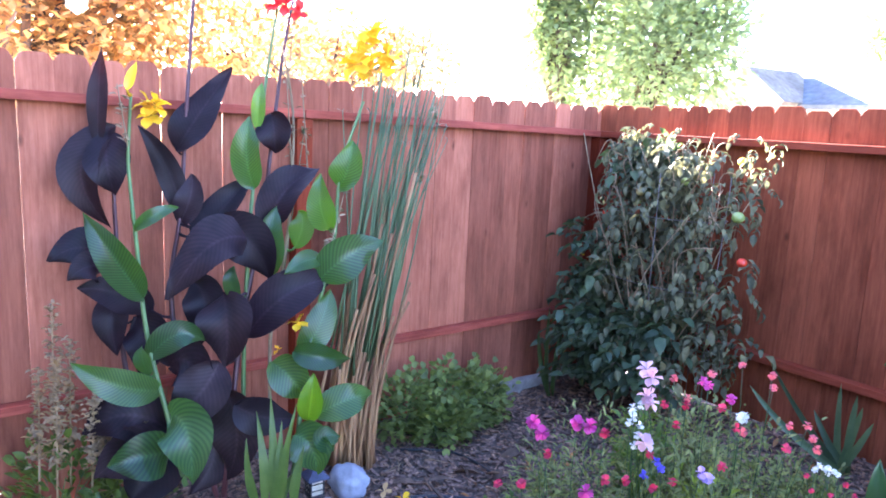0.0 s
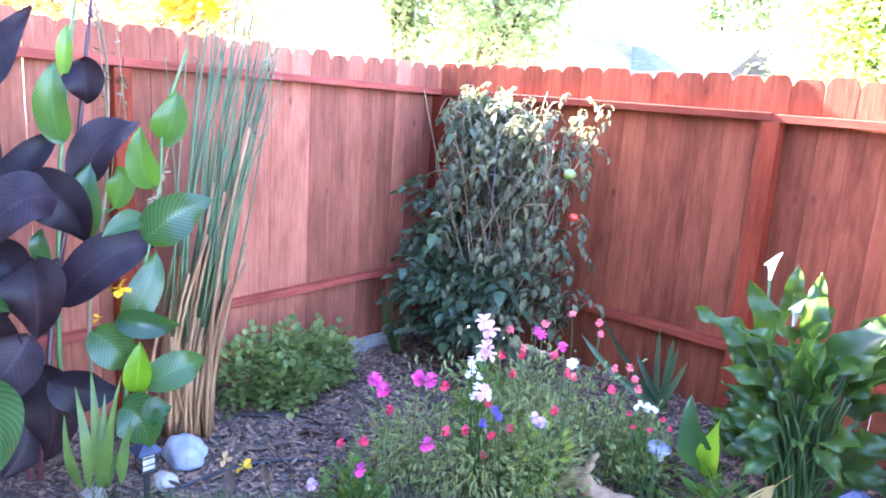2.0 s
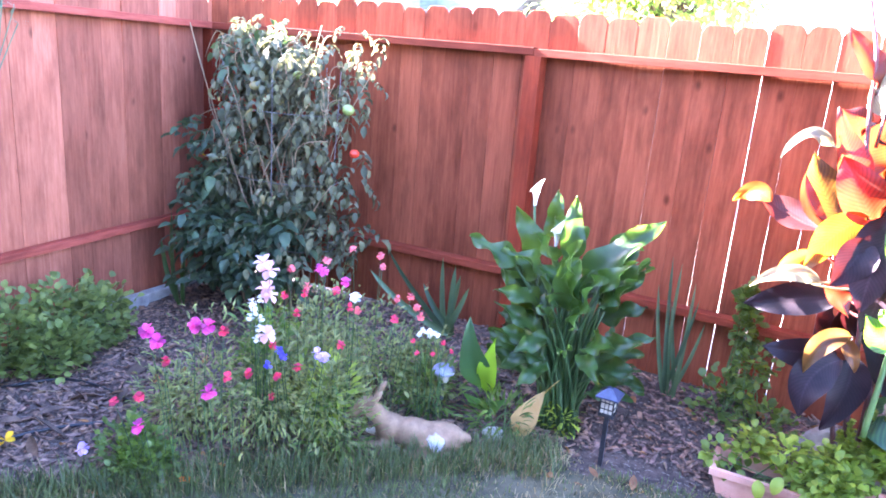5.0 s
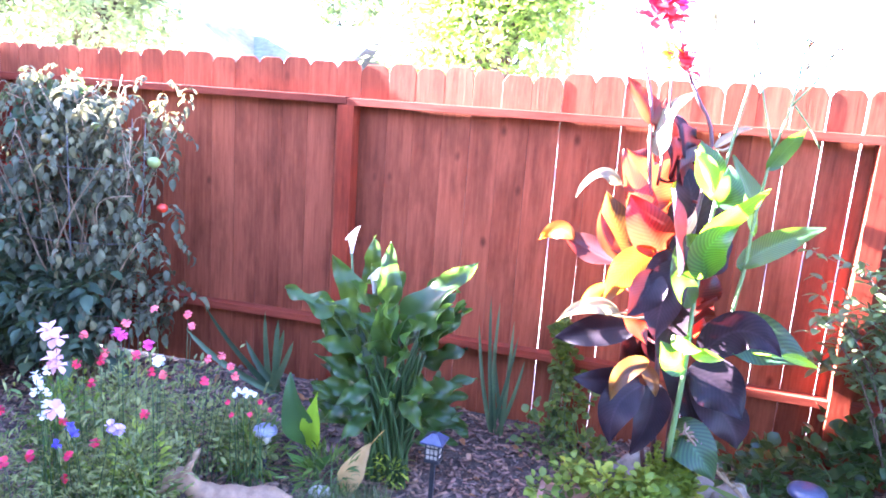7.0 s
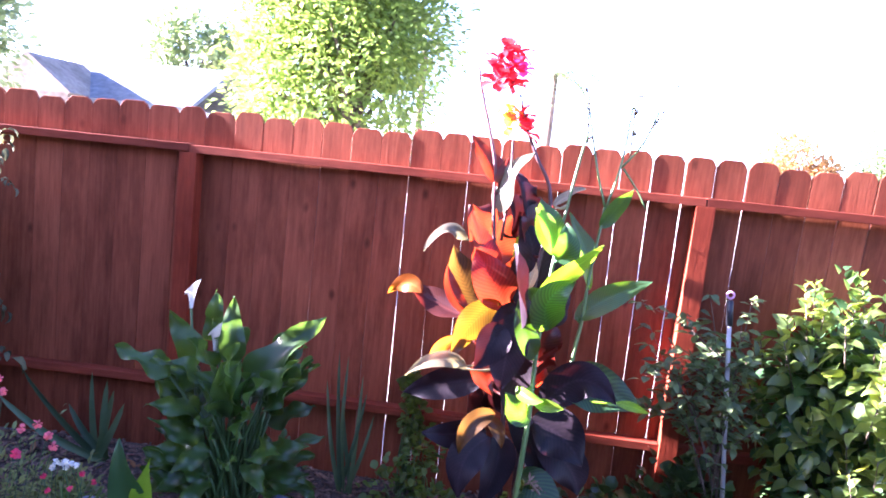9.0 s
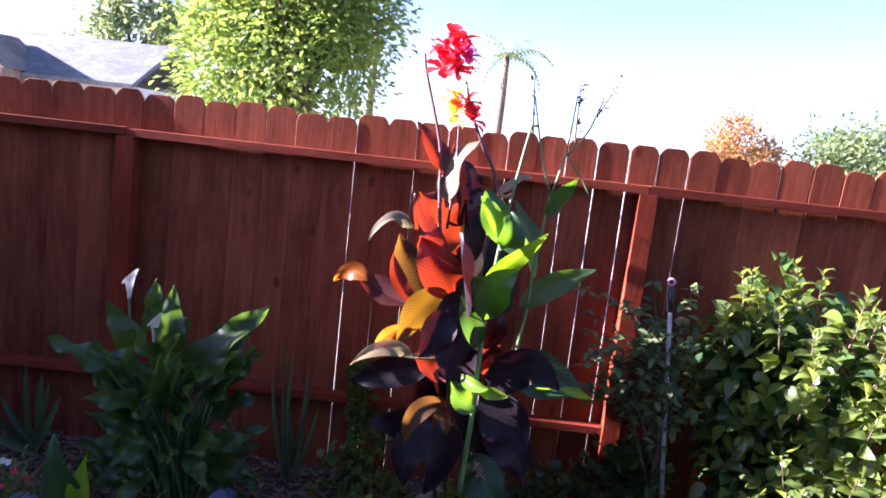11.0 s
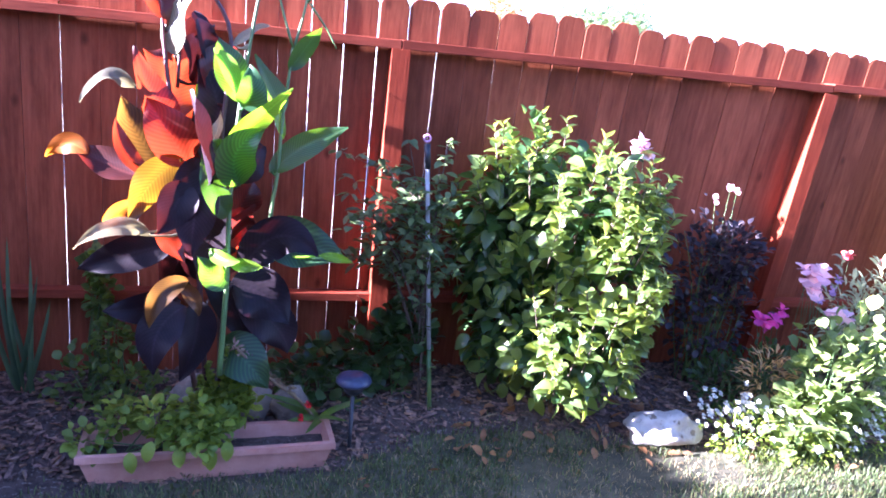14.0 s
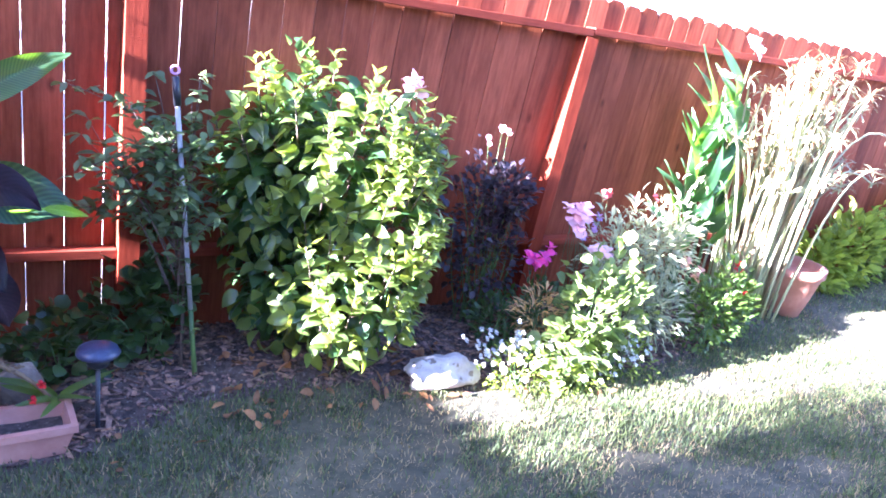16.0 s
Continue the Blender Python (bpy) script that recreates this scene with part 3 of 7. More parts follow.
def neighbour_house():
    house = thing("house", "neighbour's house with a grey shingle gable roof", "house", (-7, 17, -0.11))
    wall_m = rough_mat("pale_stucco", (0.60, 0.56, 0.50), (0.74, 0.70, 0.64), 6, 0.9, 0.2, 0.01)
    roof_m = rough_mat("grey_blue_shingle", (0.10, 0.12, 0.145), (0.19, 0.215, 0.245), 5, 0.85, 0.3, 0.01)
    trim_m = rough_mat("cream_trim", (0.66, 0.64, 0.58), (0.78, 0.76, 0.70), 6, 0.7, 0.1, 0.01)
    gable_m = rough_mat("brown_gable_siding", (0.20, 0.16, 0.13), (0.32, 0.27, 0.22), 6, 0.9, 0.2, 0.01)
    x0, x1, y0, y1 = -9.2, -5.3, 15.2, 19.5
    w = Shape()
    box(w, (x0, y0, -0.1), (x1, y1, 2.45))
    part("wall", w, wall_m, house, smooth=False)
    r = Shape()
    ridge = (y0 + y1) / 2
    e = 0.45
    for a, b in (((y0 - e), ridge), (ridge, y1 + e)):
        za, zb = (2.35, 3.62) if a < ridge else (3.62, 2.35)
        r.add([(x0 - e, a, za), (x1 + e, a, za), (x1 + e, b, zb), (x0 - e, b, zb), (x0 - e, a, za + 0.12), (x1 + e, a, za + 0.12), (x1 + e, b, zb + 0.12), (x0 - e, b, zb + 0.12)],
              [(3, 2, 1, 0), (4, 5, 6, 7), (0, 1, 5, 4), (2, 3, 7, 6), (1, 2, 6, 5), (3, 0, 4, 7)])
    part("roof", r, roof_m, house, smooth=False)
    g = Shape()
    gx, gy, gw, gz = -8.9, 14.0, 1.25, 2.5
    g.add([(gx - gw, gy, gz), (gx + gw, gy, gz), (gx, gy, gz + 0.95), (gx - gw, y0 + 1.2, gz), (gx + gw, y0 + 1.2, gz), (gx, y0 + 1.2, gz + 0.95)], [(0, 1, 2), (3, 5, 4), (0, 2, 5, 3), (1, 4, 5, 2), (0, 3, 4, 1)])
    box(g, (gx - gw + 0.1, gy + 0.02, -0.1), (gx + gw - 0.1, y0 + 0.1, gz))
    gable = part("gable", g, gable_m, house, smooth=False)
    for s in (-1, 1):
        tshape = Shape()
        tube(tshape, [(gx + s * (gw + 0.2), gy - 0.06, gz - 0.12), (gx, gy - 0.06, gz + 1.02)], 0.085, 0.085, 4)
        part("bargeboard", tshape, trim_m, gable, smooth=False)
    vent = Shape()
    lathe(vent, (0, 0, 0), [(0.16, 0), (0.2, 0.02), (0.2, 0.05), (0.15, 0.06)], 18)
    vo = part("vent", vent, trim_m, gable)
    vo.matrix_parent_inverse = Matrix.Translation(-house.location)
    vo.matrix_basis = Matrix.Translation((gx, gy, gz + 0.42)) @ Matrix.Rotation(radians(90), 4, "X")
    return house


neighbour_house()


def palm(at, h, size):
    tree = thing("palm_tree", "slim distant palm with drooping fronds", "palm tree", at, "distant palms")
    sh = Shape()
    tube(sh, curve_pts(at, (at[0] + 0.2, at[1], h), 0, 6, (0.1, 0, 0)), 0.26, 0.17, 8)
    part("trunk", sh, BARK, tree)
    for k in range(17):
        fr = Shape()
        t = k * 2.4
        el = rnd(-0.2, 1.1)
        way = Vector((math.cos(t) * math.cos(el), math.sin(t) * math.cos(el), math.sin(el)))
        pos = Vector((at[0] + 0.2, at[1], h))
        flat = Vector((math.cos(t), math.sin(t), 0))
        side = flat.cross(Vector((0, 0, 1)))
        for j in range(11):
            a = el - 1.5 * j / 11
            pos = pos + (flat * math.cos(a) + Vector((0, 0, math.sin(a)))) * size / 11
            for s in (-1, 1):
                bent_leaf(fr, pos, side * s + flat * 0.5 + Vector((0, 0, -0.2)), size * 0.32 * (1 - 0.6 * j / 11), size * 0.05, 0.9, 0.1, 0.9, 0.8, 2)
        part("frond", fr, TREE_PALE, tree)


palm((4.6, 36.3, -0.11), 7.0, 2.6)
palm((-2.6, 37.5, -0.11), 8.2, 2.2)


# ---- garden plants ----
ORANGE_YELLOW = petal_mat("orange_yellow_petal", (0.85, 0.30, 0.02), (0.9, 0.55, 0.03), (0.9, 0.45, 0.02))
# pale colour stands in for light reflected off canna leaves
CANNA_SHEEN = leaf_mat("canna_pale_sheen_leaf", (0.20, 0.165, 0.10), (0.34, 0.29, 0.19), (0.44, 0.36, 0.16), 0.35, 0.4, 5, False, 0.4, 0.35)
# lime base also paints sun glow onto some leaves of the taller cannas
CANNA_LIME = leaf_mat("canna_young_and_backlit_leaf", (0.110, 0.230, 0.015), (0.200, 0.330, 0.025), (0.40, 0.80, 0.005), 0.36, 0.35, 5, False, 0.4, 0.35)
CANNA_OLIVE = leaf_mat("canna_olive_bronze_leaf", (0.070, 0.034, 0.012), (0.130, 0.066, 0.020), (0.34, 0.15, 0.02), 0.5, 0.35, 5, False, 0.4, 0.35)
CANNA_BROWN = leaf_mat("canna_brown_red_leaf", (0.040, 0.011, 0.012), (0.080, 0.022, 0.018), (0.30, 0.035, 0.02), 0.4, 0.35, 5, False, 0.4, 0.35)
CANNA_FLAME = leaf_mat("canna_orange_leaf", (0.200, 0.060, 0.012), (0.340, 0.110, 0.018), (0.90, 0.28, 0.01), 0.48, 0.35, 5, False, 0.4, 0.35)
SIDE, BACK = Vector((0.85, -0.45, 0.25)), Vector((0.15, -0.95, 0.3))
# facings turn leaves from, along or towards the sun
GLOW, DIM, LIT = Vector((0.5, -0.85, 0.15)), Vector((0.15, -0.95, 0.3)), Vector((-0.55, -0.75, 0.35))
UP = Vector((0, 0, 1))


def blade(base, tip, width, facing, rise=0.12, wave=0.02, p=0.78, q=0.72, n=9, fold=0.2, vein=0.0):
    """A broad leaf from base to tip, its midrib arched, its sides cupped and gently rippled, with slanting veins."""
    a, b = Vector(base), Vector(tip)
    axis = b - a
    length = axis.length
    d = axis.normalized()
    nrm = (Vector(facing) - d * Vector(facing).dot(d)).normalized()
    side = d.cross(nrm)
    sh, verts = Shape(), []
    across = (-1, -0.66, -0.33, 0, 0.33, 0.66, 1) if vein else (-1, -0.5, 0, 0.5, 1)
    m = len(across)
    ph, tw = rnd(0, 6.28), rnd(-0.45, 0.45)
    lop = rnd(-0.5, 0.5)
    for k in range(n + 1):
        s = k / n
        c = a.lerp(b, s) + nrm * (math.sin(math.pi * s) * rise * length) - UP * (0.10 * length * s * s * (1 - s) * 2) + side * (0.05 * length * lop * math.sin(math.pi * s))
        w = width * 0.5 * max(0.0, math.sin(math.pi * s**p)) ** q
        ang = tw * s
        sd = side * math.cos(ang) + nrm * math.sin(ang)
        nn = nrm * math.cos(ang) - side * math.sin(ang)
        for u in across:
            cup = (fold + 0.12 * lop * u) * abs(u) ** 1.5 * w
            rip = wave * width * abs(u) ** 2 * math.sin(11 * s + ph + (2 if u > 0 else 0))
            groove = -0.012 * width if u == 0 else vein * width * math.sin(64 * s - 9 * abs(u))
            verts.append(tuple(c + sd * (u * w) + nn * (cup + rip + groove)))
    faces = []
    for k in range(n):
        for i in range(m - 1):
            o = k * m + i
            faces.append((o, o + 1, o + m + 1, o + m))
    sh.add(verts, faces)
    return sh


def span(plant, base, tip, width, mat, facing):
    f = Vector(facing).normalized() + UP * rnd(0.0, 0.7) + Vector((rnd(-0.4, 0.4), rnd(-0.4, 0.4), 0))
    near = [(p - Vector(base)).length + (0.4 if p.z > base[2] + 0.02 else 0) for p in STEMS.get(plant.name, [])]
    if near and min(near) < 0.6:
        p = STEMS[plant.name][near.index(min(near))]
        if min(near) < 0.3:
            base = Vector(base).lerp(p, 0.6)
    grow = Vector(tip) + (Vector(tip) - Vector(base)) * 0.12
    sh = blade(base, grow, width * 0.9, f, rnd(0.06, 0.17), 0.05, 0.70, 0.92, 30, rnd(0.05, 0.25), 0.006)
    if near and min(near) < 0.6:
        tube(sh, curve_pts(p, base, 0.01, 4), 0.008, 0.004, 5)
    return part("leaf", sh, mat, plant)


def glide(pts, per=4):
    """Points along a smooth curve through the given ones."""
    p = [Vector(q) for q in pts]
    p = [p[0] * 2 - p[1]] + p + [p[-1] * 2 - p[-2]]
    out = []
    for i in range(1, len(p) - 2):
        for k in range(per):
            t = k / per
            a, b, c, d = p[i - 1 : i + 3]
            out.append(0.5 * (2 * b + (c - a) * t + (2 * a - 5 * b + 4 * c - d) * t * t + (3 * b - a - 3 * c + d) * t**3))
    return out + [p[-2]]


STEMS = {}


def stalk(plant, pts, r0, r1, mat, name="stem"):
    sh = Shape()
    STEMS.setdefault(plant.name, []).extend(glide(pts, 8))
    tube(sh, glide(pts), r0, r1, 7)
    return part(name, sh, mat, plant)

def broad_leaf(plant, base, middle, tip, width, mat, facing):
    """A canna leaf: ovate with a drawn-out point, its midrib bent through three points, sides cupped and rippled."""
    a, m, b = Vector(base), Vector(middle), Vector(tip)
    c = m * 2 - (a + b) * 0.5
    face = Vector(facing).normalized() + Vector((rnd(-0.22, 0.22), rnd(-0.15, 0.15), rnd(-0.15, 0.25)))
    n, across = 22, (-1, -0.8, -0.55, -0.28, 0, 0.28, 0.55, 0.8, 1)
    k, cup, ph, tw = len(across), rnd(0.05, 0.42), rnd(0, 6.28), rnd(-0.6, 0.6)
    verts, faces = [], []
    for i in range(n + 1):
        s = i / n
        p = a * (1 - s) ** 2 + c * (2 * s * (1 - s)) + b * s**2
        d = ((c - a) * (1 - s) + (b - c) * s).normalized()
        nrm = (face - d * face.dot(d)).normalized()
        side = d.cross(nrm)
        turn = tw * (s - 0.4)
        sd, nn = side * math.cos(turn) + nrm * math.sin(turn), nrm * math.cos(turn) - side * math.sin(turn)
        w = width * 0.5 * (0.02 + s**0.72 * (1 - s) ** 1.02 / 0.315)
        for u in across:
            lift = cup * w * abs(u) ** 1.3 + 0.075 * width * u * u * math.sin(9 * s + ph + (1.7 if u > 0 else 0))
            vein = -0.014 * width if u == 0 else 0.006 * width * math.sin(58 * s - 8 * abs(u))
            verts.append(tuple(p + sd * (u * w) + nn * (lift + vein)))
    for i in range(n):
        for j in range(k - 1):
            o = i * k + j
            faces.append((o, o + 1, o + k + 1, o + k))
    sh = Shape()
    sh.add(verts, faces)
    rows = [(across[i % k], i // k / n * (b - a).length / width) for i in range(len(verts))]
    near = STEMS.get(plant.name, [])
    if near:
        q = min(near, key=lambda v: (v - a).length + (0.3 if v.z > a.z + 0.03 else 0))
        if 0.01 < (q - a).length < 0.3:
            tube(sh, curve_pts(q, a + (m - a) * 0.06, -0.012, 4), 0.008, 0.004, 6)
    rows += [(0.0, 0.0)] * (len(sh.v) - len(rows))
    me = sh.mesh("leaf", mat)
    uv = me.uv_layers.new(name="leaf_grid")
    for loop in me.loops:
        uv.data[loop.index].uv = rows[loop.vertex_index]
    return part("leaf", me, mat, plant)



def flower(plant, at, size, mat, petals=5, facing=None):
    sh = Shape()
    f = facing or (rnd(-0.3, 0.8), rnd(-0.9, -0.2), rnd(0.1, 0.8))
    bloom(sh, at, size, petals, 0.55, 0.8, 0.75, f)
    if petals > 3:
        bloom(sh, Vector(at) + Vector(f).normalized() * size * 0.12, size * 0.6, 3, 1.0, 0.6, 0.7, f)
    return part("flower", sh, mat, plant)


def seed_head(plant, a, b, count):
    sh = Shape()
    tube(sh, curve_pts(a, b, 0, 4), 0.004, 0.002, 5)
    for _ in range(count):
        p = Vector(a).lerp(Vector(b), rnd(0.1, 1.0)) + Vector((rnd(-0.012, 0.012), rnd(-0.012, 0.012), 0))
        bent_leaf(sh, p, (rnd(-1, 1), rnd(-1, 1), rnd(-0.3, 0.8)), rnd(0.02, 0.045), rnd(0.010, 0.018), rnd(0, 1), 0.6, 0.8, 0.8, 3, rnd(-1, 1))
    return part("seed_head", sh, STEM_DRY, plant)


def calla_leaf(plant, foot, base, tip, width):
    sh = Shape()
    f = Vector((foot[0], foot[1], ground_z(*foot) - 0.01))
    tube(sh, curve_pts(f, base, 0.0, 6, ((base[0] - foot[0]) * -0.15, (base[1] - foot[1]) * -0.15, 0.02)), 0.011, 0.006, 6)
    part("petiole", sh, STEM_CALLA, plant)
    way = Vector((tip[0] - base[0], tip[1] - base[1], 0))
    face = UP * 0.8 + Vector((0.1, -0.75, 0)) - way.normalized() * 0.2
    part("leaf", blade(base, tip, width * 0.92, face, 0.10, 0.26, 0.62, 0.8, 26, 0.35, 0.004), CALLA_GREEN, plant)


def spathe(plant, foot, at, size):
    """A white calla funnel on its stem."""
    stem = Shape()
    tube(stem, curve_pts((foot[0] + 0.02, foot[1], ground_z(foot[0], foot[1])), at, 0, 6, (0.03, 0, 0)), 0.007, 0.006, 6)
    part("stem", stem, STEM, plant)
    sh = Shape()
    sides, verts, faces = 14, [], []
    rings = [(0.07, 0.0), (0.10, 0.3), (0.15, 0.6), (0.22, 0.85), (0.30, 1.0), (0.33, 0.98)]
    for r, h in rings:
        for i in range(sides):
            t = 2 * math.pi * i / sides
            tip = 1 + 0.35 * max(0, math.cos(t)) ** 6 * (r / 0.5)
            verts.append((at[0] + size * r * math.cos(t) * tip, at[1] + size * r * math.sin(t) * tip, at[2] + size * (h + 0.9 * (r / 0.5) ** 2 * math.cos(t))))
    for k in range(len(rings) - 1):
        for i in range(sides):
            j = (i + 1) % sides
            faces.append((k * sides + i, k * sides + j, (k + 1) * sides + j, (k + 1) * sides + i))
    sh.add(verts, faces)
    part("spathe", sh, WHITE, plant, "creamy white funnel bloom")


STEM_CALLA = rough_mat("calla_stem", (0.028, 0.070, 0.018), (0.060, 0.120, 0.030), 20, 0.5, 0.1, 0.002, None, (1, 1, 0.2))
CALLA_GREEN = leaf_mat("calla_leaf", (0.022, 0.056, 0.016), (0.052, 0.104, 0.028), (0.15, 0.30, 0.03), 0.3, 0.33, 6, False)


random.seed(11)
# purple and green cannas with yellow blooms beside the side fence
canna_dark = thing("canna_plant", "tall canna with drooping purple-black leaves", "canna", (0.91, -3.12, -0.11))
stalk(canna_dark, [(0.95, -3.12, 0.08), (0.80, -3.20, 0.49), (0.68, -3.23, 0.92), (0.62, -3.17, 1.25), (0.56, -3.13, 1.60), (0.50, -3.08, 2.06), (0.48, -3.06, 2.23)], 0.013, 0.007, STEM_DARK)
stalk(canna_dark, [(0.98, -3.10, 0.09), (0.86, -2.99, 0.73), (0.78, -2.87, 1.21), (0.74, -2.81, 1.55), (0.70, -2.75, 1.91), (0.66, -2.68, 2.21)], 0.013, 0.006, STEM_DARK)
stalk(canna_dark, [(0.75, -3.36, 0.10), (0.60, -3.42, 0.72), (0.50, -3.41, 1.14), (0.44, -3.41, 1.54)], 0.013, 0.008, STEM_DARK)
broad_leaf(canna_dark, (0.50, -3.47, 1.52), (0.50, -3.46, 1.73), (0.50, -3.44, 1.93), 0.086, CANNA_DARK, SIDE)
broad_leaf(canna_dark, (0.46, -3.39, 1.61), (0.52, -3.54, 1.43), (0.50, -3.43, 1.18), 0.174, CANNA_DARK, SIDE)
broad_leaf(canna_dark, (0.50, -3.43, 1.58), (0.58, -3.45, 1.47), (0.56, -3.42, 1.33), 0.192, CANNA_DARK, SIDE)
broad_leaf(canna_dark, (0.52, -3.41, 1.02), (0.60, -3.55, 1.12), (0.60, -3.68, 1.07), 0.181, CANNA_DARK, SIDE)
broad_leaf(canna_dark, (0.54, -3.42, 1.00), (0.64, -3.53, 1.05), (0.66, -3.62, 1.00), 0.139, CANNA_DARK, SIDE)
broad_leaf(canna_dark, (0.62, -3.29, 0.83), (0.64, -3.44, 0.93), (0.60, -3.58, 0.95), 0.153, CANNA_DARK, SIDE)
broad_leaf(canna_dark, (0.56, -3.43, 0.90), (0.62, -3.46, 0.80), (0.62, -3.44, 0.65), 0.141, CANNA_DARK, SIDE)
broad_leaf(canna_dark, (0.56, -3.17, 1.51), (0.58, -3.08, 1.67), (0.55, -2.92, 1.88), 0.177, CANNA_DARK, SIDE)
broad_leaf(canna_dark, (0.62, -3.16, 1.21), (0.62, -3.22, 1.44), (0.60, -3.33, 1.62), 0.108, CANNA_DARK, SIDE)
broad_leaf(canna_dark, (0.62, -3.18, 1.20), (0.66, -3.14, 1.32), (0.62, -3.12, 1.42), 0.120, CANNA_DARK, SIDE)
broad_leaf(canna_dark, (0.68, -3.14, 1.16), (0.72, -3.03, 1.27), (0.70, -2.89, 1.42), 0.156, CANNA_DARK, SIDE)
broad_leaf(canna_dark, (0.82, -2.93, 1.16), (0.88, -3.12, 1.15), (0.84, -3.28, 0.93), 0.223, CANNA_DARK, SIDE)
broad_leaf(canna_dark, (0.76, -3.06, 1.20), (0.84, -2.94, 1.15), (0.84, -2.85, 0.97), 0.213, CANNA_DARK, SIDE)
broad_leaf(canna_dark, (0.80, -2.86, 1.19), (0.84, -2.78, 1.37), (0.80, -2.61, 1.46), 0.184, CANNA_DARK, SIDE)
broad_leaf(canna_dark, (0.76, -2.82, 1.69), (0.80, -2.82, 1.61), (0.78, -2.81, 1.52), 0.152, CANNA_DARK, SIDE)
broad_leaf(canna_dark, (0.90, -2.98, 0.75), (0.98, -2.83, 0.94), (0.96, -2.59, 0.99), 0.205, CANNA_DARK, SIDE)
broad_leaf(canna_dark, (0.86, -3.06, 0.94), (0.94, -3.07, 0.82), (0.92, -3.07, 0.64), 0.230, CANNA_DARK, SIDE)
broad_leaf(canna_dark, (0.72, -3.15, 0.97), (0.80, -3.12, 0.88), (0.80, -3.16, 0.69), 0.172, CANNA_DARK, SIDE)
broad_leaf(canna_dark, (1.00, -3.06, 0.50), (1.06, -2.96, 0.45), (1.04, -2.81, 0.41), 0.168, CANNA_DARK, SIDE)
broad_leaf(canna_dark, (0.82, -3.28, 0.36), (0.84, -3.45, 0.47), (0.78, -3.60, 0.39), 0.231, CANNA_DARK, SIDE)
broad_leaf(canna_dark, (0.84, -3.31, 0.28), (0.88, -3.44, 0.32), (0.86, -3.58, 0.23), 0.218, CANNA_DARK, SIDE)
broad_leaf(canna_dark, (0.76, -3.26, 0.62), (0.84, -3.21, 0.66), (0.86, -3.09, 0.52), 0.221, CANNA_DARK, SIDE)
broad_leaf(canna_dark, (0.90, -3.09, 0.66), (0.94, -3.19, 0.54), (0.90, -3.30, 0.44), 0.218, CANNA_DARK, SIDE)
broad_leaf(canna_dark, (0.94, -3.08, 0.55), (1.00, -3.05, 0.36), (0.98, -3.09, 0.16), 0.225, CANNA_DARK, SIDE)
broad_leaf(canna_dark, (0.88, -3.23, 0.33), (0.92, -3.37, 0.23), (0.92, -3.46, 0.13), 0.221, CANNA_DARK, SIDE)
broad_leaf(canna_dark, (0.60, -3.36, 0.81), (0.66, -3.33, 0.72), (0.66, -3.36, 0.55), 0.199, CANNA_DARK, SIDE)
broad_leaf(canna_dark, (0.86, -3.17, 0.46), (0.92, -3.12, 0.27), (0.94, -3.24, 0.11), 0.204, CANNA_DARK, SIDE)
broad_leaf(canna_dark, (0.62, -3.42, 0.49), (0.66, -3.47, 0.34), (0.66, -3.46, 0.13), 0.214, CANNA_DARK, SIDE)

canna_green = thing("canna_plant", "green-leaved canna with yellow and red blooms", "canna", (0.90, -3.30, -0.11))
stalk(canna_green, [(1.00, -3.26, 0.19), (0.95, -3.31, 0.47), (0.90, -3.35, 0.68), (0.84, -3.37, 0.87), (0.78, -3.38, 1.16), (0.74, -3.39, 1.38), (0.72, -3.39, 1.51), (0.70, -3.37, 1.74)], 0.012, 0.006, STEM)
stalk(canna_green, [(0.90, -2.99, 0.23), (0.85, -2.97, 0.68), (0.80, -2.93, 1.16), (0.76, -2.89, 1.45), (0.72, -2.83, 1.81), (0.70, -2.77, 2.15)], 0.011, 0.006, STEM)
stalk(canna_green, [(0.95, -2.88, 0.18), (0.90, -2.87, 0.73), (0.84, -2.78, 1.11), (0.80, -2.74, 1.38), (0.76, -2.72, 1.70), (0.74, -2.76, 1.96)], 0.009, 0.005, STEM_DRY)
stalk(canna_green, [(1.08, -2.83, 0.17), (1.02, -2.75, 0.65), (0.98, -2.67, 0.93), (0.95, -2.60, 1.17), (0.92, -2.56, 1.47), (0.90, -2.45, 1.76)], 0.012, 0.006, STEM)
broad_leaf(canna_green, (0.84, -3.37, 0.94), (0.90, -3.48, 1.12), (0.86, -3.58, 1.30), 0.134, CANNA_GREEN, SIDE)
broad_leaf(canna_green, (0.78, -3.39, 1.21), (0.82, -3.31, 1.28), (0.80, -3.22, 1.30), 0.058, CANNA_GREEN, SIDE)
broad_leaf(canna_green, (0.88, -3.37, 0.70), (0.94, -3.27, 0.81), (0.94, -3.16, 0.77), 0.121, CANNA_GREEN, SIDE)
broad_leaf(canna_green, (0.92, -3.32, 0.58), (0.98, -3.50, 0.65), (0.94, -3.65, 0.75), 0.135, CANNA_GREEN, SIDE)
broad_leaf(canna_green, (0.94, -3.30, 0.48), (1.04, -3.26, 0.43), (1.06, -3.25, 0.22), 0.218, CANNA_GREEN, SIDE)
broad_leaf(canna_green, (0.90, -3.37, 0.64), (0.94, -3.40, 0.73), (0.94, -3.40, 0.78), 0.069, CANNA_GREEN, SIDE)
broad_leaf(canna_green, (0.78, -2.90, 1.37), (0.80, -2.94, 1.51), (0.78, -2.92, 1.68), 0.136, CANNA_GREEN, SIDE)
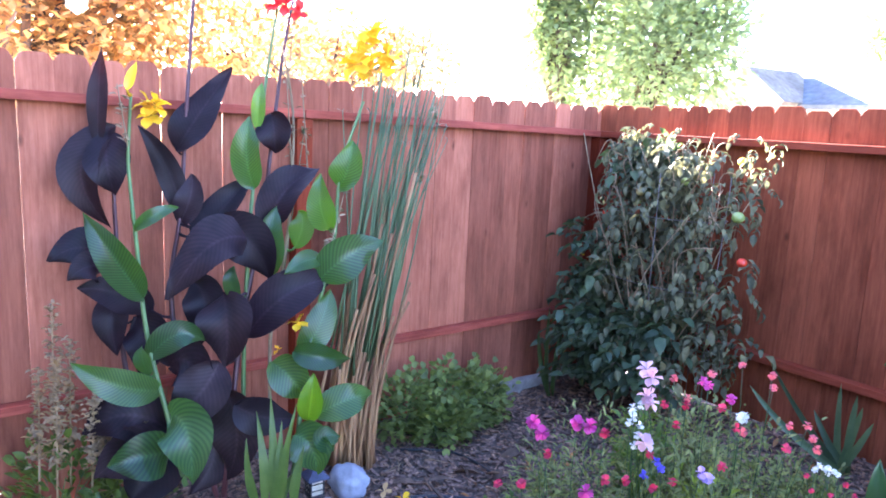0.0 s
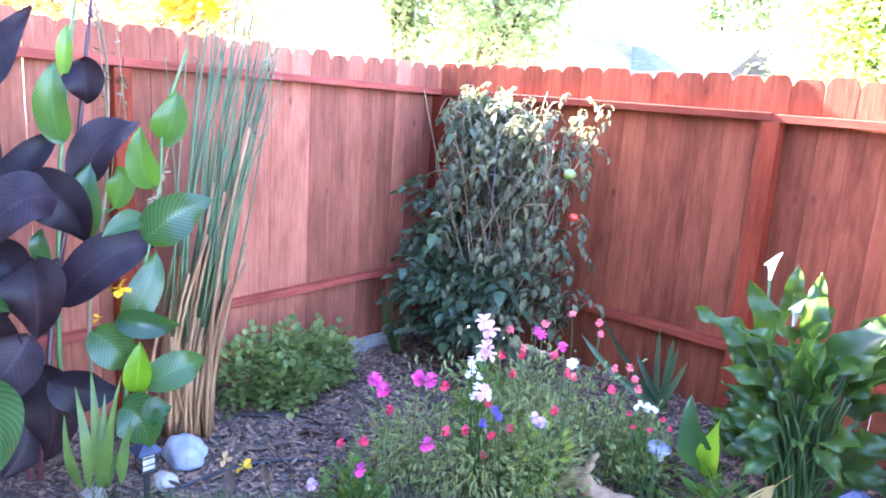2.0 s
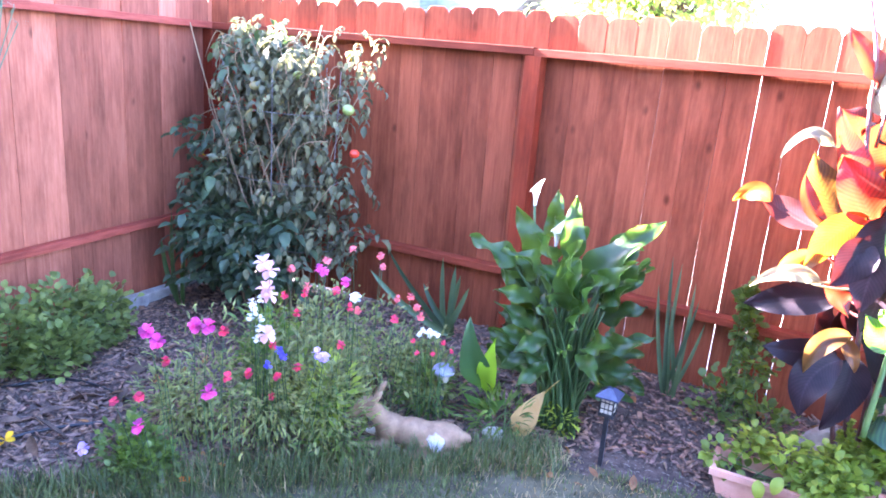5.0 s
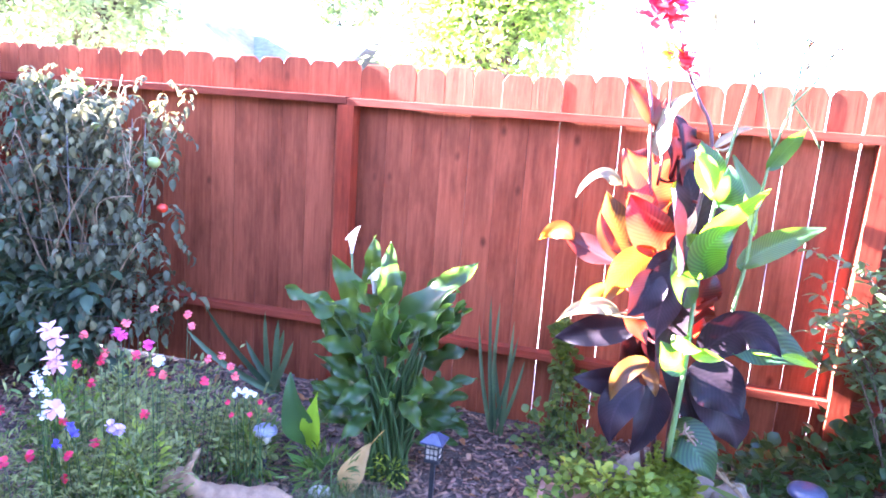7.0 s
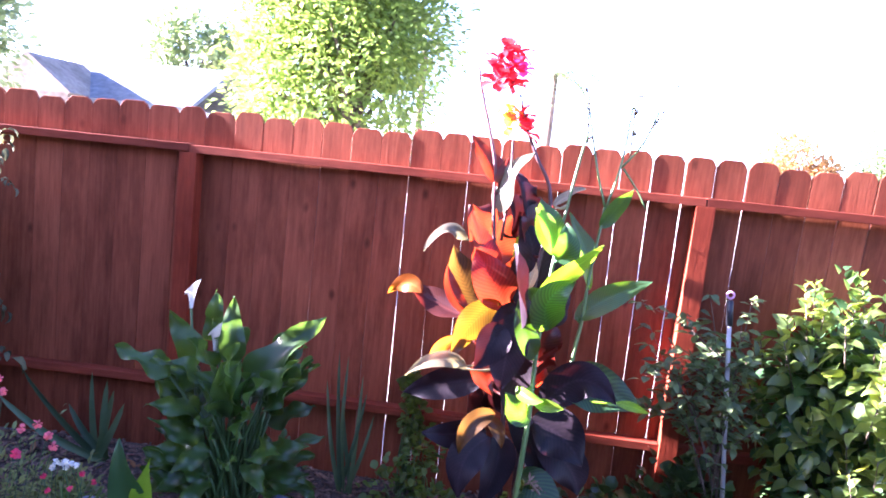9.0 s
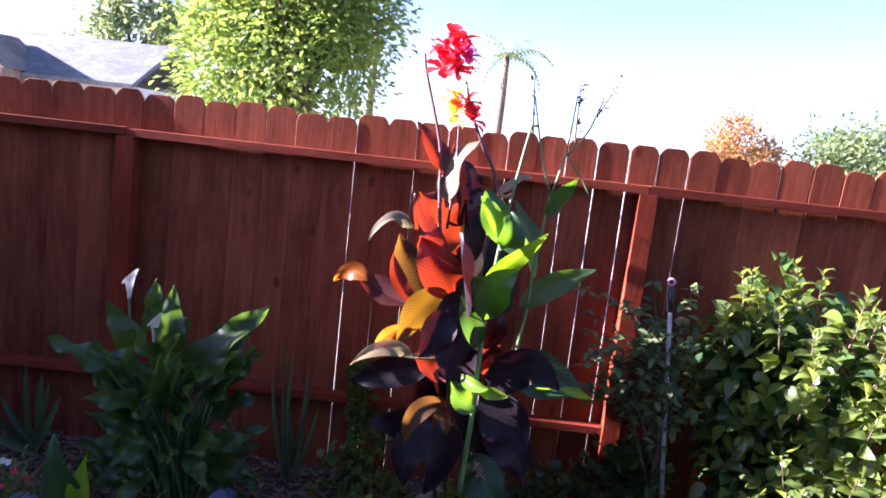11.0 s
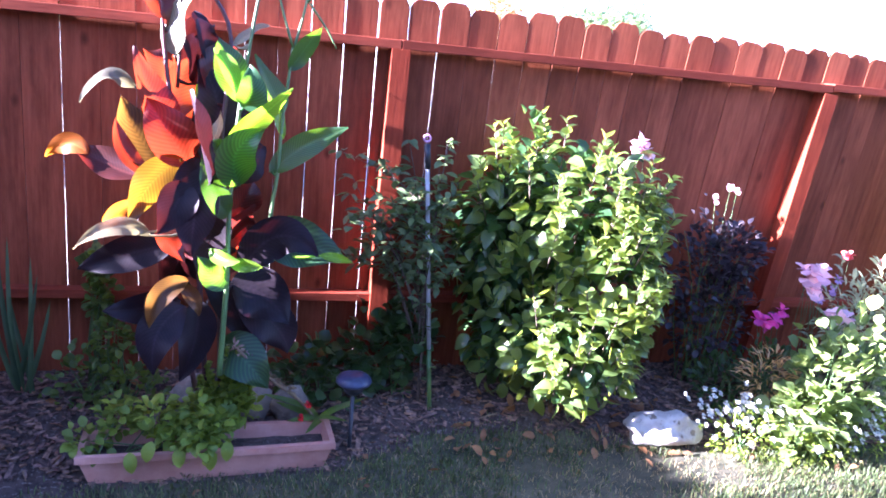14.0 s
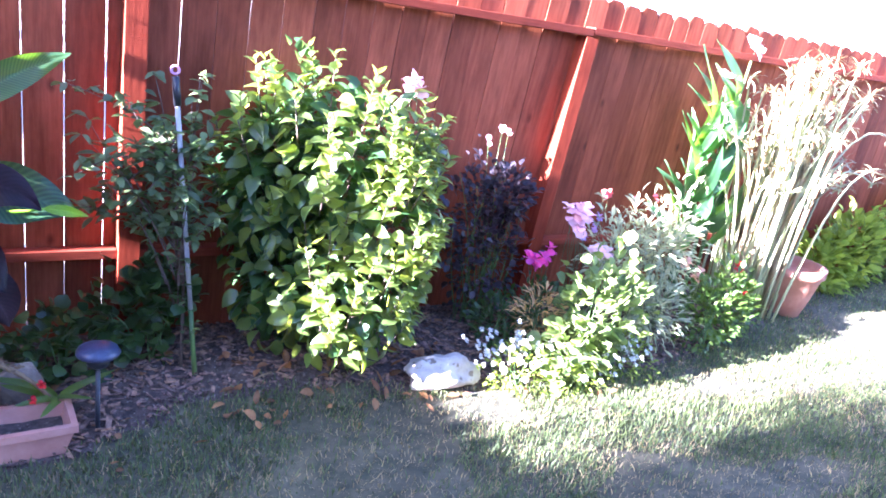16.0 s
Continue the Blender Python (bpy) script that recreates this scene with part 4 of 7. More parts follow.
broad_leaf(canna_green, (0.76, -2.88, 1.62), (0.78, -2.88, 1.73), (0.76, -2.86, 1.82), 0.060, CANNA_GREEN, SIDE)
broad_leaf(canna_green, (0.92, -2.57, 1.38), (0.97, -2.55, 1.48), (0.95, -2.52, 1.59), 0.140, CANNA_GREEN, SIDE)
broad_leaf(canna_green, (0.94, -2.62, 1.20), (1.00, -2.69, 1.32), (0.98, -2.68, 1.45), 0.119, CANNA_GREEN, SIDE)
broad_leaf(canna_green, (0.96, -2.68, 0.98), (1.04, -2.58, 1.10), (1.02, -2.40, 1.16), 0.187, CANNA_GREEN, SIDE)
broad_leaf(canna_green, (0.94, -2.64, 1.08), (0.98, -2.75, 1.08), (0.98, -2.84, 1.03), 0.088, CANNA_GREEN, SIDE)
broad_leaf(canna_green, (1.00, -2.78, 0.65), (1.02, -2.69, 0.81), (0.98, -2.63, 0.95), 0.135, CANNA_GREEN, SIDE)
broad_leaf(canna_green, (1.02, -2.81, 0.70), (1.10, -2.73, 0.69), (1.08, -2.57, 0.65), 0.114, CANNA_GREEN, SIDE)
broad_leaf(canna_green, (1.08, -2.74, 0.42), (1.14, -2.62, 0.49), (1.12, -2.48, 0.49), 0.153, CANNA_GREEN, SIDE)
broad_leaf(canna_green, (1.06, -2.76, 0.39), (1.12, -2.77, 0.52), (1.10, -2.75, 0.62), 0.105, CANNA_LIME, SIDE)
broad_leaf(canna_green, (0.82, -2.84, 0.99), (0.86, -2.86, 1.15), (0.84, -2.82, 1.30), 0.132, CANNA_GREEN, SIDE)
broad_leaf(canna_green, (0.84, -2.74, 1.11), (0.88, -2.72, 1.22), (0.86, -2.73, 1.28), 0.109, CANNA_GREEN, SIDE)
broad_leaf(canna_green, (0.94, -2.88, 0.64), (1.02, -2.82, 0.58), (1.02, -2.76, 0.48), 0.167, CANNA_GREEN, SIDE)
broad_leaf(canna_green, (0.86, -3.00, 0.90), (0.90, -3.04, 1.00), (0.88, -3.02, 1.06), 0.067, CANNA_GREEN, SIDE)
broad_leaf(canna_green, (1.06, -2.82, 0.34), (1.12, -2.77, 0.30), (1.12, -2.74, 0.17), 0.194, CANNA_GREEN, SIDE)
broad_leaf(canna_green, (0.92, -3.30, 0.31), (0.98, -3.42, 0.34), (0.96, -3.54, 0.32), 0.189, CANNA_GREEN, SIDE)
broad_leaf(canna_green, (1.14, -2.67, 0.27), (1.16, -2.72, 0.35), (1.16, -2.65, 0.34), 0.102, CANNA_GREEN, SIDE)
for foot, tip in (((1.17, -2.99, 0.10), (1.11, -3.00, 0.46)), ((1.19, -2.96, 0.10), (1.13, -2.95, 0.52)), ((1.21, -2.93, 0.10), (1.19, -2.87, 0.49)), ((1.16, -3.01, 0.10), (1.11, -3.04, 0.36)), ((1.20, -2.95, 0.10), (1.17, -2.92, 0.43)), ((1.23, -2.89, 0.11), (1.23, -2.85, 0.35))):
    span(canna_green, foot, tip, 0.045, GREEN, SIDE)
for at in ((0.74, -3.31, 1.70), (0.76, -3.29, 1.70), (0.75, -3.31, 1.66)):
    flower(canna_green, at, 0.065, YELLOW, 5, (0.8, -0.3, 0.4))
for at in ((0.92, -2.48, 1.96), (0.94, -2.43, 2.00), (0.94, -2.36, 1.96), (0.93, -2.44, 1.89), (0.95, -2.35, 1.91), (0.92, -2.50, 1.91), (0.93, -2.41, 2.05)):
    flower(canna_green, at, 0.085, YELLOW, 5)
for at in ((0.72, -2.74, 2.15), (0.72, -2.78, 2.14), (0.72, -2.68, 2.13)):
    flower(canna_green, at, 0.06, RED, 5)
flower(canna_green, (1.04, -2.80, 0.83), 0.05, YELLOW, 4)
flower(canna_green, (1.00, -2.87, 0.71), 0.03, ORANGE_YELLOW, 3)
broad_leaf(canna_green, (0.72, -3.39, 1.76), (0.72, -3.37, 1.81), (0.72, -3.35, 1.87), 0.04, YELLOW, SIDE)
seed_head(canna_green, (0.72, -3.39, 1.53), (0.70, -3.42, 1.78), 22)
seed_head(canna_green, (0.97, -2.65, 1.05), (0.93, -2.54, 1.39), 30)
seed_head(canna_green, (0.80, -2.74, 1.46), (0.75, -2.75, 1.91), 12)
seed_head(canna_dark, (0.80, -2.66, 1.38), (0.76, -2.69, 1.96), 14)
seed_head(canna_dark, (0.70, -2.72, 1.80), (0.66, -2.68, 2.14), 26)

# bronze and green cannas with red blooms in front of the back fence
canna_bronze = thing("canna_plant", "canna with glowing bronze leaves and red blooms", "canna", (4.12, -0.75, -0.02))
stalk(canna_bronze, [(4.12, -0.66, 0.18), (4.10, -0.64, 0.44), (4.07, -0.60, 0.78), (4.01, -0.56, 1.06), (3.98, -0.54, 1.25), (3.96, -0.52, 1.39), (3.94, -0.50, 1.55), (3.92, -0.48, 1.74), (3.83, -0.44, 2.03), (3.81, -0.43, 2.12)], 0.012, 0.006, STEM_DARK)
stalk(canna_bronze, [(4.17, -0.62, 0.22), (4.16, -0.58, 0.68), (4.15, -0.55, 1.17), (4.18, -0.50, 1.58), (4.10, -0.47, 1.76), (4.04, -0.45, 1.89), (4.00, -0.44, 2.02)], 0.012, 0.005, STEM_DARK)
stalk(canna_bronze, [(4.08, -0.68, 0.22), (4.03, -0.67, 0.47), (3.98, -0.66, 0.64)], 0.011, 0.006, STEM_DARK)
stalk(canna_bronze, [(3.99, -0.52, 1.39), (4.00, -0.50, 1.63), (3.99, -0.48, 1.84)], 0.007, 0.004, STEM_DARK)
broad_leaf(canna_bronze, (4.01, -0.55, 1.15), (3.92, -0.56, 1.33), (3.84, -0.52, 1.53), 0.146, CANNA_RED, GLOW)
broad_leaf(canna_bronze, (3.97, -0.50, 1.26), (3.98, -0.47, 1.38), (4.05, -0.44, 1.52), 0.159, CANNA_RED, GLOW)
broad_leaf(canna_bronze, (4.04, -0.60, 1.11), (3.97, -0.62, 1.23), (3.89, -0.60, 1.35), 0.183, CANNA_RED, GLOW)
broad_leaf(canna_bronze, (3.99, -0.46, 1.14), (4.04, -0.44, 1.24), (4.07, -0.42, 1.32), 0.124, CANNA_RED, GLOW)
broad_leaf(canna_bronze, (3.85, -0.56, 1.38), (3.75, -0.60, 1.41), (3.68, -0.66, 1.32), 0.069, CANNA_SHEEN, LIT)
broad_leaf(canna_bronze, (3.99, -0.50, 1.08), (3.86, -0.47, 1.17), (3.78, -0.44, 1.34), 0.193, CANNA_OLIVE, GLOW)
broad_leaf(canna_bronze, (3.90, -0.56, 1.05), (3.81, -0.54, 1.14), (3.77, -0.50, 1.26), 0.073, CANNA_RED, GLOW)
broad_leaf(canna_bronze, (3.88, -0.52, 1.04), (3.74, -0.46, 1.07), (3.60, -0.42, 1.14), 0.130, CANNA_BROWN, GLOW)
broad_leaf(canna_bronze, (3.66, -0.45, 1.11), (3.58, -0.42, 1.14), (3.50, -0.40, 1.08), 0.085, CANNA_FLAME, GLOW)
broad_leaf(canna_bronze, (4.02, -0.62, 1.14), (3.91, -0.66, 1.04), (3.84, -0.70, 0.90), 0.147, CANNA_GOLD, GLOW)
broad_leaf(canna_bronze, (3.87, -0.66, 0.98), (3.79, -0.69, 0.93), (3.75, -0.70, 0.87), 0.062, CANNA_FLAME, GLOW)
broad_leaf(canna_bronze, (3.91, -0.70, 0.87), (3.79, -0.73, 0.89), (3.67, -0.78, 0.82), 0.071, CANNA_SHEEN, LIT)
broad_leaf(canna_bronze, (3.91, -0.68, 0.85), (3.85, -0.70, 0.89), (3.79, -0.72, 0.88), 0.052, CANNA_SHEEN, LIT)
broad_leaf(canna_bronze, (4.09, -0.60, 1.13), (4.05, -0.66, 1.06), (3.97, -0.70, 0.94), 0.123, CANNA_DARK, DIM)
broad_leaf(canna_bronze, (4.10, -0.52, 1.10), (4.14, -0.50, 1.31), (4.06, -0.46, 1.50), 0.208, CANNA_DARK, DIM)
# small pale leaf laid over the dark one as a highlight
broad_leaf(canna_bronze, (4.11, -0.58, 1.18), (4.14, -0.59, 1.25), (4.15, -0.57, 1.32), 0.057, CANNA_SHEEN, LIT)
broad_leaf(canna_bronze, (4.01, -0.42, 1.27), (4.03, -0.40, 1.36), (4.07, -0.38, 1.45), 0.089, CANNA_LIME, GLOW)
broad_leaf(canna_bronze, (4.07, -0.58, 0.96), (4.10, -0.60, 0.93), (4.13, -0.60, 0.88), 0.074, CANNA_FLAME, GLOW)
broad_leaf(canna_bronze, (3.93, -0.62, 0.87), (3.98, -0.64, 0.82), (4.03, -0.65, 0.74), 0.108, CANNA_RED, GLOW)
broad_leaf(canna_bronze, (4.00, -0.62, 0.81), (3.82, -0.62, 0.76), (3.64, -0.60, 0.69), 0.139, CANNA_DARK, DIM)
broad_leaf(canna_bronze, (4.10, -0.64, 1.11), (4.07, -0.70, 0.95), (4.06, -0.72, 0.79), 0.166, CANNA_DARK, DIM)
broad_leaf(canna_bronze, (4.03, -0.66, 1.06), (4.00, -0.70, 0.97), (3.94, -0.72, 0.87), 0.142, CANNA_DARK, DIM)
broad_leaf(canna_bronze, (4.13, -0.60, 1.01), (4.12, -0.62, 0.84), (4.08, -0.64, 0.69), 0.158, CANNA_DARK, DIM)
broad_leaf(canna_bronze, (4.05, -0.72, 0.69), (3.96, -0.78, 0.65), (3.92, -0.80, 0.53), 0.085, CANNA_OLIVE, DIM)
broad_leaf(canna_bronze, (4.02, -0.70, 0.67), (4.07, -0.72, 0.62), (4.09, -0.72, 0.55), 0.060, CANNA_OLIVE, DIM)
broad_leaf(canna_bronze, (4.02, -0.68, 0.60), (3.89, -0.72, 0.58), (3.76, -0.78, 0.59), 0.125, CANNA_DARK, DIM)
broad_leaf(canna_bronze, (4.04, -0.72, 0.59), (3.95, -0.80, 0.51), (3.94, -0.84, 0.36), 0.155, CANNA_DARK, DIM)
# dark leaf set edge-on to block sun from the green leaf beside it
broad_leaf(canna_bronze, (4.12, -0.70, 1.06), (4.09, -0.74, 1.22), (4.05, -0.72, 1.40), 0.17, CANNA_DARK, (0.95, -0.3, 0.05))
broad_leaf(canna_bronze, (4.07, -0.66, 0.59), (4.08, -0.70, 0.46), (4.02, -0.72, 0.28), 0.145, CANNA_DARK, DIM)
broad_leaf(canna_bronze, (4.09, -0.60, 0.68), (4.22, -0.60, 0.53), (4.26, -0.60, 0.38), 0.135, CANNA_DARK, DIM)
broad_leaf(canna_bronze, (3.96, -0.49, 1.63), (3.90, -0.46, 1.71), (3.81, -0.44, 1.83), 0.111, CANNA_RED, GLOW)
broad_leaf(canna_bronze, (3.96, -0.49, 1.60), (3.97, -0.48, 1.67), (3.98, -0.46, 1.75), 0.079, CANNA_BROWN, GLOW)
broad_leaf(canna_bronze, (3.98, -0.50, 1.51), (4.00, -0.52, 1.65), (4.09, -0.50, 1.78), 0.142, CANNA_SHEEN, LIT)
# extra leaves hidden at the back, added to cast shade on shrub and post
random.seed(17)
for k in range(56):
    a = Vector((rnd(3.94, 4.20), rnd(-0.46, -0.14), rnd(0.55, 1.5)))
    b = a + Vector((rnd(-0.14, 0.14), rnd(-0.02, 0.12), rnd(0.12, 0.26)))
    b.y = min(b.y, -0.07)
    broad_leaf(canna_bronze, a, (a + b) / 2 + Vector((rnd(-0.04, 0.04), -0.03, 0.03)), b, rnd(0.13, 0.19), random.choice((CANNA_DARK, CANNA_BROWN, CANNA_RED)), (rnd(0.5, 1.0), -0.5, 0.2))
for at in ((3.93, -0.44, 2.07), (3.96, -0.44, 2.05), (3.89, -0.43, 2.06), (3.94, -0.44, 2.11), (3.90, -0.43, 2.15), (3.94, -0.43, 2.15), (4.02, -0.45, 1.90), (4.04, -0.45, 1.86), (4.01, -0.45, 1.93), (3.97, -0.43, 2.19), (3.92, -0.42, 2.21), (3.87, -0.42, 2.12)):
    flower(canna_bronze, at, 0.075, RED, 5)
for at in ((3.96, -0.47, 1.94), (3.97, -0.48, 1.90), (3.96, -0.48, 1.87)):
    flower(canna_bronze, at, 0.065, ORANGE_YELLOW, 5)
for at in ((4.00, -0.44, 2.12), (3.97, -0.45, 2.14)):
    flower(canna_bronze, at, 0.055, HOTPINK, 5)

canna_tall = thing("canna_plant", "tall green canna with spent flower stalks", "canna", (4.23, -0.70, -0.02))
stalk(canna_tall, [(4.17, -0.74, 0.31), (4.18, -0.72, 0.50), (4.19, -0.69, 0.72), (4.19, -0.66, 0.90), (4.20, -0.63, 1.12), (4.22, -0.60, 1.35), (4.24, -0.58, 1.51), (4.28, -0.54, 1.77), (4.30, -0.52, 1.87)], 0.012, 0.005, STEM)
stalk(canna_tall, [(4.28, -0.62, 0.26), (4.33, -0.58, 0.64), (4.35, -0.56, 0.94), (4.37, -0.54, 1.09), (4.38, -0.52, 1.29), (4.40, -0.50, 1.46), (4.41, -0.49, 1.58)], 0.011, 0.005, STEM)
stalk(canna_tall, [(4.41, -0.49, 1.58), (4.36, -0.46, 1.74), (4.30, -0.44, 1.99)], 0.006, 0.003, STEM)
stalk(canna_tall, [(4.41, -0.49, 1.55), (4.46, -0.46, 1.77), (4.48, -0.44, 2.01)], 0.006, 0.003, STEM)
stalk(canna_tall, [(4.46, -0.46, 1.75), (4.54, -0.45, 1.86), (4.59, -0.44, 2.00)], 0.005, 0.003, STEM)
stalk(canna_tall, [(4.47, -0.46, 1.75), (4.54, -0.47, 1.66), (4.58, -0.48, 1.59)], 0.005, 0.003, STEM)
broad_leaf(canna_tall, (4.22, -0.60, 1.36), (4.18, -0.60, 1.48), (4.14, -0.56, 1.59), 0.128, CANNA_GREEN, GLOW)
broad_leaf(canna_tall, (4.22, -0.62, 1.38), (4.17, -0.62, 1.49), (4.12, -0.58, 1.55), 0.068, CANNA_LIME, GLOW)
broad_leaf(canna_tall, (4.23, -0.62, 1.34), (4.26, -0.66, 1.41), (4.25, -0.62, 1.50), 0.114, CANNA_GREEN, BACK)
# one leaf in two colours: glowing lime upper half, darker green lower half
broad_leaf(canna_tall, (4.17, -0.64, 1.20), (4.29, -0.66, 1.31), (4.41, -0.66, 1.43), 0.088, CANNA_LIME, GLOW)
broad_leaf(canna_tall, (4.23, -0.64, 1.05), (4.21, -0.72, 1.18), (4.31, -0.72, 1.28), 0.155, CANNA_GREEN, DIM)
broad_leaf(canna_tall, (4.20, -0.60, 1.06), (4.15, -0.66, 1.17), (4.12, -0.66, 1.22), 0.117, CANNA_GREEN, DIM)
broad_leaf(canna_tall, (4.34, -0.54, 1.09), (4.47, -0.54, 1.20), (4.64, -0.54, 1.29), 0.112, CANNA_GREEN, DIM)
broad_leaf(canna_tall, (4.19, -0.66, 0.93), (4.14, -0.70, 1.03), (4.09, -0.66, 1.17), 0.103, CANNA_GREEN, DIM)
broad_leaf(canna_tall, (4.38, -0.52, 1.32), (4.34, -0.50, 1.41), (4.27, -0.46, 1.54), 0.096, CANNA_GREEN, GLOW)
broad_leaf(canna_tall, (4.39, -0.52, 1.23), (4.37, -0.52, 1.31), (4.38, -0.50, 1.38), 0.048, CANNA_LIME, GLOW)
broad_leaf(canna_tall, (4.40, -0.50, 1.49), (4.46, -0.50, 1.58), (4.52, -0.50, 1.67), 0.085, CANNA_GREEN, GLOW)
# low leaf of the green canna, shade put in by the purple-black colour
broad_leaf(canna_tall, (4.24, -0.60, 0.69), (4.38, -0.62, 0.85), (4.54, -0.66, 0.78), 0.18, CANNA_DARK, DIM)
broad_leaf(canna_tall, (4.30, -0.55, 0.78), (4.47, -0.55, 0.80), (4.66, -0.58, 0.74), 0.213, CANNA_GREEN, DIM)
broad_leaf(canna_tall, (4.55, -0.60, 0.77), (4.62, -0.60, 0.76), (4.69, -0.60, 0.74), 0.040, CANNA_LIME, GLOW)
broad_leaf(canna_tall, (4.12, -0.70, 0.81), (4.18, -0.76, 0.79), (4.24, -0.78, 0.79), 0.055, CANNA_LIME, LIT)
broad_leaf(canna_tall, (4.20, -0.74, 0.77), (4.26, -0.77, 0.77), (4.32, -0.78, 0.77), 0.052, CANNA_LIME, LIT)
broad_leaf(canna_tall, (4.18, -0.68, 0.71), (4.14, -0.72, 0.72), (4.08, -0.72, 0.79), 0.121, CANNA_GREEN, DIM)
# two more low leaves darkened by colour to stand for shade
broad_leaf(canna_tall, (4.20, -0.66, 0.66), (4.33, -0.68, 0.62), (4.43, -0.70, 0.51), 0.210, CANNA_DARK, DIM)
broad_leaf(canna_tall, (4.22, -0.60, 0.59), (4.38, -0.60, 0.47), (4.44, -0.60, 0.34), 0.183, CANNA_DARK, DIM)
broad_leaf(canna_tall, (4.18, -0.62, 0.40), (4.26, -0.70, 0.36), (4.36, -0.74, 0.25), 0.195, CANNA_GREEN, DIM)
broad_leaf(canna_tall, (4.19, -0.54, 1.56), (4.26, -0.54, 1.62), (4.32, -0.54, 1.65), 0.055, CANNA_SHEEN, LIT)
seed_head(canna_tall, (4.31, -0.46, 1.83), (4.29, -0.41, 2.09), 8)
seed_head(canna_tall, (4.49, -0.47, 1.80), (4.49, -0.42, 2.06), 12)
seed_head(canna_tall, (4.57, -0.45, 1.93), (4.66, -0.42, 2.10), 12)

# calla lily
calla = thing("calla_lily", "calla lily with broad wavy green leaves and white spathes", "calla lily", (2.94, -0.71, 0.0))
calla_leaf(calla, (3.02, -0.65), (2.70, -0.85, 0.70), (2.47, -0.89, 0.81), 0.113)
calla_leaf(calla, (3.02, -0.72), (2.84, -0.79, 0.67), (2.69, -0.99, 0.82), 0.106)
calla_leaf(calla, (2.97, -0.75), (2.81, -0.78, 0.54), (2.64, -0.93, 0.60), 0.107)
calla_leaf(calla, (2.99, -0.77), (2.74, -0.68, 0.71), (2.61, -0.71, 0.95), 0.136)
calla_leaf(calla, (2.93, -0.70), (2.76, -0.54, 0.79), (2.76, -0.59, 1.03), 0.124)
calla_leaf(calla, (2.88, -0.70), (2.93, -0.68, 0.79), (2.79, -0.68, 0.92), 0.159)
calla_leaf(calla, (3.02, -0.66), (2.92, -0.74, 0.75), (2.90, -0.73, 1.05), 0.121)
calla_leaf(calla, (3.02, -0.74), (2.99, -0.75, 0.66), (3.28, -0.64, 0.99), 0.161)
calla_leaf(calla, (2.99, -0.71), (3.07, -0.61, 0.69), (3.08, -0.60, 0.86), 0.119)
calla_leaf(calla, (2.91, -0.69), (3.00, -0.58, 0.54), (3.24, -0.50, 0.73), 0.127)
calla_leaf(calla, (2.94, -0.73), (3.05, -0.61, 0.46), (3.24, -0.55, 0.56), 0.121)
calla_leaf(calla, (2.88, -0.75), (2.81, -0.74, 0.45), (2.69, -0.77, 0.32), 0.109)
calla_leaf(calla, (3.04, -0.74), (2.86, -0.84, 0.61), (2.96, -0.77, 0.78), 0.184)
calla_leaf(calla, (2.96, -0.71), (2.96, -0.74, 0.49), (3.04, -0.83, 0.76), 0.163)
calla_leaf(calla, (3.02, -0.71), (2.85, -0.61, 0.33), (2.77, -0.80, 0.27), 0.103)
calla_leaf(calla, (3.02, -0.71), (2.97, -0.55, 0.44), (3.02, -0.57, 0.28), 0.103)
calla_leaf(calla, (2.88, -0.71), (2.86, -0.64, 0.51), (2.72, -0.76, 0.47), 0.132)
calla_leaf(calla, (2.85, -0.69), (2.90, -0.51, 0.53), (3.09, -0.41, 0.57), 0.137)
calla_leaf(calla, (2.87, -0.67), (2.83, -0.72, 0.69), (2.78, -0.87, 0.88), 0.118)
calla_leaf(calla, (2.92, -0.71), (2.84, -0.52, 0.53), (3.02, -0.49, 0.72), 0.151)
spathe(calla, (2.67, -0.64, 0.89), (2.665, -0.62, 0.945), 0.10)
spathe(calla, (2.80, -0.73, 0.74), (2.83, -0.72, 0.80), 0.10)
for k in range(34):
    a = rnd(0, 6.28)
    b = Vector((calla.location.x + 0.16 * math.cos(a), calla.location.y + 0.10 * math.sin(a), rnd(0.16, 0.42)))
    calla_leaf(calla, (calla.location.x + rnd(-0.08, 0.08), calla.location.y + rnd(-0.05, 0.05)), tuple(b), tuple(b + Vector((0.24 * math.cos(a), 0.16 * math.sin(a), rnd(-0.10, 0.14)))), rnd(0.08, 0.12))
for k in range(22):
    a = rnd(0, 6.28)
    b = Vector((2.92 + 0.17 * math.cos(a), -0.71 + 0.11 * math.sin(a), rnd(0.38, 0.68)))
    calla_leaf(calla, (2.93 + rnd(-0.08, 0.08), -0.71 + rnd(-0.05, 0.05)), tuple(b), tuple(b + Vector((0.17 * math.cos(a), 0.10 * math.sin(a), rnd(0.10, 0.28)))), rnd(0.09, 0.14))


def ground_plant(name, label, category, at, group=""):
    return thing(name, label, category, (at[0], at[1], ground_z(at[0], at[1])), group)


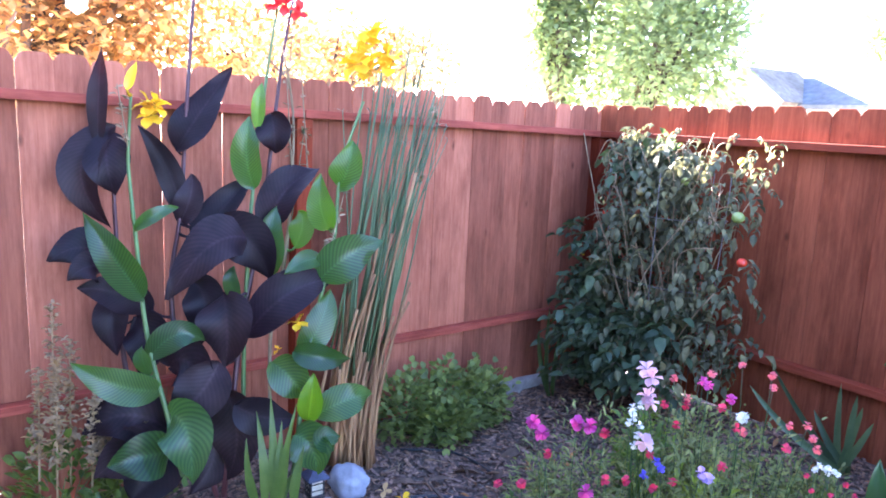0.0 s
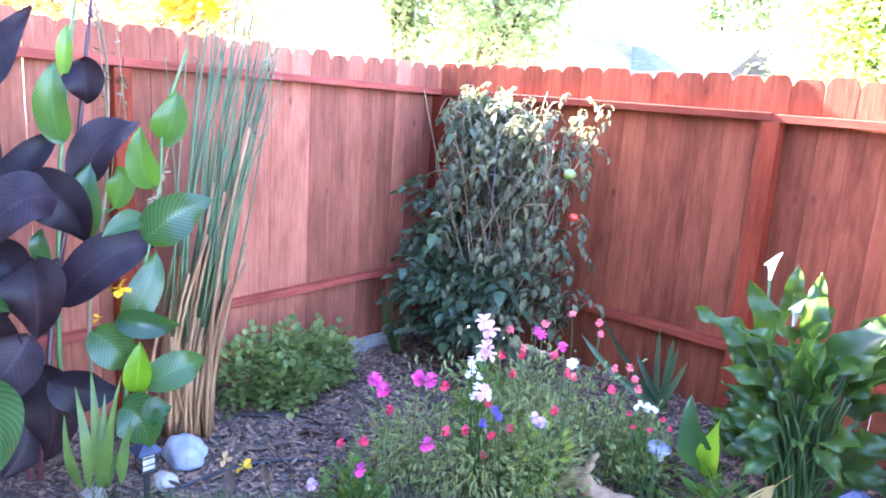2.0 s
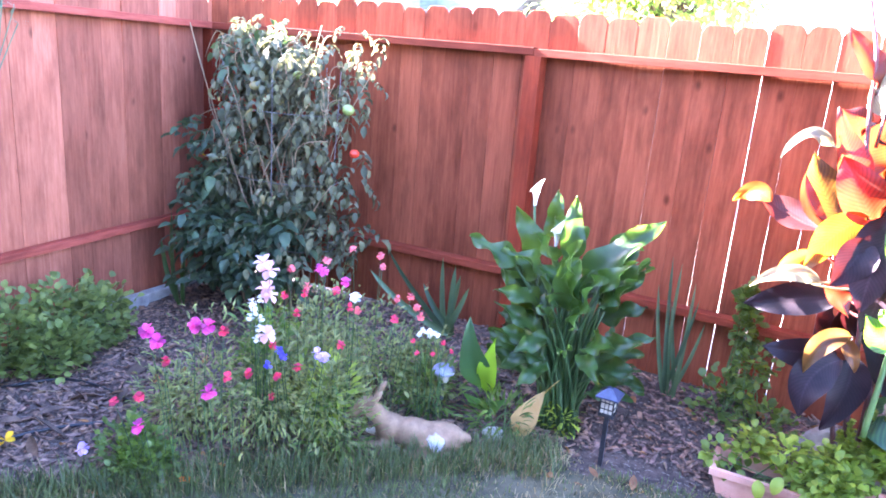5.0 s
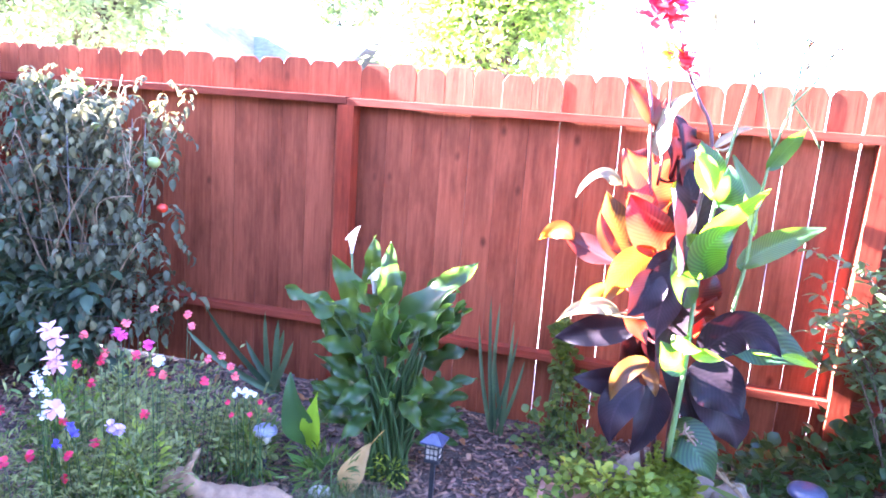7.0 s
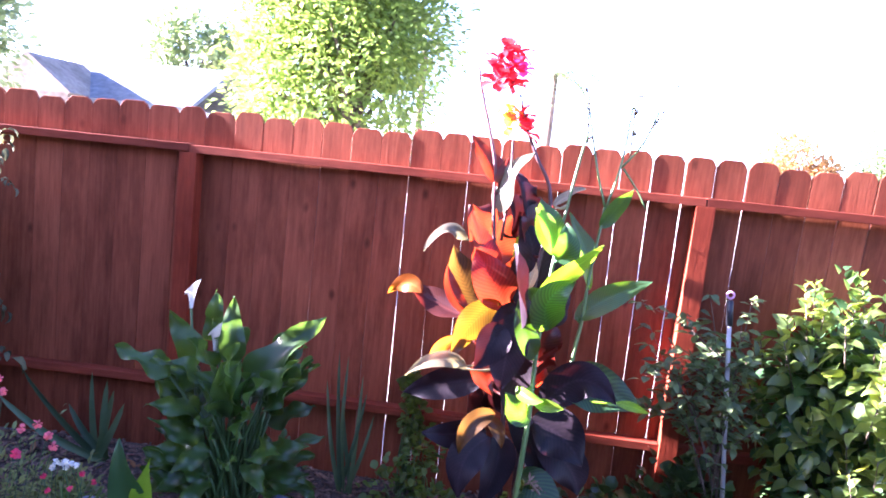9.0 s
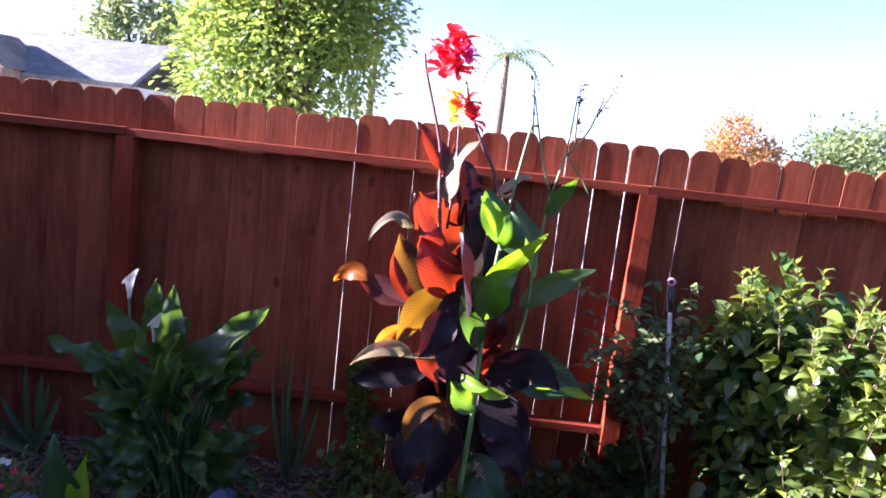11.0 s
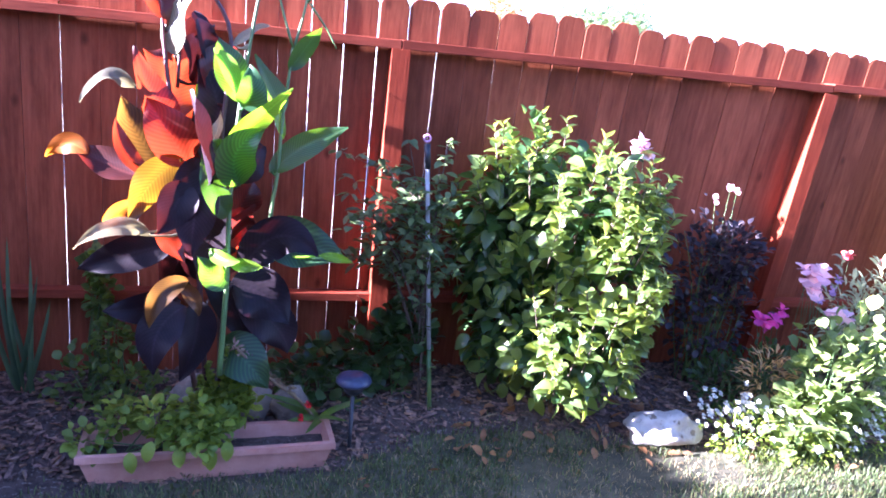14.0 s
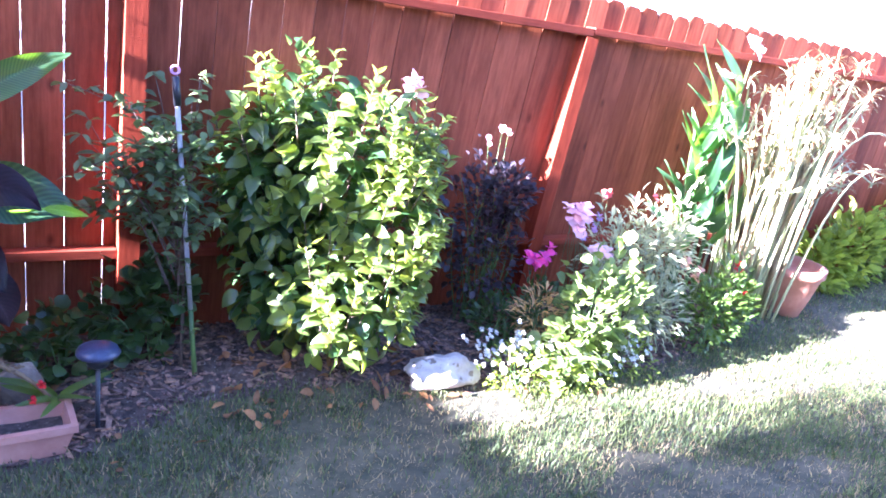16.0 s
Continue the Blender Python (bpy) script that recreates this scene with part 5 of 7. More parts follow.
# ---- rushes ----
def build_rushes():
    random.seed(21)
    t = ground_plant("rush_clump", "tall clump of slender green rushes, tan and dry at the foot", "rushes", (0.62, -2.36))
    for k in range(80):
        dry = k % 4 == 0
        f = Vector((0.62 + random.gauss(0, 0.06), -2.36 + random.gauss(0, 0.07), -0.12))
        tip = Vector((0.50 + random.gauss(0, 0.05), -1.98 + random.gauss(0, 0.12), rnd(1.55, 2.22)))
        tip = tip if not dry else f.lerp(tip, rnd(0.4, 0.75)) + Vector((rnd(-0.1, 0.1), rnd(-0.15, 0.2), 0))
        pts = curve_pts(f, tip, 0.0, 7, (rnd(-0.03, 0.03), rnd(-0.09, 0.04), 0))
        cut = 2 if not dry else 7
        sh = Shape()
        tube(sh, pts[: cut + 1], rnd(0.007, 0.012), 0.008, 6)
        part("stalk", sh, SHEATH, t)
        if not dry:
            up = Shape()
            tube(up, pts[cut:], 0.006, 0.0025, 6)
            for _ in range(6 if k % 3 else 16):
                bent_leaf(up, pts[-1], (rnd(-1, 1), rnd(-1, 1), rnd(-0.2, 1)), rnd(0.03, 0.07), 0.004, 0.8, 0.1, 0.9, 0.8, 3)
            part("stalk", up, RUSH, t)
    for at in ((0.75, -2.05, 1.40), (0.35, -2.5, 1.6)):
        tuft = Shape()
        for _ in range(50):
            bent_leaf(tuft, at, (rnd(-1, 1), rnd(-1, 1), rnd(-0.4, 1)), rnd(0.03, 0.06), 0.004, 0.6, 0.1, 0.9, 0.8, 3)
        tube(tuft, curve_pts((at[0], at[1] - 0.1, 0.9), at, 0, 4), 0.003, 0.002, 5)
        part("tuft", tuft, RUSH, t)


RUSH = rough_mat("rush_green", (0.055, 0.105, 0.040), (0.130, 0.190, 0.075), 14, 0.5, 0.1, 0.002, None, (1, 1, 0.15))
SHEATH = rough_mat("orange_tan_rush_sheath", (0.26, 0.115, 0.045), (0.52, 0.29, 0.13), 20, 0.8, 0.2, 0.002, None, (1, 1, 0.2))
build_rushes()


# ---- tomato vine on its cage in the corner ----
def build_tomato():
    random.seed(31)
    t = ground_plant("tomato_plant", "tall wilting grey-green tomato vine with fruits in the fence corner", "tomato plant", (0.9, -0.45))
    wire = rough_mat("cage_wire", (0.10, 0.09, 0.08), (0.20, 0.18, 0.16), 30, 0.5, 0.1, 0.001)
    cage = Shape()
    for k in range(5):
        a = k * 2 * math.pi / 5
        tube(cage, [(0.93 + 0.34 * math.cos(a), -0.43 + 0.22 * math.sin(a), -0.1), (0.93 + 0.42 * math.cos(a), -0.43 + 0.25 * math.sin(a), 1.45)], 0.003, 0.003, 5)
    for z in (0.4, 0.8, 1.2):
        ring = [(0.93 + 0.39 * math.cos(a), -0.43 + 0.235 * math.sin(a), z) for a in np.linspace(0, 2 * math.pi, 17)]
        tube(cage, ring, 0.003, 0.003, 5)
    part("cage", cage, wire, t)
    vines = Shape()
    for _ in range(20):
        f = Vector((0.93 + rnd(-0.2, 0.2), -0.43 + rnd(-0.12, 0.12), -0.1))
        tip = Vector((0.92 + rnd(-0.58, 0.58), -0.45 + rnd(-0.25, 0.18), rnd(0.6, 1.72)))
        tube(vines, curve_pts(f, tip, 0.12, 8, (rnd(-0.15, 0.15), rnd(-0.12, 0.08), 0)), 0.007, 0.003, 5)
    for _ in range(46):
        a = Vector((0.97 + rnd(-0.5, 0.5), -0.56 + rnd(-0.14, 0.22), rnd(0.95, 1.66)))
        b = a + Vector((rnd(-0.2, 0.2), rnd(-0.1, 0.05), rnd(-0.32, 0.0)))
        b.x = min(max(b.x, 0.42), 1.52)
        tube(vines, curve_pts(a, b, rnd(0.0, 0.14), 8, (rnd(-0.06, 0.06), rnd(-0.05, 0.03), 0)), 0.004, 0.002, 5)
    part("vine", vines, STEM_DRY, t)

    def inside(p):
        wide = 0.57 - 0.28 * max(0.0, (p.z - 1.3)) - 0.25 * max(0.0, 0.35 - p.z)
        wide += 0.08 * noise.noise(Vector((p.x * 2, p.y * 3, p.z * 4)))
        return abs(p.x - 0.97 - 0.05 * math.sin(p.z * 5)) < wide and p.y < -0.06 and p.z > 0.0

    def compound(sh, at, way, size, droop):
        """A divided leaf: a drooping stalk with toothed leaflets in pairs and one at its end."""
        way = Vector(way).normalized()
        side = way.cross(Vector((0, 0, 1)))
        side = side.normalized() if side.length > 0.01 else Vector((1, 0, 0))
        p = Vector(at)
        for k in range(4):
            d = (way - Vector((0, 0, droop * (k + 1) / 4))).normalized()
            p = p + d * size * 0.25
            f = size * (0.42 if k < 3 else 0.55) * rnd(0.75, 1.2)
            for sg in ((-1, 1) if k < 3 else (0,)):
                bent_leaf(sh, p, d * (0.55 if sg else 1.0) + side * sg + Vector((0, 0, rnd(-0.5, 0.2))), f, f * 0.5, droop * rnd(0.4, 1.2), rnd(0.2, 0.8), 0.75, 0.95, 4, rnd(-0.6, 0.6), 0.06)
    grey, green = Shape(), Shape()
    made = 0
    while made < 620:
        p = Vector((0.97 + random.gauss(0, 0.36), -0.45 + random.gauss(0, 0.13), rnd(0.4, 1.72)))
        if not inside(p) or noise.noise(p * 4.5) < -0.25:
            continue
        made += 1
        compound(grey, p, (rnd(-1, 1), rnd(-1.2, 0.5), rnd(-0.7, 0.4)), rnd(0.09, 0.17), rnd(0.8, 2.0))
    for c in ((0.52, -0.58, 0.48), (0.8, -0.66, 0.42), (0.62, -0.62, 0.22), (1.0, -0.6, 0.3), (0.46, -0.5, 0.72), (1.05, -0.62, 0.52), (0.72, -0.35, 1.5), (0.45, -0.5, 1.0), (0.5, -0.42, 0.30)):
        for _ in range(20):
            compound(green, Vector(c) + Vector((random.gauss(0, 0.09), random.gauss(0, 0.07), random.gauss(0, 0.07))), (rnd(-1, 1), rnd(-1.2, 0.4), rnd(-0.2, 0.6)), rnd(0.13, 0.22), rnd(0.4, 1.0))
    part("foliage", grey, GREEN_GREY, t, "dull wilting leaves")
    for c in ((0.55, -0.6, 0.5), (0.8, -0.66, 0.42), (0.62, -0.62, 0.25), (1.0, -0.6, 0.3), (0.5, -0.5, 0.72), (1.02, -0.62, 0.55), (0.72, -0.35, 1.5)):
        leaf_cloud(green, c, (0.2, 0.14, 0.14), 190, 0.09, 0.055, 0.8, 0.3, 0.1, 4, 0.8, -0.1, c[0] * 7, 0.4)
    part("foliage", green, TOMATO_GREEN, t, "blue-green healthy lower leaves")
    skins = {"red": (0.6, 0.05, 0.02), "green": (0.28, 0.36, 0.10), "yellow": (0.68, 0.48, 0.04), "olive": (0.30, 0.26, 0.10)}
    for key, at, r in (("red", (1.56, -0.56, 1.03), 0.028), ("green", (1.50, -0.55, 1.26), 0.034), ("yellow", (1.39, -0.40, 1.54), 0.03), ("olive", (0.94, -0.68, 1.34), 0.03), ("red", (0.66, -0.66, 1.18), 0.02), ("green", (1.2, -0.62, 1.42), 0.026)):
        c = skins[key]
        sh = Shape()
        lump(sh, at, (r, r, r * 0.88), 0.05, 2, at[0], 3)
        part("tomato", sh, rough_mat("tomato_skin_" + key, tuple(0.8 * v for v in c), c, 12, 0.25, 0.02, 0.001), t, key + " tomato")


TOMATO_GREEN = leaf_mat("tomato_lower_leaf", (0.036, 0.070, 0.040), (0.085, 0.130, 0.075), (0.12, 0.20, 0.06), 0.3, 0.5, 18)
build_tomato()


# ---- low plants at the side fence ----
def leafy(name, label, category, at, lobes, mat, leaf, width, count, p=0.85, droop=0.5, up=0.3, twigs=8, group="", fold=0.3):
    t = ground_plant(name, label, category, at, group)
    sh, tw = Shape(), Shape()
    for c, r in lobes:
        leaf_cloud(sh, c, r, count, leaf, width, droop, fold, 0.35, 4, p, up, c[0] * 3 + c[1], 0.35, lambda q: q.z > ground_z(q.x, q.y) + 0.005)
        branch_cloud(tw, (c[0], c[1], ground_z(c[0], c[1]) - 0.01), c, r, twigs, 0.005)
    tagged(part("stem_growth", tw, STEM, t), kind="stuff")
    part("foliage", sh, mat, t)
    return t


random.seed(41)
MINT = leaf_mat("mint_leaf", (0.120, 0.180, 0.048), (0.250, 0.310, 0.105), (0.24, 0.34, 0.07), 0.35, 0.55, 14)
leafy("mint_bush", "low bush of rounded bright green leaves on the mulch", "bush", (0.6, -1.7), [((0.46, -1.90, 0.05), (0.2, 0.2, 0.25)), ((0.45, -1.62, 0.06), (0.22, 0.26, 0.25)), ((0.46, -1.38, 0.02), (0.18, 0.16, 0.21)), ((0.60, -1.74, -0.02), (0.14, 0.2, 0.17))], MINT, 0.048, 0.040, 620, 1.0)
SPENT_BLOOM = leaf_mat("faded_cream_bloom", (0.30, 0.20, 0.10), (0.56, 0.42, 0.26), (0.5, 0.36, 0.16), 0.35, 0.7, 20)
spent = leafy("flowering_shrub", "leafy plant with tall faded cream flower spikes", "plant", (0.55, -3.62), [((0.62, -3.66, 0.05), (0.28, 0.25, 0.28)), ((0.85, -3.5, -0.02), (0.25, 0.2, 0.16))], GREEN, 0.06, 0.03, 420)
for dx, dy, top in ((0, 0, 0.75), (0.06, 0.12, 0.62), (-0.1, -0.05, 0.88), (0.12, 0.2, 0.5), (0.05, -0.12, 0.66), (0.16, 0.06, 0.55), (0.1, -0.06, 0.7), (0.2, 0.22, 0.42)):
    sp = Shape()
    foot = Vector((0.62 + dx, -3.64 + dy, 0.1))
    tube(sp, curve_pts(foot, foot + Vector((0.01, 0.02, top - 0.1)), 0, 5), 0.005, 0.003, 5)
    for _ in range(150):
        k = rnd(0.2, 1) ** 0.8
        bent_leaf(sp, foot + Vector((0.01 * k + random.gauss(0, 0.012), 0.02 * k + random.gauss(0, 0.012), (top - 0.1) * k)), (rnd(-1, 1), rnd(-1, 1), rnd(-0.2, 0.8)), rnd(0.025, 0.05) * (1.25 - 0.6 * k), rnd(0.014, 0.026), 0.6, 0.5, 0.9, 0.9, 3)
    part("flower_spike", sp, SPENT_BLOOM, spent, "faded cream and tan flower spike")

# ---- concrete strip along the foot of the side fence ----
kerb = Shape()
for k in range(3):
    y1 = -0.12 - 0.36 * k
    y0 = y1 - 0.35
    xm = fence_a_x((y0 + y1) / 2)
    box(kerb, (xm + 0.03, y0, -0.16), (xm + 0.11 + rnd(-0.01, 0.01), y1, -0.035 + rnd(-0.008, 0.008)), 0.012)
tagged(new("kerb_strip", kerb.mesh("kerb_strip", CONCRETE, False)), "pale concrete strip along the fence foot", "kerb", kind="structure")


# ---- stones ----
def stone(label, at, size, mat, seed, rough=0.2):
    sh = Shape()
    z = ground_z(at[0], at[1])
    lump(sh, (at[0], at[1], z + size[2] * 0.75), size, rough, 1.4, seed, 4, -size[2] * 0.8)
    ob = new("rock", sh.mesh("rock", mat))
    return tagged(ob, label, "rock", "garden rocks")


ROCK_BLUE = rough_mat("pale_blue_grey_rock", (0.24, 0.26, 0.31), (0.37, 0.39, 0.45), 14, 0.85, 0.4, 0.01)
ROCK_WHITE = rough_mat("chalky_white_rock", (0.44, 0.39, 0.32), (0.66, 0.62, 0.54), 10, 0.9, 0.8, 0.03, (0.22, 0.17, 0.12))
ROCK_BEIGE = rough_mat("beige_edging_rock", (0.34, 0.30, 0.25), (0.54, 0.49, 0.42), 12, 0.9, 0.6, 0.02)
ROCK_GREY = rough_mat("flat_brown_grey_rock", (0.13, 0.105, 0.085), (0.34, 0.28, 0.22), 9, 0.9, 0.7, 0.02)
stone("pale blue-grey rounded rock on the mulch", (0.86, -2.46), (0.11, 0.085, 0.075), ROCK_BLUE, 1.0, 0.26)
stone("small white stone beside the blue-grey rock", (0.99, -2.61), (0.07, 0.05, 0.03), ROCK_BEIGE, 2.0, 0.35)
for k, (x, y) in enumerate(((1.02, -3.02), (1.12, -2.95), (1.2, -3.06), (0.95, -2.9))):
    stone("rough pale edging stone at the foot of the cannas", (x, y), (0.075, 0.05, 0.035), ROCK_BEIGE, 5.0 + k, 0.4)
stone("large chalky white rock at the edge of the lawn", (6.22, -0.70), (0.175, 0.10, 0.085), ROCK_WHITE, 3.3, 0.36)
stone("flat grey stone leaning behind the planter", (4.30, -0.46), (0.085, 0.030, 0.10), ROCK_GREY, 14.0, 0.3)
stone("flat grey stone leaning behind the planter", (4.47, -0.47), (0.085, 0.028, 0.09), ROCK_GREY, 15.0, 0.35)
stone("dark flat stone leaning behind the planter", (4.06, -0.47), (0.10, 0.05, 0.12), ROCK_GREY, 16.0, 0.3)
stone("small white stone under the dry leaf", (2.72, -0.96), (0.05, 0.04, 0.03), ROCK_WHITE, 17.0)


# ---- solar path lights ----
METAL_BLACK = rough_mat("black_lamp_plastic", (0.012, 0.013, 0.016), (0.035, 0.037, 0.045), 20, 0.4, 0.05, 0.001)
SOLAR_BLUE = rough_mat("blue_solar_panel", (0.030, 0.036, 0.070), (0.070, 0.085, 0.150), 40, 0.35, 0.02, 0.001)
LAMP_GLASS = rough_mat("frosted_lamp_glass", (0.40, 0.36, 0.28), (0.60, 0.55, 0.45), 30, 0.3, 0.05, 0.001)


def square_light(at, top):
    z0 = ground_z(*at)
    t = thing("path_light", "small black lantern-shaped solar path light on a stake", "path light", (at[0], at[1], z0), "solar path lights")
    x, y = at
    st = Shape()
    box(st, (x - 0.010, y - 0.010, z0 - 0.03), (x + 0.010, y + 0.010, top - 0.135), 0.003)
    part("stake", st, METAL_BLACK, t, smooth=False)
    b = Shape()
    box(b, (x - 0.034, y - 0.034, top - 0.142), (x + 0.034, y + 0.034, top - 0.128), 0.003)
    part("base", b, METAL_BLACK, t, smooth=False)
    g = Shape()
    box(g, (x - 0.027, y - 0.027, top - 0.127), (x + 0.027, y + 0.027, top - 0.052), 0.002)
    glass = part("glass", g, LAMP_GLASS, t, smooth=False)
    for sx in (-1, 1):
        for sy in (-1, 1):
            p = Shape()
            box(p, (x + sx * 0.029 - 0.003, y + sy * 0.029 - 0.003, top - 0.128), (x + sx * 0.029 + 0.003, y + sy * 0.029 + 0.003, top - 0.05))
            part("corner_bar", p, METAL_BLACK, t, smooth=False)
    for z in (top - 0.105, top - 0.075):
        p = Shape()
        box(p, (x - 0.031, y - 0.031, z - 0.002), (x + 0.031, y + 0.031, z + 0.002))
        part("lattice_bar", p, METAL_BLACK, t, smooth=False)
    for dx in (-0.009, 0.009):
        p = Shape()
        box(p, (x + dx - 0.0015, y - 0.0305, top - 0.127), (x + dx + 0.0015, y + 0.0305, top - 0.052))
        part("lattice_bar", p, METAL_BLACK, t, smooth=False)
    r = Shape()
    r.add([(x - 0.05, y - 0.05, top - 0.052), (x + 0.05, y - 0.05, top - 0.052), (x + 0.05, y + 0.05, top - 0.052), (x - 0.05, y + 0.05, top - 0.052),
           (x - 0.05, y - 0.05, top - 0.044), (x + 0.05, y - 0.05, top - 0.044), (x + 0.05, y + 0.05, top - 0.044), (x - 0.05, y + 0.05, top - 0.044),
           (x - 0.013, y - 0.013, top - 0.012), (x + 0.013, y - 0.013, top - 0.012), (x + 0.013, y + 0.013, top - 0.012), (x - 0.013, y + 0.013, top - 0.012)],
          [(3, 2, 1, 0), (0, 1, 5, 4), (1, 2, 6, 5), (2, 3, 7, 6), (3, 0, 4, 7), (4, 5, 9, 8), (5, 6, 10, 9), (6, 7, 11, 10), (7, 4, 8, 11), (8, 9, 10, 11)])
    roof = part("roof", r, SOLAR_BLUE, t, "blue-grey sloped cap", smooth=False)
    f = Shape()
    lathe(f, (x, y, top - 0.012), [(0.010, 0), (0.006, 0.006), (0.008, 0.010), (0.002, 0.016)], 10)
    part("finial", f, METAL_BLACK, roof)


def round_light(at, top, label, cap, k=1.0, shade=None):
    z0 = ground_z(*at)
    t = thing("path_light", label, "path light", (at[0], at[1], z0), "solar path lights")
    st = Shape()
    lathe(st, (at[0], at[1], z0 - 0.03), [(0.004, 0), (0.009, 0.02), (0.009, top - z0 - 0.07)], 10)
    part("stake", st, METAL_BLACK, t)
    g = Shape()
    lathe(g, (at[0], at[1], top - 0.09), [(0.018 * k, 0), (0.028 * k, 0.01), (0.036 * k, 0.05)], 16)
    part("glass", g, shade or LAMP_GLASS, t)
    c = Shape()
    lathe(c, (at[0], at[1], top - 0.042), [(0.040 * k, 0), (0.055 * k, 0.004), (0.057 * k, 0.014), (0.050 * k, 0.030), (0.034 * k, 0.040), (0.012 * k, 0.042)], 18)
    part("cap", c, cap, t)


square_light((3.215, -0.88), 0.285)
square_light((1.10, -2.74), 0.20)
round_light((2.41, -0.92), 0.155, "round solar path light with a bluish cap among the flowers", rough_mat("lilac_grey_cap", (0.24, 0.25, 0.36), (0.36, 0.37, 0.48), 20, 0.4, 0.05, 0.001))
round_light((4.715, -0.66), 0.27, "round solar path light with a broad blue cap beside the planter", SOLAR_BLUE, 1.35, METAL_BLACK)


# ---- resting deer figure ----
def build_deer():
    bm = bmesh.new()

    def ball(at, size, turn=0.0):
        made = bmesh.ops.create_icosphere(bm, subdivisions=3, radius=1.0, matrix=Matrix.Translation(at) @ Matrix.Rotation(turn, 4, "Y") @ Matrix.Diagonal((*size, 1)))
    # local x runs from tail to head
    ball((-0.13, 0, 0.070), (0.115, 0.072, 0.075))
    ball((0.0, 0, 0.078), (0.12, 0.064, 0.070))
    ball((0.10, 0, 0.088), (0.075, 0.058, 0.070))
    for k in range(4):
        ball((0.135 + 0.013 * k, 0.006 * k, 0.115 + 0.018 * k), (0.046 - 0.002 * k, 0.040 - 0.002 * k, 0.044))
    ball((0.210, 0.026, 0.190), (0.064, 0.046, 0.048), 0.35)
    ball((0.258, 0.040, 0.166), (0.042, 0.031, 0.031), 0.5)
    ball((0.292, 0.050, 0.150), (0.023, 0.021, 0.019), 0.5)
    for s in (-1, 1):
        ball((0.165, 0.014 + s * 0.052, 0.250), (0.018, 0.015, 0.058), -0.55)
        ball((0.16, s * 0.058, 0.025), (0.080, 0.020, 0.022))
        ball((-0.10, s * 0.072, 0.045), (0.075, 0.026, 0.048), 0.5)
        ball((-0.03, s * 0.085, 0.020), (0.085, 0.017, 0.018))
    ball((-0.240, 0, 0.085), (0.025, 0.016, 0.03), 0.6)
    me = bpy.data.meshes.new("deer_statue")
    bm.to_mesh(me)
    bm.free()
    m, nt, p = nodes_of("painted_deer")
    nz = noise_node(nt, 26, 6, 0.7)
    big = noise_node(nt, 7, 3, 0.5)
    fur = ramp_node(nt, nz.outputs["Fac"], [(0.3, (0.16, 0.092, 0.050)), (0.7, (0.30, 0.190, 0.110))])
    chip = ramp_node(nt, big.outputs["Fac"], [(0.66, (0, 0, 0)), (0.70, (1, 1, 1))])
    # a large bare patch on the haunch
    tc = nt.nodes.new("ShaderNodeTexCoord")
    gap = nt.nodes.new("ShaderNodeVectorMath")
    gap.operation = "DISTANCE"
    gap.inputs[1].default_value = (-0.115, 0.075, 0.085)
    nt.links.new(tc.outputs["Object"], gap.inputs[0])
    edge = nt.nodes.new("ShaderNodeMath")
    edge.operation = "MULTIPLY_ADD"
    rag = noise_node(nt, 22, 3, 0.6)
    edge.inputs[1].default_value = 0.075
    nt.links.new(rag.outputs["Fac"], edge.inputs[0])
    nt.links.new(gap.outputs["Value"], edge.inputs[2])
    bare = ramp_node(nt, edge.outputs[0], [(0.068, (1, 1, 1)), (0.078, (0, 0, 0))])
    coat = mix_node(nt, "MIX", chip.outputs["Color"], fur.outputs["Color"], (0.62, 0.60, 0.57))
    nt.links.new(mix_node(nt, "MIX", bare.outputs["Color"], coat, (0.42, 0.41, 0.40)), p.inputs["Base Color"])
    p.inputs["Roughness"].default_value = 0.75
    bump_node(nt, nz.outputs["Fac"], 0.3, 0.004, p)
    me.materials.append(m)
    ob = new("deer_statue", me)
    rm = ob.modifiers.new("skin", "REMESH")
    rm.mode, rm.voxel_size, rm.use_smooth_shade = "VOXEL", 0.007, True
    sm = ob.modifiers.new("soften", "SMOOTH")
    sm.factor, sm.iterations = 0.5, 16
    ob.matrix_basis = pose(2.46, -1.26, -0.112, 0, 0, 203)
    tagged(ob, "weathered tan resting deer statue with chipped white patches on the grass", "garden statue")


build_deer()


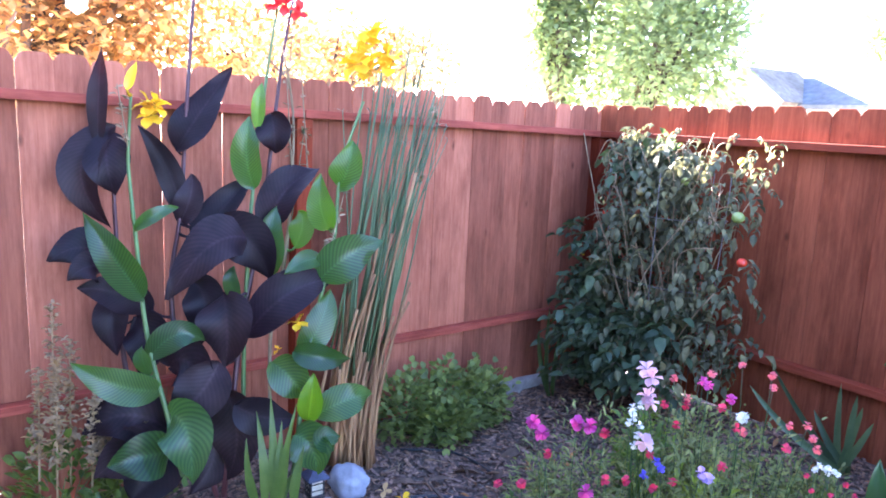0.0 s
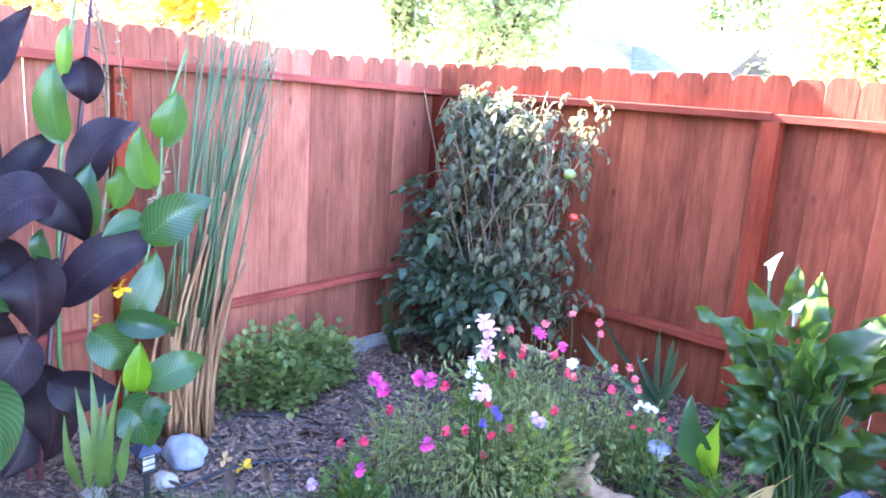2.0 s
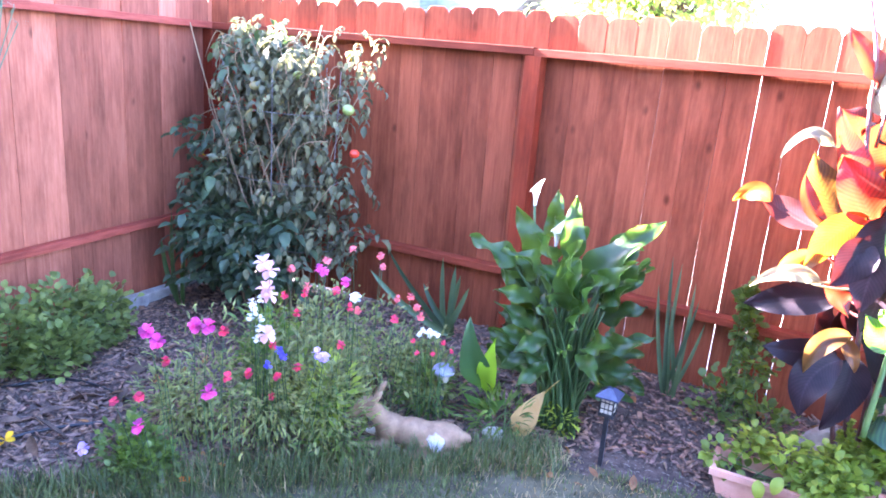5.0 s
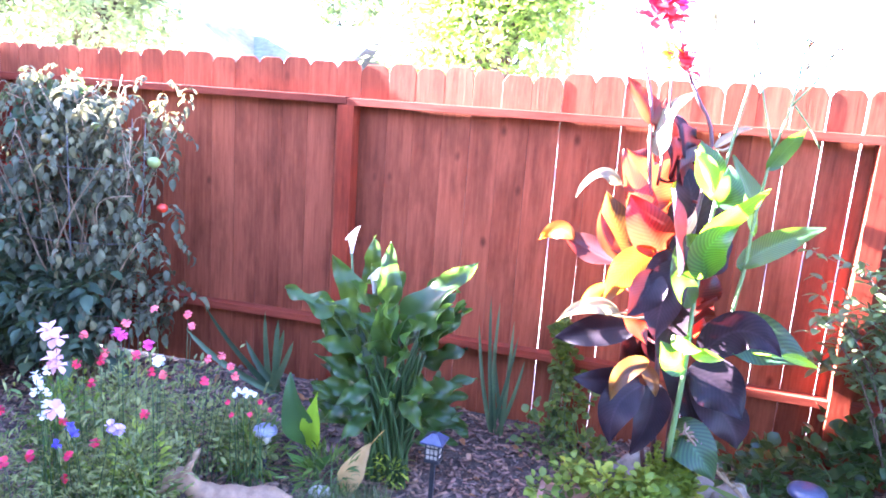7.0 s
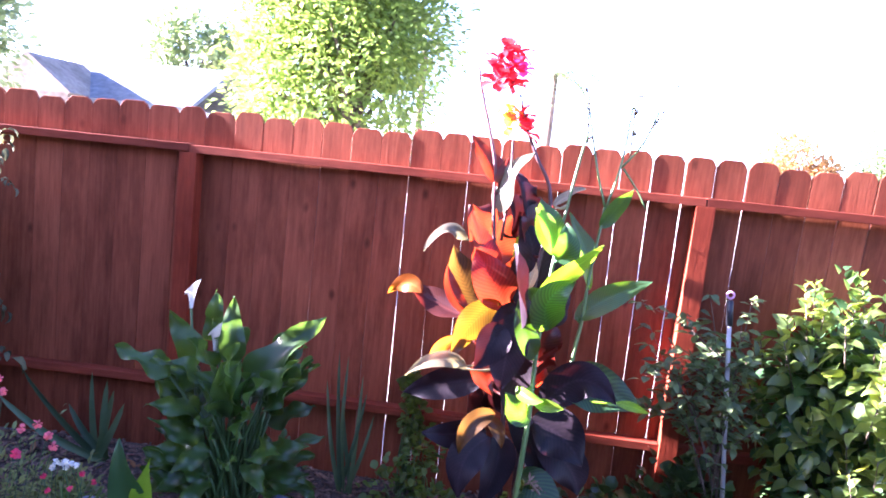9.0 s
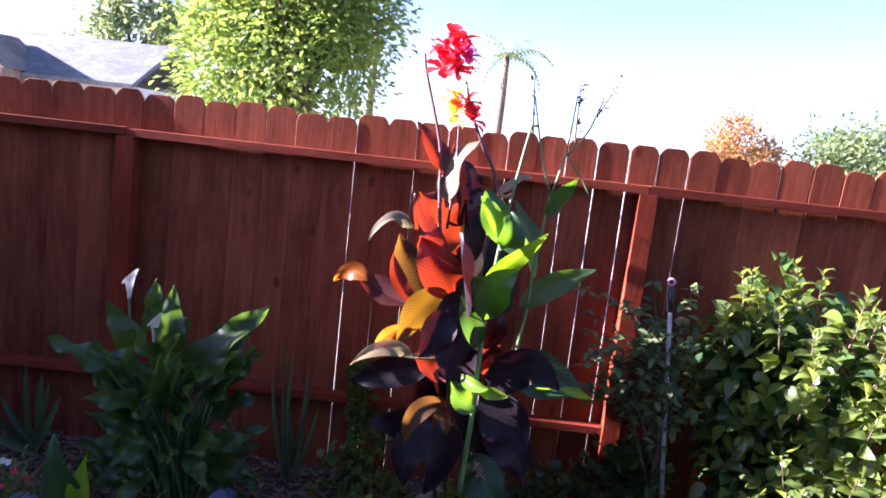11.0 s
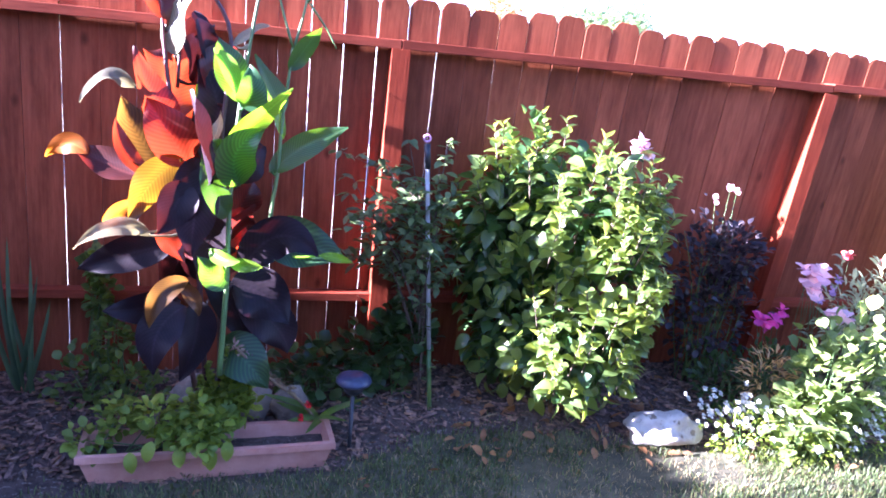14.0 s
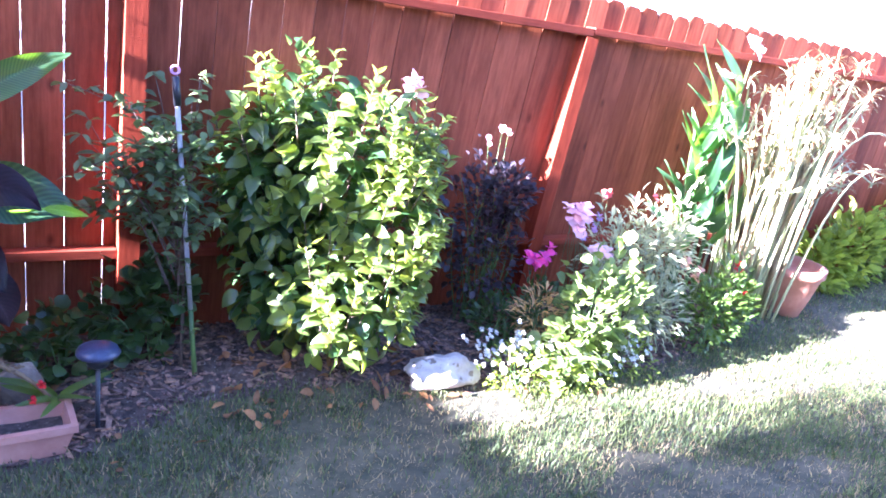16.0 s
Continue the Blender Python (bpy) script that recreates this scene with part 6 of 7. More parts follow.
# ---- terracotta planter with salad greens ----
def build_planter():
    random.seed(51)
    z0 = -0.125
    t = thing("planter", "long terracotta-pink plastic planter box, half planted with salad greens", "planter", (4.14, -0.70, z0))
    m = Matrix.Translation((4.145, -0.70, z0)) @ Matrix.Rotation(radians(2.2), 4, "Z")
    pink = rough_mat("faded_terracotta_plastic", (0.52, 0.24, 0.175), (0.66, 0.36, 0.28), 9, 0.6, 0.12, 0.003)
    L, Wd, H = 0.49, 0.105, 0.145
    sh = Shape()
    rings = [(L - 0.05, Wd - 0.03, 0.0), (L - 0.012, Wd - 0.014, H - 0.03), (L, Wd, H - 0.028), (L, Wd, H), (L - 0.022, Wd - 0.022, H), (L - 0.028, Wd - 0.028, H - 0.03), (L - 0.06, Wd - 0.045, 0.02)]
    verts, faces = [], []
    for a, b, z in rings:
        for sx, sy in ((-1, -1), (-0.33, -1), (0.33, -1), (1, -1), (1, 1), (0.33, 1), (-0.33, 1), (-1, 1)):
            bow = 0.006 * (abs(sx) < 0.5)
            verts.append(tuple(m @ Vector((sx * a, sy * (b + bow), z))))
    for k in range(len(rings) - 1):
        for i in range(8):
            j = (i + 1) % 8
            faces.append((k * 8 + i, k * 8 + j, (k + 1) * 8 + j, (k + 1) * 8 + i))
    faces.append(tuple(range(8))[::-1])
    sh.add(verts, faces)
    part("box", sh, pink, t, smooth=False)
    s = Shape()
    n = 14
    vs = [tuple(m @ Vector(((-1 + 2 * i / n) * (L - 0.032), (-1 + 2 * j / 4) * (Wd - 0.032), H - 0.055 + 0.008 * noise.noise(Vector((i * 0.9, j * 0.9, 0)))))) for j in range(5) for i in range(n + 1)]
    s.add(vs, [(j * (n + 1) + i, j * (n + 1) + i + 1, (j + 1) * (n + 1) + i + 1, (j + 1) * (n + 1) + i) for j in range(4) for i in range(n)])
    part("soil", s, SOIL, t)
    SALAD = leaf_mat("salad_leaf", (0.100, 0.175, 0.028), (0.210, 0.290, 0.055), (0.32, 0.44, 0.05), 0.42, 0.45, 14)
    greens = thing("salad_greens", "yellow-green salad and basil leaves growing over the planter rim", "salad plant", (3.9, -0.70, 0.0))
    lo, hi, st = Shape(), Shape(), Shape()
    for k in range(9):
        c = m @ Vector((rnd(-0.10, 0.13), rnd(-0.06, 0.06), H + rnd(0.06, 0.25)))
        leaf_cloud(hi if k % 2 else lo, c, (0.06, 0.06, 0.06), 34, 0.045, 0.03, 0.8, 0.35, 0.1, 4, 1.0, 0.3, k * 1.7, 0.4)
    for k in range(16):
        c = m @ Vector((rnd(-0.47, 0.10), rnd(-0.08, 0.07), H + rnd(-0.02, 0.12)))
        leaf_cloud(hi if k % 5 < 3 else lo, c, (0.085, 0.075, 0.07), 46, 0.05, 0.036, 0.9, 0.35, 0.1, 4, 1.0, 0.2, k * 1.3, 0.4)
        tube(st, curve_pts(m @ Vector((rnd(-0.44, 0.08), rnd(-0.05, 0.05), H - 0.06)), c, 0, 4), 0.004, 0.002, 5)
    tagged(part("stem_growth", st, STEM, greens), kind="stuff")
    part("foliage", lo, SALAD, greens)
    part("foliage", hi, GREEN_LIME, greens, "yellow-green young leaves")
    for x, y, dz in ((-0.30, -0.13, -0.02), (-0.22, -0.125, 0.02), (0.0, -0.13, -0.03), (0.06, -0.12, 0.0), (-0.12, -0.13, -0.01)):
        a = m @ Vector((x, y + 0.03, H + 0.03 + dz))
        part("leaf", blade(a, a + Vector((rnd(-0.03, 0.03), -0.03, -0.075)), 0.05, (0, -1, 0.5), 0.15, 0.04), GREEN_LIME, greens)
    for dx, top in ((0.05, 0.40), (-0.04, 0.34), (0.09, 0.34), (0.02, 0.47), (0.07, 0.45), (0.11, 0.40), (-0.01, 0.40)):
        a = m @ Vector((0.02 + dx, 0.02, H + 0.02))
        sp = Shape()
        tip = a + Vector((rnd(-0.03, 0.03), 0, top - 0.1))
        tube(sp, curve_pts(a, tip, 0, 5), 0.004, 0.002, 5)
        for _ in range(130):
            k = rnd(0.25, 1)
            bent_leaf(sp, a.lerp(tip, k), (rnd(-1, 1), rnd(-1, 1), rnd(0, 1)), 0.05 * rnd(0.5, 1.3) * (1.3 - k), 0.022, 0.5, 0.4, 0.9, 0.8, 3)
        part("seed_spike", sp, GREEN_LIME, greens)


build_planter()


# ---- mixed flower patch ----
PATCH_GREEN = leaf_mat("flower_patch_leaf", (0.110, 0.140, 0.044), (0.250, 0.270, 0.095), (0.26, 0.32, 0.07), 0.35, 0.6, 18)
CRIMSON = petal_mat("crimson_petal", (0.55, 0.02, 0.08), (0.72, 0.07, 0.14), (0.8, 0.06, 0.12))
SALMON = petal_mat("salmon_red_petal", (0.68, 0.10, 0.12), (0.80, 0.20, 0.22), (0.85, 0.2, 0.2))
PEACH = petal_mat("peach_petal", (0.80, 0.42, 0.34), (0.88, 0.60, 0.50), (0.85, 0.5, 0.4))
SILVER = leaf_mat("silver_leaf", (0.32, 0.35, 0.18), (0.56, 0.60, 0.36), (0.45, 0.46, 0.3), 0.4, 0.7, 14)
PLUM_LEAF = leaf_mat("plum_dark_leaf", (0.022, 0.018, 0.026), (0.060, 0.050, 0.060), (0.08, 0.04, 0.05), 0.25, 0.35, 14)
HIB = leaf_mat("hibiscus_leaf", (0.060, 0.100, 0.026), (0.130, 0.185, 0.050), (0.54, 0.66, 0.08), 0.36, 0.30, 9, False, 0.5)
# darker copy of the hibiscus leaf, painting shade inside the bush
HIB_SHADED = leaf_mat("hibiscus_shaded_leaf", (0.022, 0.060, 0.024), (0.054, 0.112, 0.040), (0.20, 0.36, 0.05), 0.33, 0.28, 9)


def stem_bloom(plant, at, size, mat, petals):
    """One bloom on its own thin stem rising from the plant's foot."""
    at = Vector(at)
    foot = plant.location.lerp(Vector((at.x, at.y, plant.location.z)), 0.8)
    st = Shape()
    tube(st, curve_pts(foot, at, 0, 5, (rnd(-0.03, 0.03), rnd(-0.03, 0.03), 0)), 0.0020, 0.0013, 5)
    part("stem", st, STEM_CALLA, plant)
    sh = Shape()
    bloom(sh, at, size, petals, 0.25, 0.5, 1.0, (rnd(-0.2, 0.8), rnd(-1.0, -0.4), rnd(0.2, 0.8)))
    head = part("flower", sh, mat, plant)
    if size > 0.021 and mat in (HOTPINK, CRIMSON):
        eye = Shape()
        lump(eye, at + Vector((0.003, -0.006, 0.006)), (size * 0.2,) * 3, 0.2, 3, 1, 2)
        part("flower_centre", eye, YELLOW, head)


def feathery(name, label, category, at, lobes, mat, count, leaf=0.06, width=0.006, twigs=16):
    t = ground_plant(name, label, category, at)
    sh, tw = Shape(), Shape()
    for c, r in lobes:
        leaf_cloud(sh, c, r, count, leaf, width, 1.0, 0.1, 0.05, 3, 0.9, 0.15, c[0] * 5, 0.35, lambda q: q.z > ground_z(q.x, q.y))
        branch_cloud(tw, (c[0], c[1], ground_z(c[0], c[1]) - 0.01), c, r, twigs // 2, 0.0022)
    tagged(part("stem_growth", tw, STEM, t), kind="stuff")
    part("foliage", sh, mat, t)
    return t


random.seed(61)
cosmos = feathery("cosmos_plant", "feathery cosmos with magenta and crimson blooms", "flowers", (1.85, -1.85), [((1.72, -1.72, 0.15), (0.28, 0.28, 0.30)), ((1.98, -1.66, 0.14), (0.26, 0.24, 0.28)), ((1.55, -1.8, 0.02), (0.22, 0.2, 0.2)), ((2.18, -1.52, 0.1), (0.24, 0.2, 0.26)), ((1.9, -1.4, 0.15), (0.3, 0.2, 0.25))], PATCH_GREEN, 950, 0.045, 0.009)
hollyhock = feathery("stock_plant", "upright plant with pale pink blooms and a white flower spike", "flowers", (1.82, -1.5), [((1.8, -1.5, 0.2), (0.14, 0.14, 0.3))], GREEN, 500, 0.06, 0.018)
salvia = feathery("salvia_plant", "airy salvia with many small red blooms", "flowers", (1.95, -1.15), [((1.92, -1.2, 0.22), (0.28, 0.22, 0.32)), ((2.15, -1.1, 0.18), (0.22, 0.2, 0.3)), ((1.75, -1.05, 0.15), (0.2, 0.16, 0.25)), ((2.05, -1.4, 0.12), (0.2, 0.16, 0.25))], PATCH_GREEN, 620, 0.04, 0.014)
candytuft = feathery("candytuft_plant", "low plant with small white and crimson blooms", "flowers", (2.35, -0.85), [((2.3, -0.9, 0.05), (0.2, 0.18, 0.16)), ((2.15, -0.75, 0.05), (0.2, 0.16, 0.16))], PATCH_GREEN, 800, 0.04, 0.014)
leafy("lime_plant", "yellow-green leafy plant in the flower patch", "plant", (2.15, -1.45), [((2.12, -1.47, 0.12), (0.13, 0.12, 0.16)), ((1.28, -0.9, 0.05), (0.14, 0.12, 0.16))], GREEN_LIME, 0.05, 0.022, 160)
leafy("geranium_plant", "low mound of small green leaves at the lawn edge", "plant", (1.62, -2.05), [((1.62, -2.07, -0.03), (0.16, 0.14, 0.11)), ((1.72, -2.1, -0.05), (0.12, 0.12, 0.09))], GREEN, 0.03, 0.024, 420, 1.0)
leafy("weed_tuft", "rank green weeds beside the deer statue", "plant", (2.2, -1.55), [((2.2, -1.5, -0.02), (0.16, 0.12, 0.14)), ((2.35, -0.95, 0.0), (0.14, 0.12, 0.16)), ((2.72, -0.9, -0.03), (0.16, 0.1, 0.12))], GREEN, 0.08, 0.012, 260)
for k in range(5):
    x, y = 1.35 + 0.14 * k, -0.75 - 0.12 * (k % 3)
    feathery("straw_tuft", "small dry straw-coloured seedling clump on the mulch", "plant", (x, y), [((x, y, 0.0), (0.08, 0.08, 0.12))], STRAW if k % 2 else GREEN_LIME, 130, 0.05, 0.008, 6)
for at in ((1.78, -2.11, 0.54), (1.81, -2.09, 0.50), (1.87, -1.96, 0.54), (1.93, -1.95, 0.55), (2.01, -2.03, 0.33), (1.80, -2.18, 0.18),):
    stem_bloom(cosmos, at, 0.032, HOTPINK, 8)
for at in ((1.99, -1.93, 0.54), (1.80, -2.17, 0.30), (1.68, -2.19, 0.25), (2.06, -1.98, 0.39), (2.10, -1.91, 0.39), (1.83, -2.07, 0.42),):
    stem_bloom(cosmos, at, 0.022, CRIMSON, 8)
for at in ((1.73, -2.36, 0.15), (2.35, -1.81, 0.51), (2.36, -1.79, 0.49),):
    stem_bloom(cosmos, at, 0.025, LILAC, 7)
for at in ((1.92, -1.64, 0.73), (1.96, -1.65, 0.71), (1.95, -1.66, 0.63), (1.97, -1.66, 0.61), (2.00, -1.71, 0.46),):
    stem_bloom(hollyhock, at, 0.042, PALEPINK, 6)
for at in ((1.94, -1.73, 0.59), (1.92, -1.69, 0.53), (1.97, -1.71, 0.52), (1.97, -1.72, 0.48), (1.91, -1.69, 0.55), (1.94, -1.68, 0.59), (1.93, -1.73, 0.52), (1.96, -1.72, 0.43),):
    stem_bloom(hollyhock, at, 0.02, WHITE, 5)
for at in ((1.97, -1.53, 0.69), (1.94, -1.39, 0.57), (2.04, -1.38, 0.71), (2.16, -1.36, 0.78), (2.19, -1.19, 0.72), (2.17, -1.14, 0.65), (2.39, -1.24, 0.59), (2.29, -1.19, 0.54), (2.20, -1.36, 0.51), (2.36, -1.13, 0.50), (2.38, -1.13, 0.46),):
    stem_bloom(salvia, at, 0.020, SALMON, 6)
for at in ((2.26, -1.50, 0.58), (2.35, -1.30, 0.49), (2.02, -1.55, 0.51), (1.96, -1.56, 0.58), (2.01, -1.49, 0.58), (2.00, -1.67, 0.40), (2.19, -1.46, 0.38), (2.04, -1.56, 0.27), (2.09, -1.74, 0.31), (1.98, -1.65, 0.15), (2.18, -1.49, 0.63),):
    stem_bloom(salvia, at, 0.021, CRIMSON, 6)
for at in ((2.03, -1.42, 0.68), (2.07, -1.44, 0.68), (2.12, -1.35, 0.62),):
    stem_bloom(salvia, at, 0.026, HOTPINK, 6)
for at in ((2.22, -1.41, 0.59),):
    stem_bloom(salvia, at, 0.028, WHITE, 7)
for at in ((2.06, -1.70, 0.40), (2.11, -1.73, 0.40), (2.05, -1.75, 0.35),):
    stem_bloom(salvia, at, 0.02, BLUE, 5)
for at in ((2.41, -1.15, 0.41), (2.42, -1.13, 0.40), (2.44, -1.14, 0.41), (2.46, -1.13, 0.40), (2.43, -1.12, 0.38), (2.39, -1.14, 0.38), (2.46, -1.10, 0.38),):
    stem_bloom(candytuft, at, 0.014, WHITE, 6)
for at in ((2.38, -1.18, 0.36), (2.44, -1.24, 0.34), (2.47, -1.15, 0.31), (2.53, -1.17, 0.39), (2.53, -1.09, 0.32),):
    stem_bloom(candytuft, at, 0.013, CRIMSON, 6)

IRIS = leaf_mat("iris_leaf", (0.055, 0.110, 0.060), (0.110, 0.180, 0.095), (0.16, 0.28, 0.08), 0.3, 0.45, 8, False)
DRY_TAN = leaf_mat("dry_tan_leaf", (0.50, 0.31, 0.12), (0.70, 0.49, 0.23), (0.6, 0.36, 0.12), 0.35, 0.7, 12)
SAGE = leaf_mat("sage_green_leaf", (0.085, 0.125, 0.050), (0.170, 0.215, 0.095), (0.20, 0.32, 0.10), 0.35, 0.5, 16)
POLE_WHITE = rough_mat("white_stake_plastic", (0.50, 0.50, 0.50), (0.66, 0.66, 0.66), 12, 0.5, 0.1, 0.001)
RING_PINK = rough_mat("pink_plastic", (0.62, 0.28, 0.46), (0.72, 0.38, 0.56), 12, 0.4, 0.05, 0.001)


# ---- single bold-leaved plants ----
def sword_plant(name, label, category, at, tips, width, mat):
    t = ground_plant(name, label, category, at)
    for tip in tips:
        foot = Vector((at[0] + rnd(-0.04, 0.04), at[1] + rnd(-0.03, 0.03), ground_z(*at) - 0.01))
        part("leaf", blade(foot, tip, width, (0.1, -1, 0.2), 0.05, 0.0, 0.5, 0.35, 9, 0.35), mat, t)
    return t


random.seed(71)
sword_plant("iris", "grey-green iris fan leaning in front of the fence", "iris", (2.08, -0.27), ((1.72, -0.42, 0.50), (1.62, -0.45, 0.36), (2.02, -0.3, 0.48), (2.14, -0.3, 0.40), (2.2, -0.3, 0.34), (1.9, -0.3, 0.30), (2.12, -0.33, 0.46)), 0.04, IRIS)
sword_plant("iris", "upright narrow iris leaves in front of the fence", "iris", (3.34, -0.22), ((3.26, -0.24, 0.74), (3.31, -0.25, 0.72), (3.22, -0.28, 0.60), (3.42, -0.26, 0.56), (3.38, -0.2, 0.62), (3.46, -0.24, 0.44), (3.28, -0.2, 0.5)), 0.022, IRIS)
sword_plant("iris", "dark upright leaves behind the tomato vine", "iris", (0.38, -0.75), ((0.32, -0.75, 0.52), (0.38, -0.8, 0.44), (0.42, -0.7, 0.5), (0.3, -0.82, 0.36)), 0.04, GREEN_DARK)

young = ground_plant("canna_plant", "young canna with two broad upright leaves", "canna", (2.64, -0.84))
stalk(young, [(2.64, -0.84, -0.12), (2.63, -0.85, 0.05), (2.62, -0.86, 0.12)], 0.014, 0.010, STEM)
span(young, (2.62, -0.86, 0.06), (2.52, -0.88, 0.38), 0.17, CANNA_GREEN, BACK)
span(young, (2.63, -0.86, 0.05), (2.66, -0.90, 0.33), 0.13, CANNA_LIME, BACK)
span(young, (2.63, -0.85, -0.02), (2.74, -0.92, 0.08), 0.06, CANNA_GREEN, BACK)
span(young, (2.63, -0.85, -0.04), (2.54, -0.93, 0.05), 0.06, CANNA_GREEN, BACK)

dry = blade((2.80, -0.90, -0.10), (2.91, -0.86, 0.15), 0.115, (0.2, -1, 0.3), 0.12, 0.06)
tube(dry, [(2.905, -0.86, 0.13), (2.93, -0.85, 0.17), (2.97, -0.85, 0.22)], 0.003, 0.0015, 5)
tagged(new("dry_leaf", dry.mesh("dry_leaf", DRY_TAN)), "large curled tan dry leaf standing on the mulch", "leaf")
for k, (x, y) in enumerate(((1.10, -2.29), (0.99, -2.33))):
    p = thing("fallen_bloom", "fallen yellow canna bloom lying on the mulch", "flower", (x, y, -0.11), "fallen blooms")
    sh = Shape()
    bloom(sh, (x, y, -0.08), 0.05, 4, 0.5, 0.7, 0.55, (0.2, -0.3, 1))
    part("corolla", sh, YELLOW if k == 0 else DRY_TAN, p)
for x, y in ((1.38, -2.55), (1.16, -2.79), (1.9, -2.05)):
    sh = Shape()
    bloom(sh, (x, y, -0.085), 0.03, 5, 0.6, 0.6, 0.8, (0, 0, 1))
    tagged(new("fallen_bloom", sh.mesh("fallen_bloom", ORANGE)), "small fallen orange-red bloom on the grass", "flower", "fallen blooms")

# small creeping plants along the back fence
vine = leafy("creeping_vine", "small-leaved green vine climbing towards the fence", "vine", (3.68, -0.28), [((3.62, -0.3, 0.08), (0.16, 0.12, 0.16)), ((3.8, -0.35, 0.05), (0.16, 0.12, 0.13)), ((3.70, -0.18, 0.25), (0.09, 0.06, 0.13)), ((3.64, -0.14, 0.42), (0.045, 0.04, 0.12)), ((3.62, -0.12, 0.56), (0.035, 0.03, 0.08))], GREEN, 0.042, 0.036, 130, 1.0)
leafy("nasturtium", "dark rounded nasturtium leaves at the foot of the fence", "plant", (4.72, -0.3), [((4.60, -0.30, 0.10), (0.22, 0.12, 0.16)), ((4.85, -0.28, 0.18), (0.20, 0.13, 0.20)), ((5.00, -0.30, 0.30), (0.13, 0.10, 0.14))], GREEN_DARK, 0.06, 0.06, 210, 1.05)
leafy("calla_undergrowth", "small green leaves under the calla lily", "plant", (2.55, -0.4), [((2.55, -0.35, 0.1), (0.14, 0.12, 0.2)), ((3.0, -0.3, 0.08), (0.14, 0.1, 0.18))], GREEN_DARK, 0.05, 0.03, 150)
seedling = feathery("seedling", "small upright seedling with pale flower tips", "plant", (2.93, -0.72), [((2.93, -0.72, 0.04), (0.04, 0.04, 0.14)), ((2.98, -0.76, -0.02), (0.08, 0.06, 0.08))], GREEN_LIME, 120, 0.04, 0.012, 5)

drooper = ground_plant("gladiolus_plant", "fallen gladiolus with a dry tan flower stalk", "gladiolus", (4.62, -0.5))
stalk(drooper, [(4.60, -0.54, -0.04), (4.50, -0.62, 0.13), (4.36, -0.68, 0.27), (4.22, -0.70, 0.42)], 0.008, 0.005, STEM_DRY)
seed_head(drooper, (4.48, -0.63, 0.16), (4.22, -0.70, 0.42), 60)
for tip in ((4.34, -0.6, 0.16), (4.44, -0.66, 0.06), (4.78, -0.62, 0.14), (4.40, -0.56, 0.10), (4.70, -0.68, 0.06), (4.52, -0.7, 0.02)):
    part("leaf", blade((4.60 + rnd(-0.03, 0.03), -0.52, -0.03), tip, 0.032, (0, -0.7, 1), 0.2, 0.0, 0.5, 0.4, 9, 0.3), GREEN, drooper)
for at in ((4.53, -0.62, 0.11), (4.50, -0.64, 0.06)):
    flower(drooper, at, 0.022, RED, 5)

# ---- young shrub tied to a stake ----
stake = thing("garden_stake", "white plastic garden stake with a black cap and pink ring", "stake", (5.12, -0.44, -0.05))
foot, top = Vector((5.125, -0.44, -0.06)), Vector((5.012, -0.36, 1.245))
for name, a, b, r, mat, label in (("lower_pole", 0.0, 0.26, 0.011, STEM, "green lower length"), ("pole", 0.26, 0.90, 0.010, POLE_WHITE, ""), ("cap", 0.90, 0.985, 0.0145, METAL_BLACK, "black cap")):
    sh = Shape()
    tube(sh, [foot.lerp(top, a), foot.lerp(top, (a + b) / 2), foot.lerp(top, b)], r, r, 12)
    part(name, sh, mat, stake, label)
ring = Shape()
tube(ring, [tuple(top + Vector((0.015 * math.cos(a), 0, 0.004 + 0.015 * math.sin(a)))) for a in np.linspace(0, 2 * math.pi, 13)], 0.005, 0.005, 8)
part("ring", ring, RING_PINK, stake, "pink ring")

rose = ground_plant("young_shrub", "sparse young shrub with thin twigs and small oval leaves", "shrub", (5.05, -0.38))
tw, lv = Shape(), Shape()
random.seed(77)
for k in range(34):
    f = Vector((5.06, -0.40, 0.02)).lerp(Vector((5.02, -0.37, 1.0)), rnd(0.2, 1.0))
    tip = Vector((rnd(4.64, 5.22), rnd(-0.5, -0.2), rnd(0.66, 1.24)))
    pts = curve_pts(f, tip, rnd(-0.02, 0.08), 6, (rnd(-0.03, 0.03), 0, 0))
    tube(tw, pts, 0.004, 0.0016, 5)
    for p in pts[2:]:
        for _ in range(4):
            bent_leaf(lv, p + Vector((rnd(-0.02, 0.02), rnd(-0.02, 0.02), rnd(-0.02, 0.02))), (rnd(-1, 1), rnd(-1, 0.5), rnd(-0.4, 0.6)), rnd(0.045, 0.08), rnd(0.022, 0.038), 0.5, 0.3, 0.9, 0.8, 4, rnd(-0.7, 0.7))
for k in range(30):
    p = Vector((5.08 + rnd(-0.04, 0.04), -0.42 + rnd(-0.03, 0.03), rnd(0.1, 0.8)))
    bent_leaf(lv, p, (rnd(-1, 1), rnd(-1, 0.5), rnd(-0.2, 0.6)), 0.05, 0.022, 0.5, 0.3, 0.9, 0.8, 4)
tube(tw, curve_pts((5.07, -0.40, -0.06), (5.02, -0.37, 1.05), 0, 6, (0.02, 0, 0)), 0.008, 0.005, 6)
part("branch_work", tw, TWIG, rose)
part("foliage", lv, SAGE, rose)


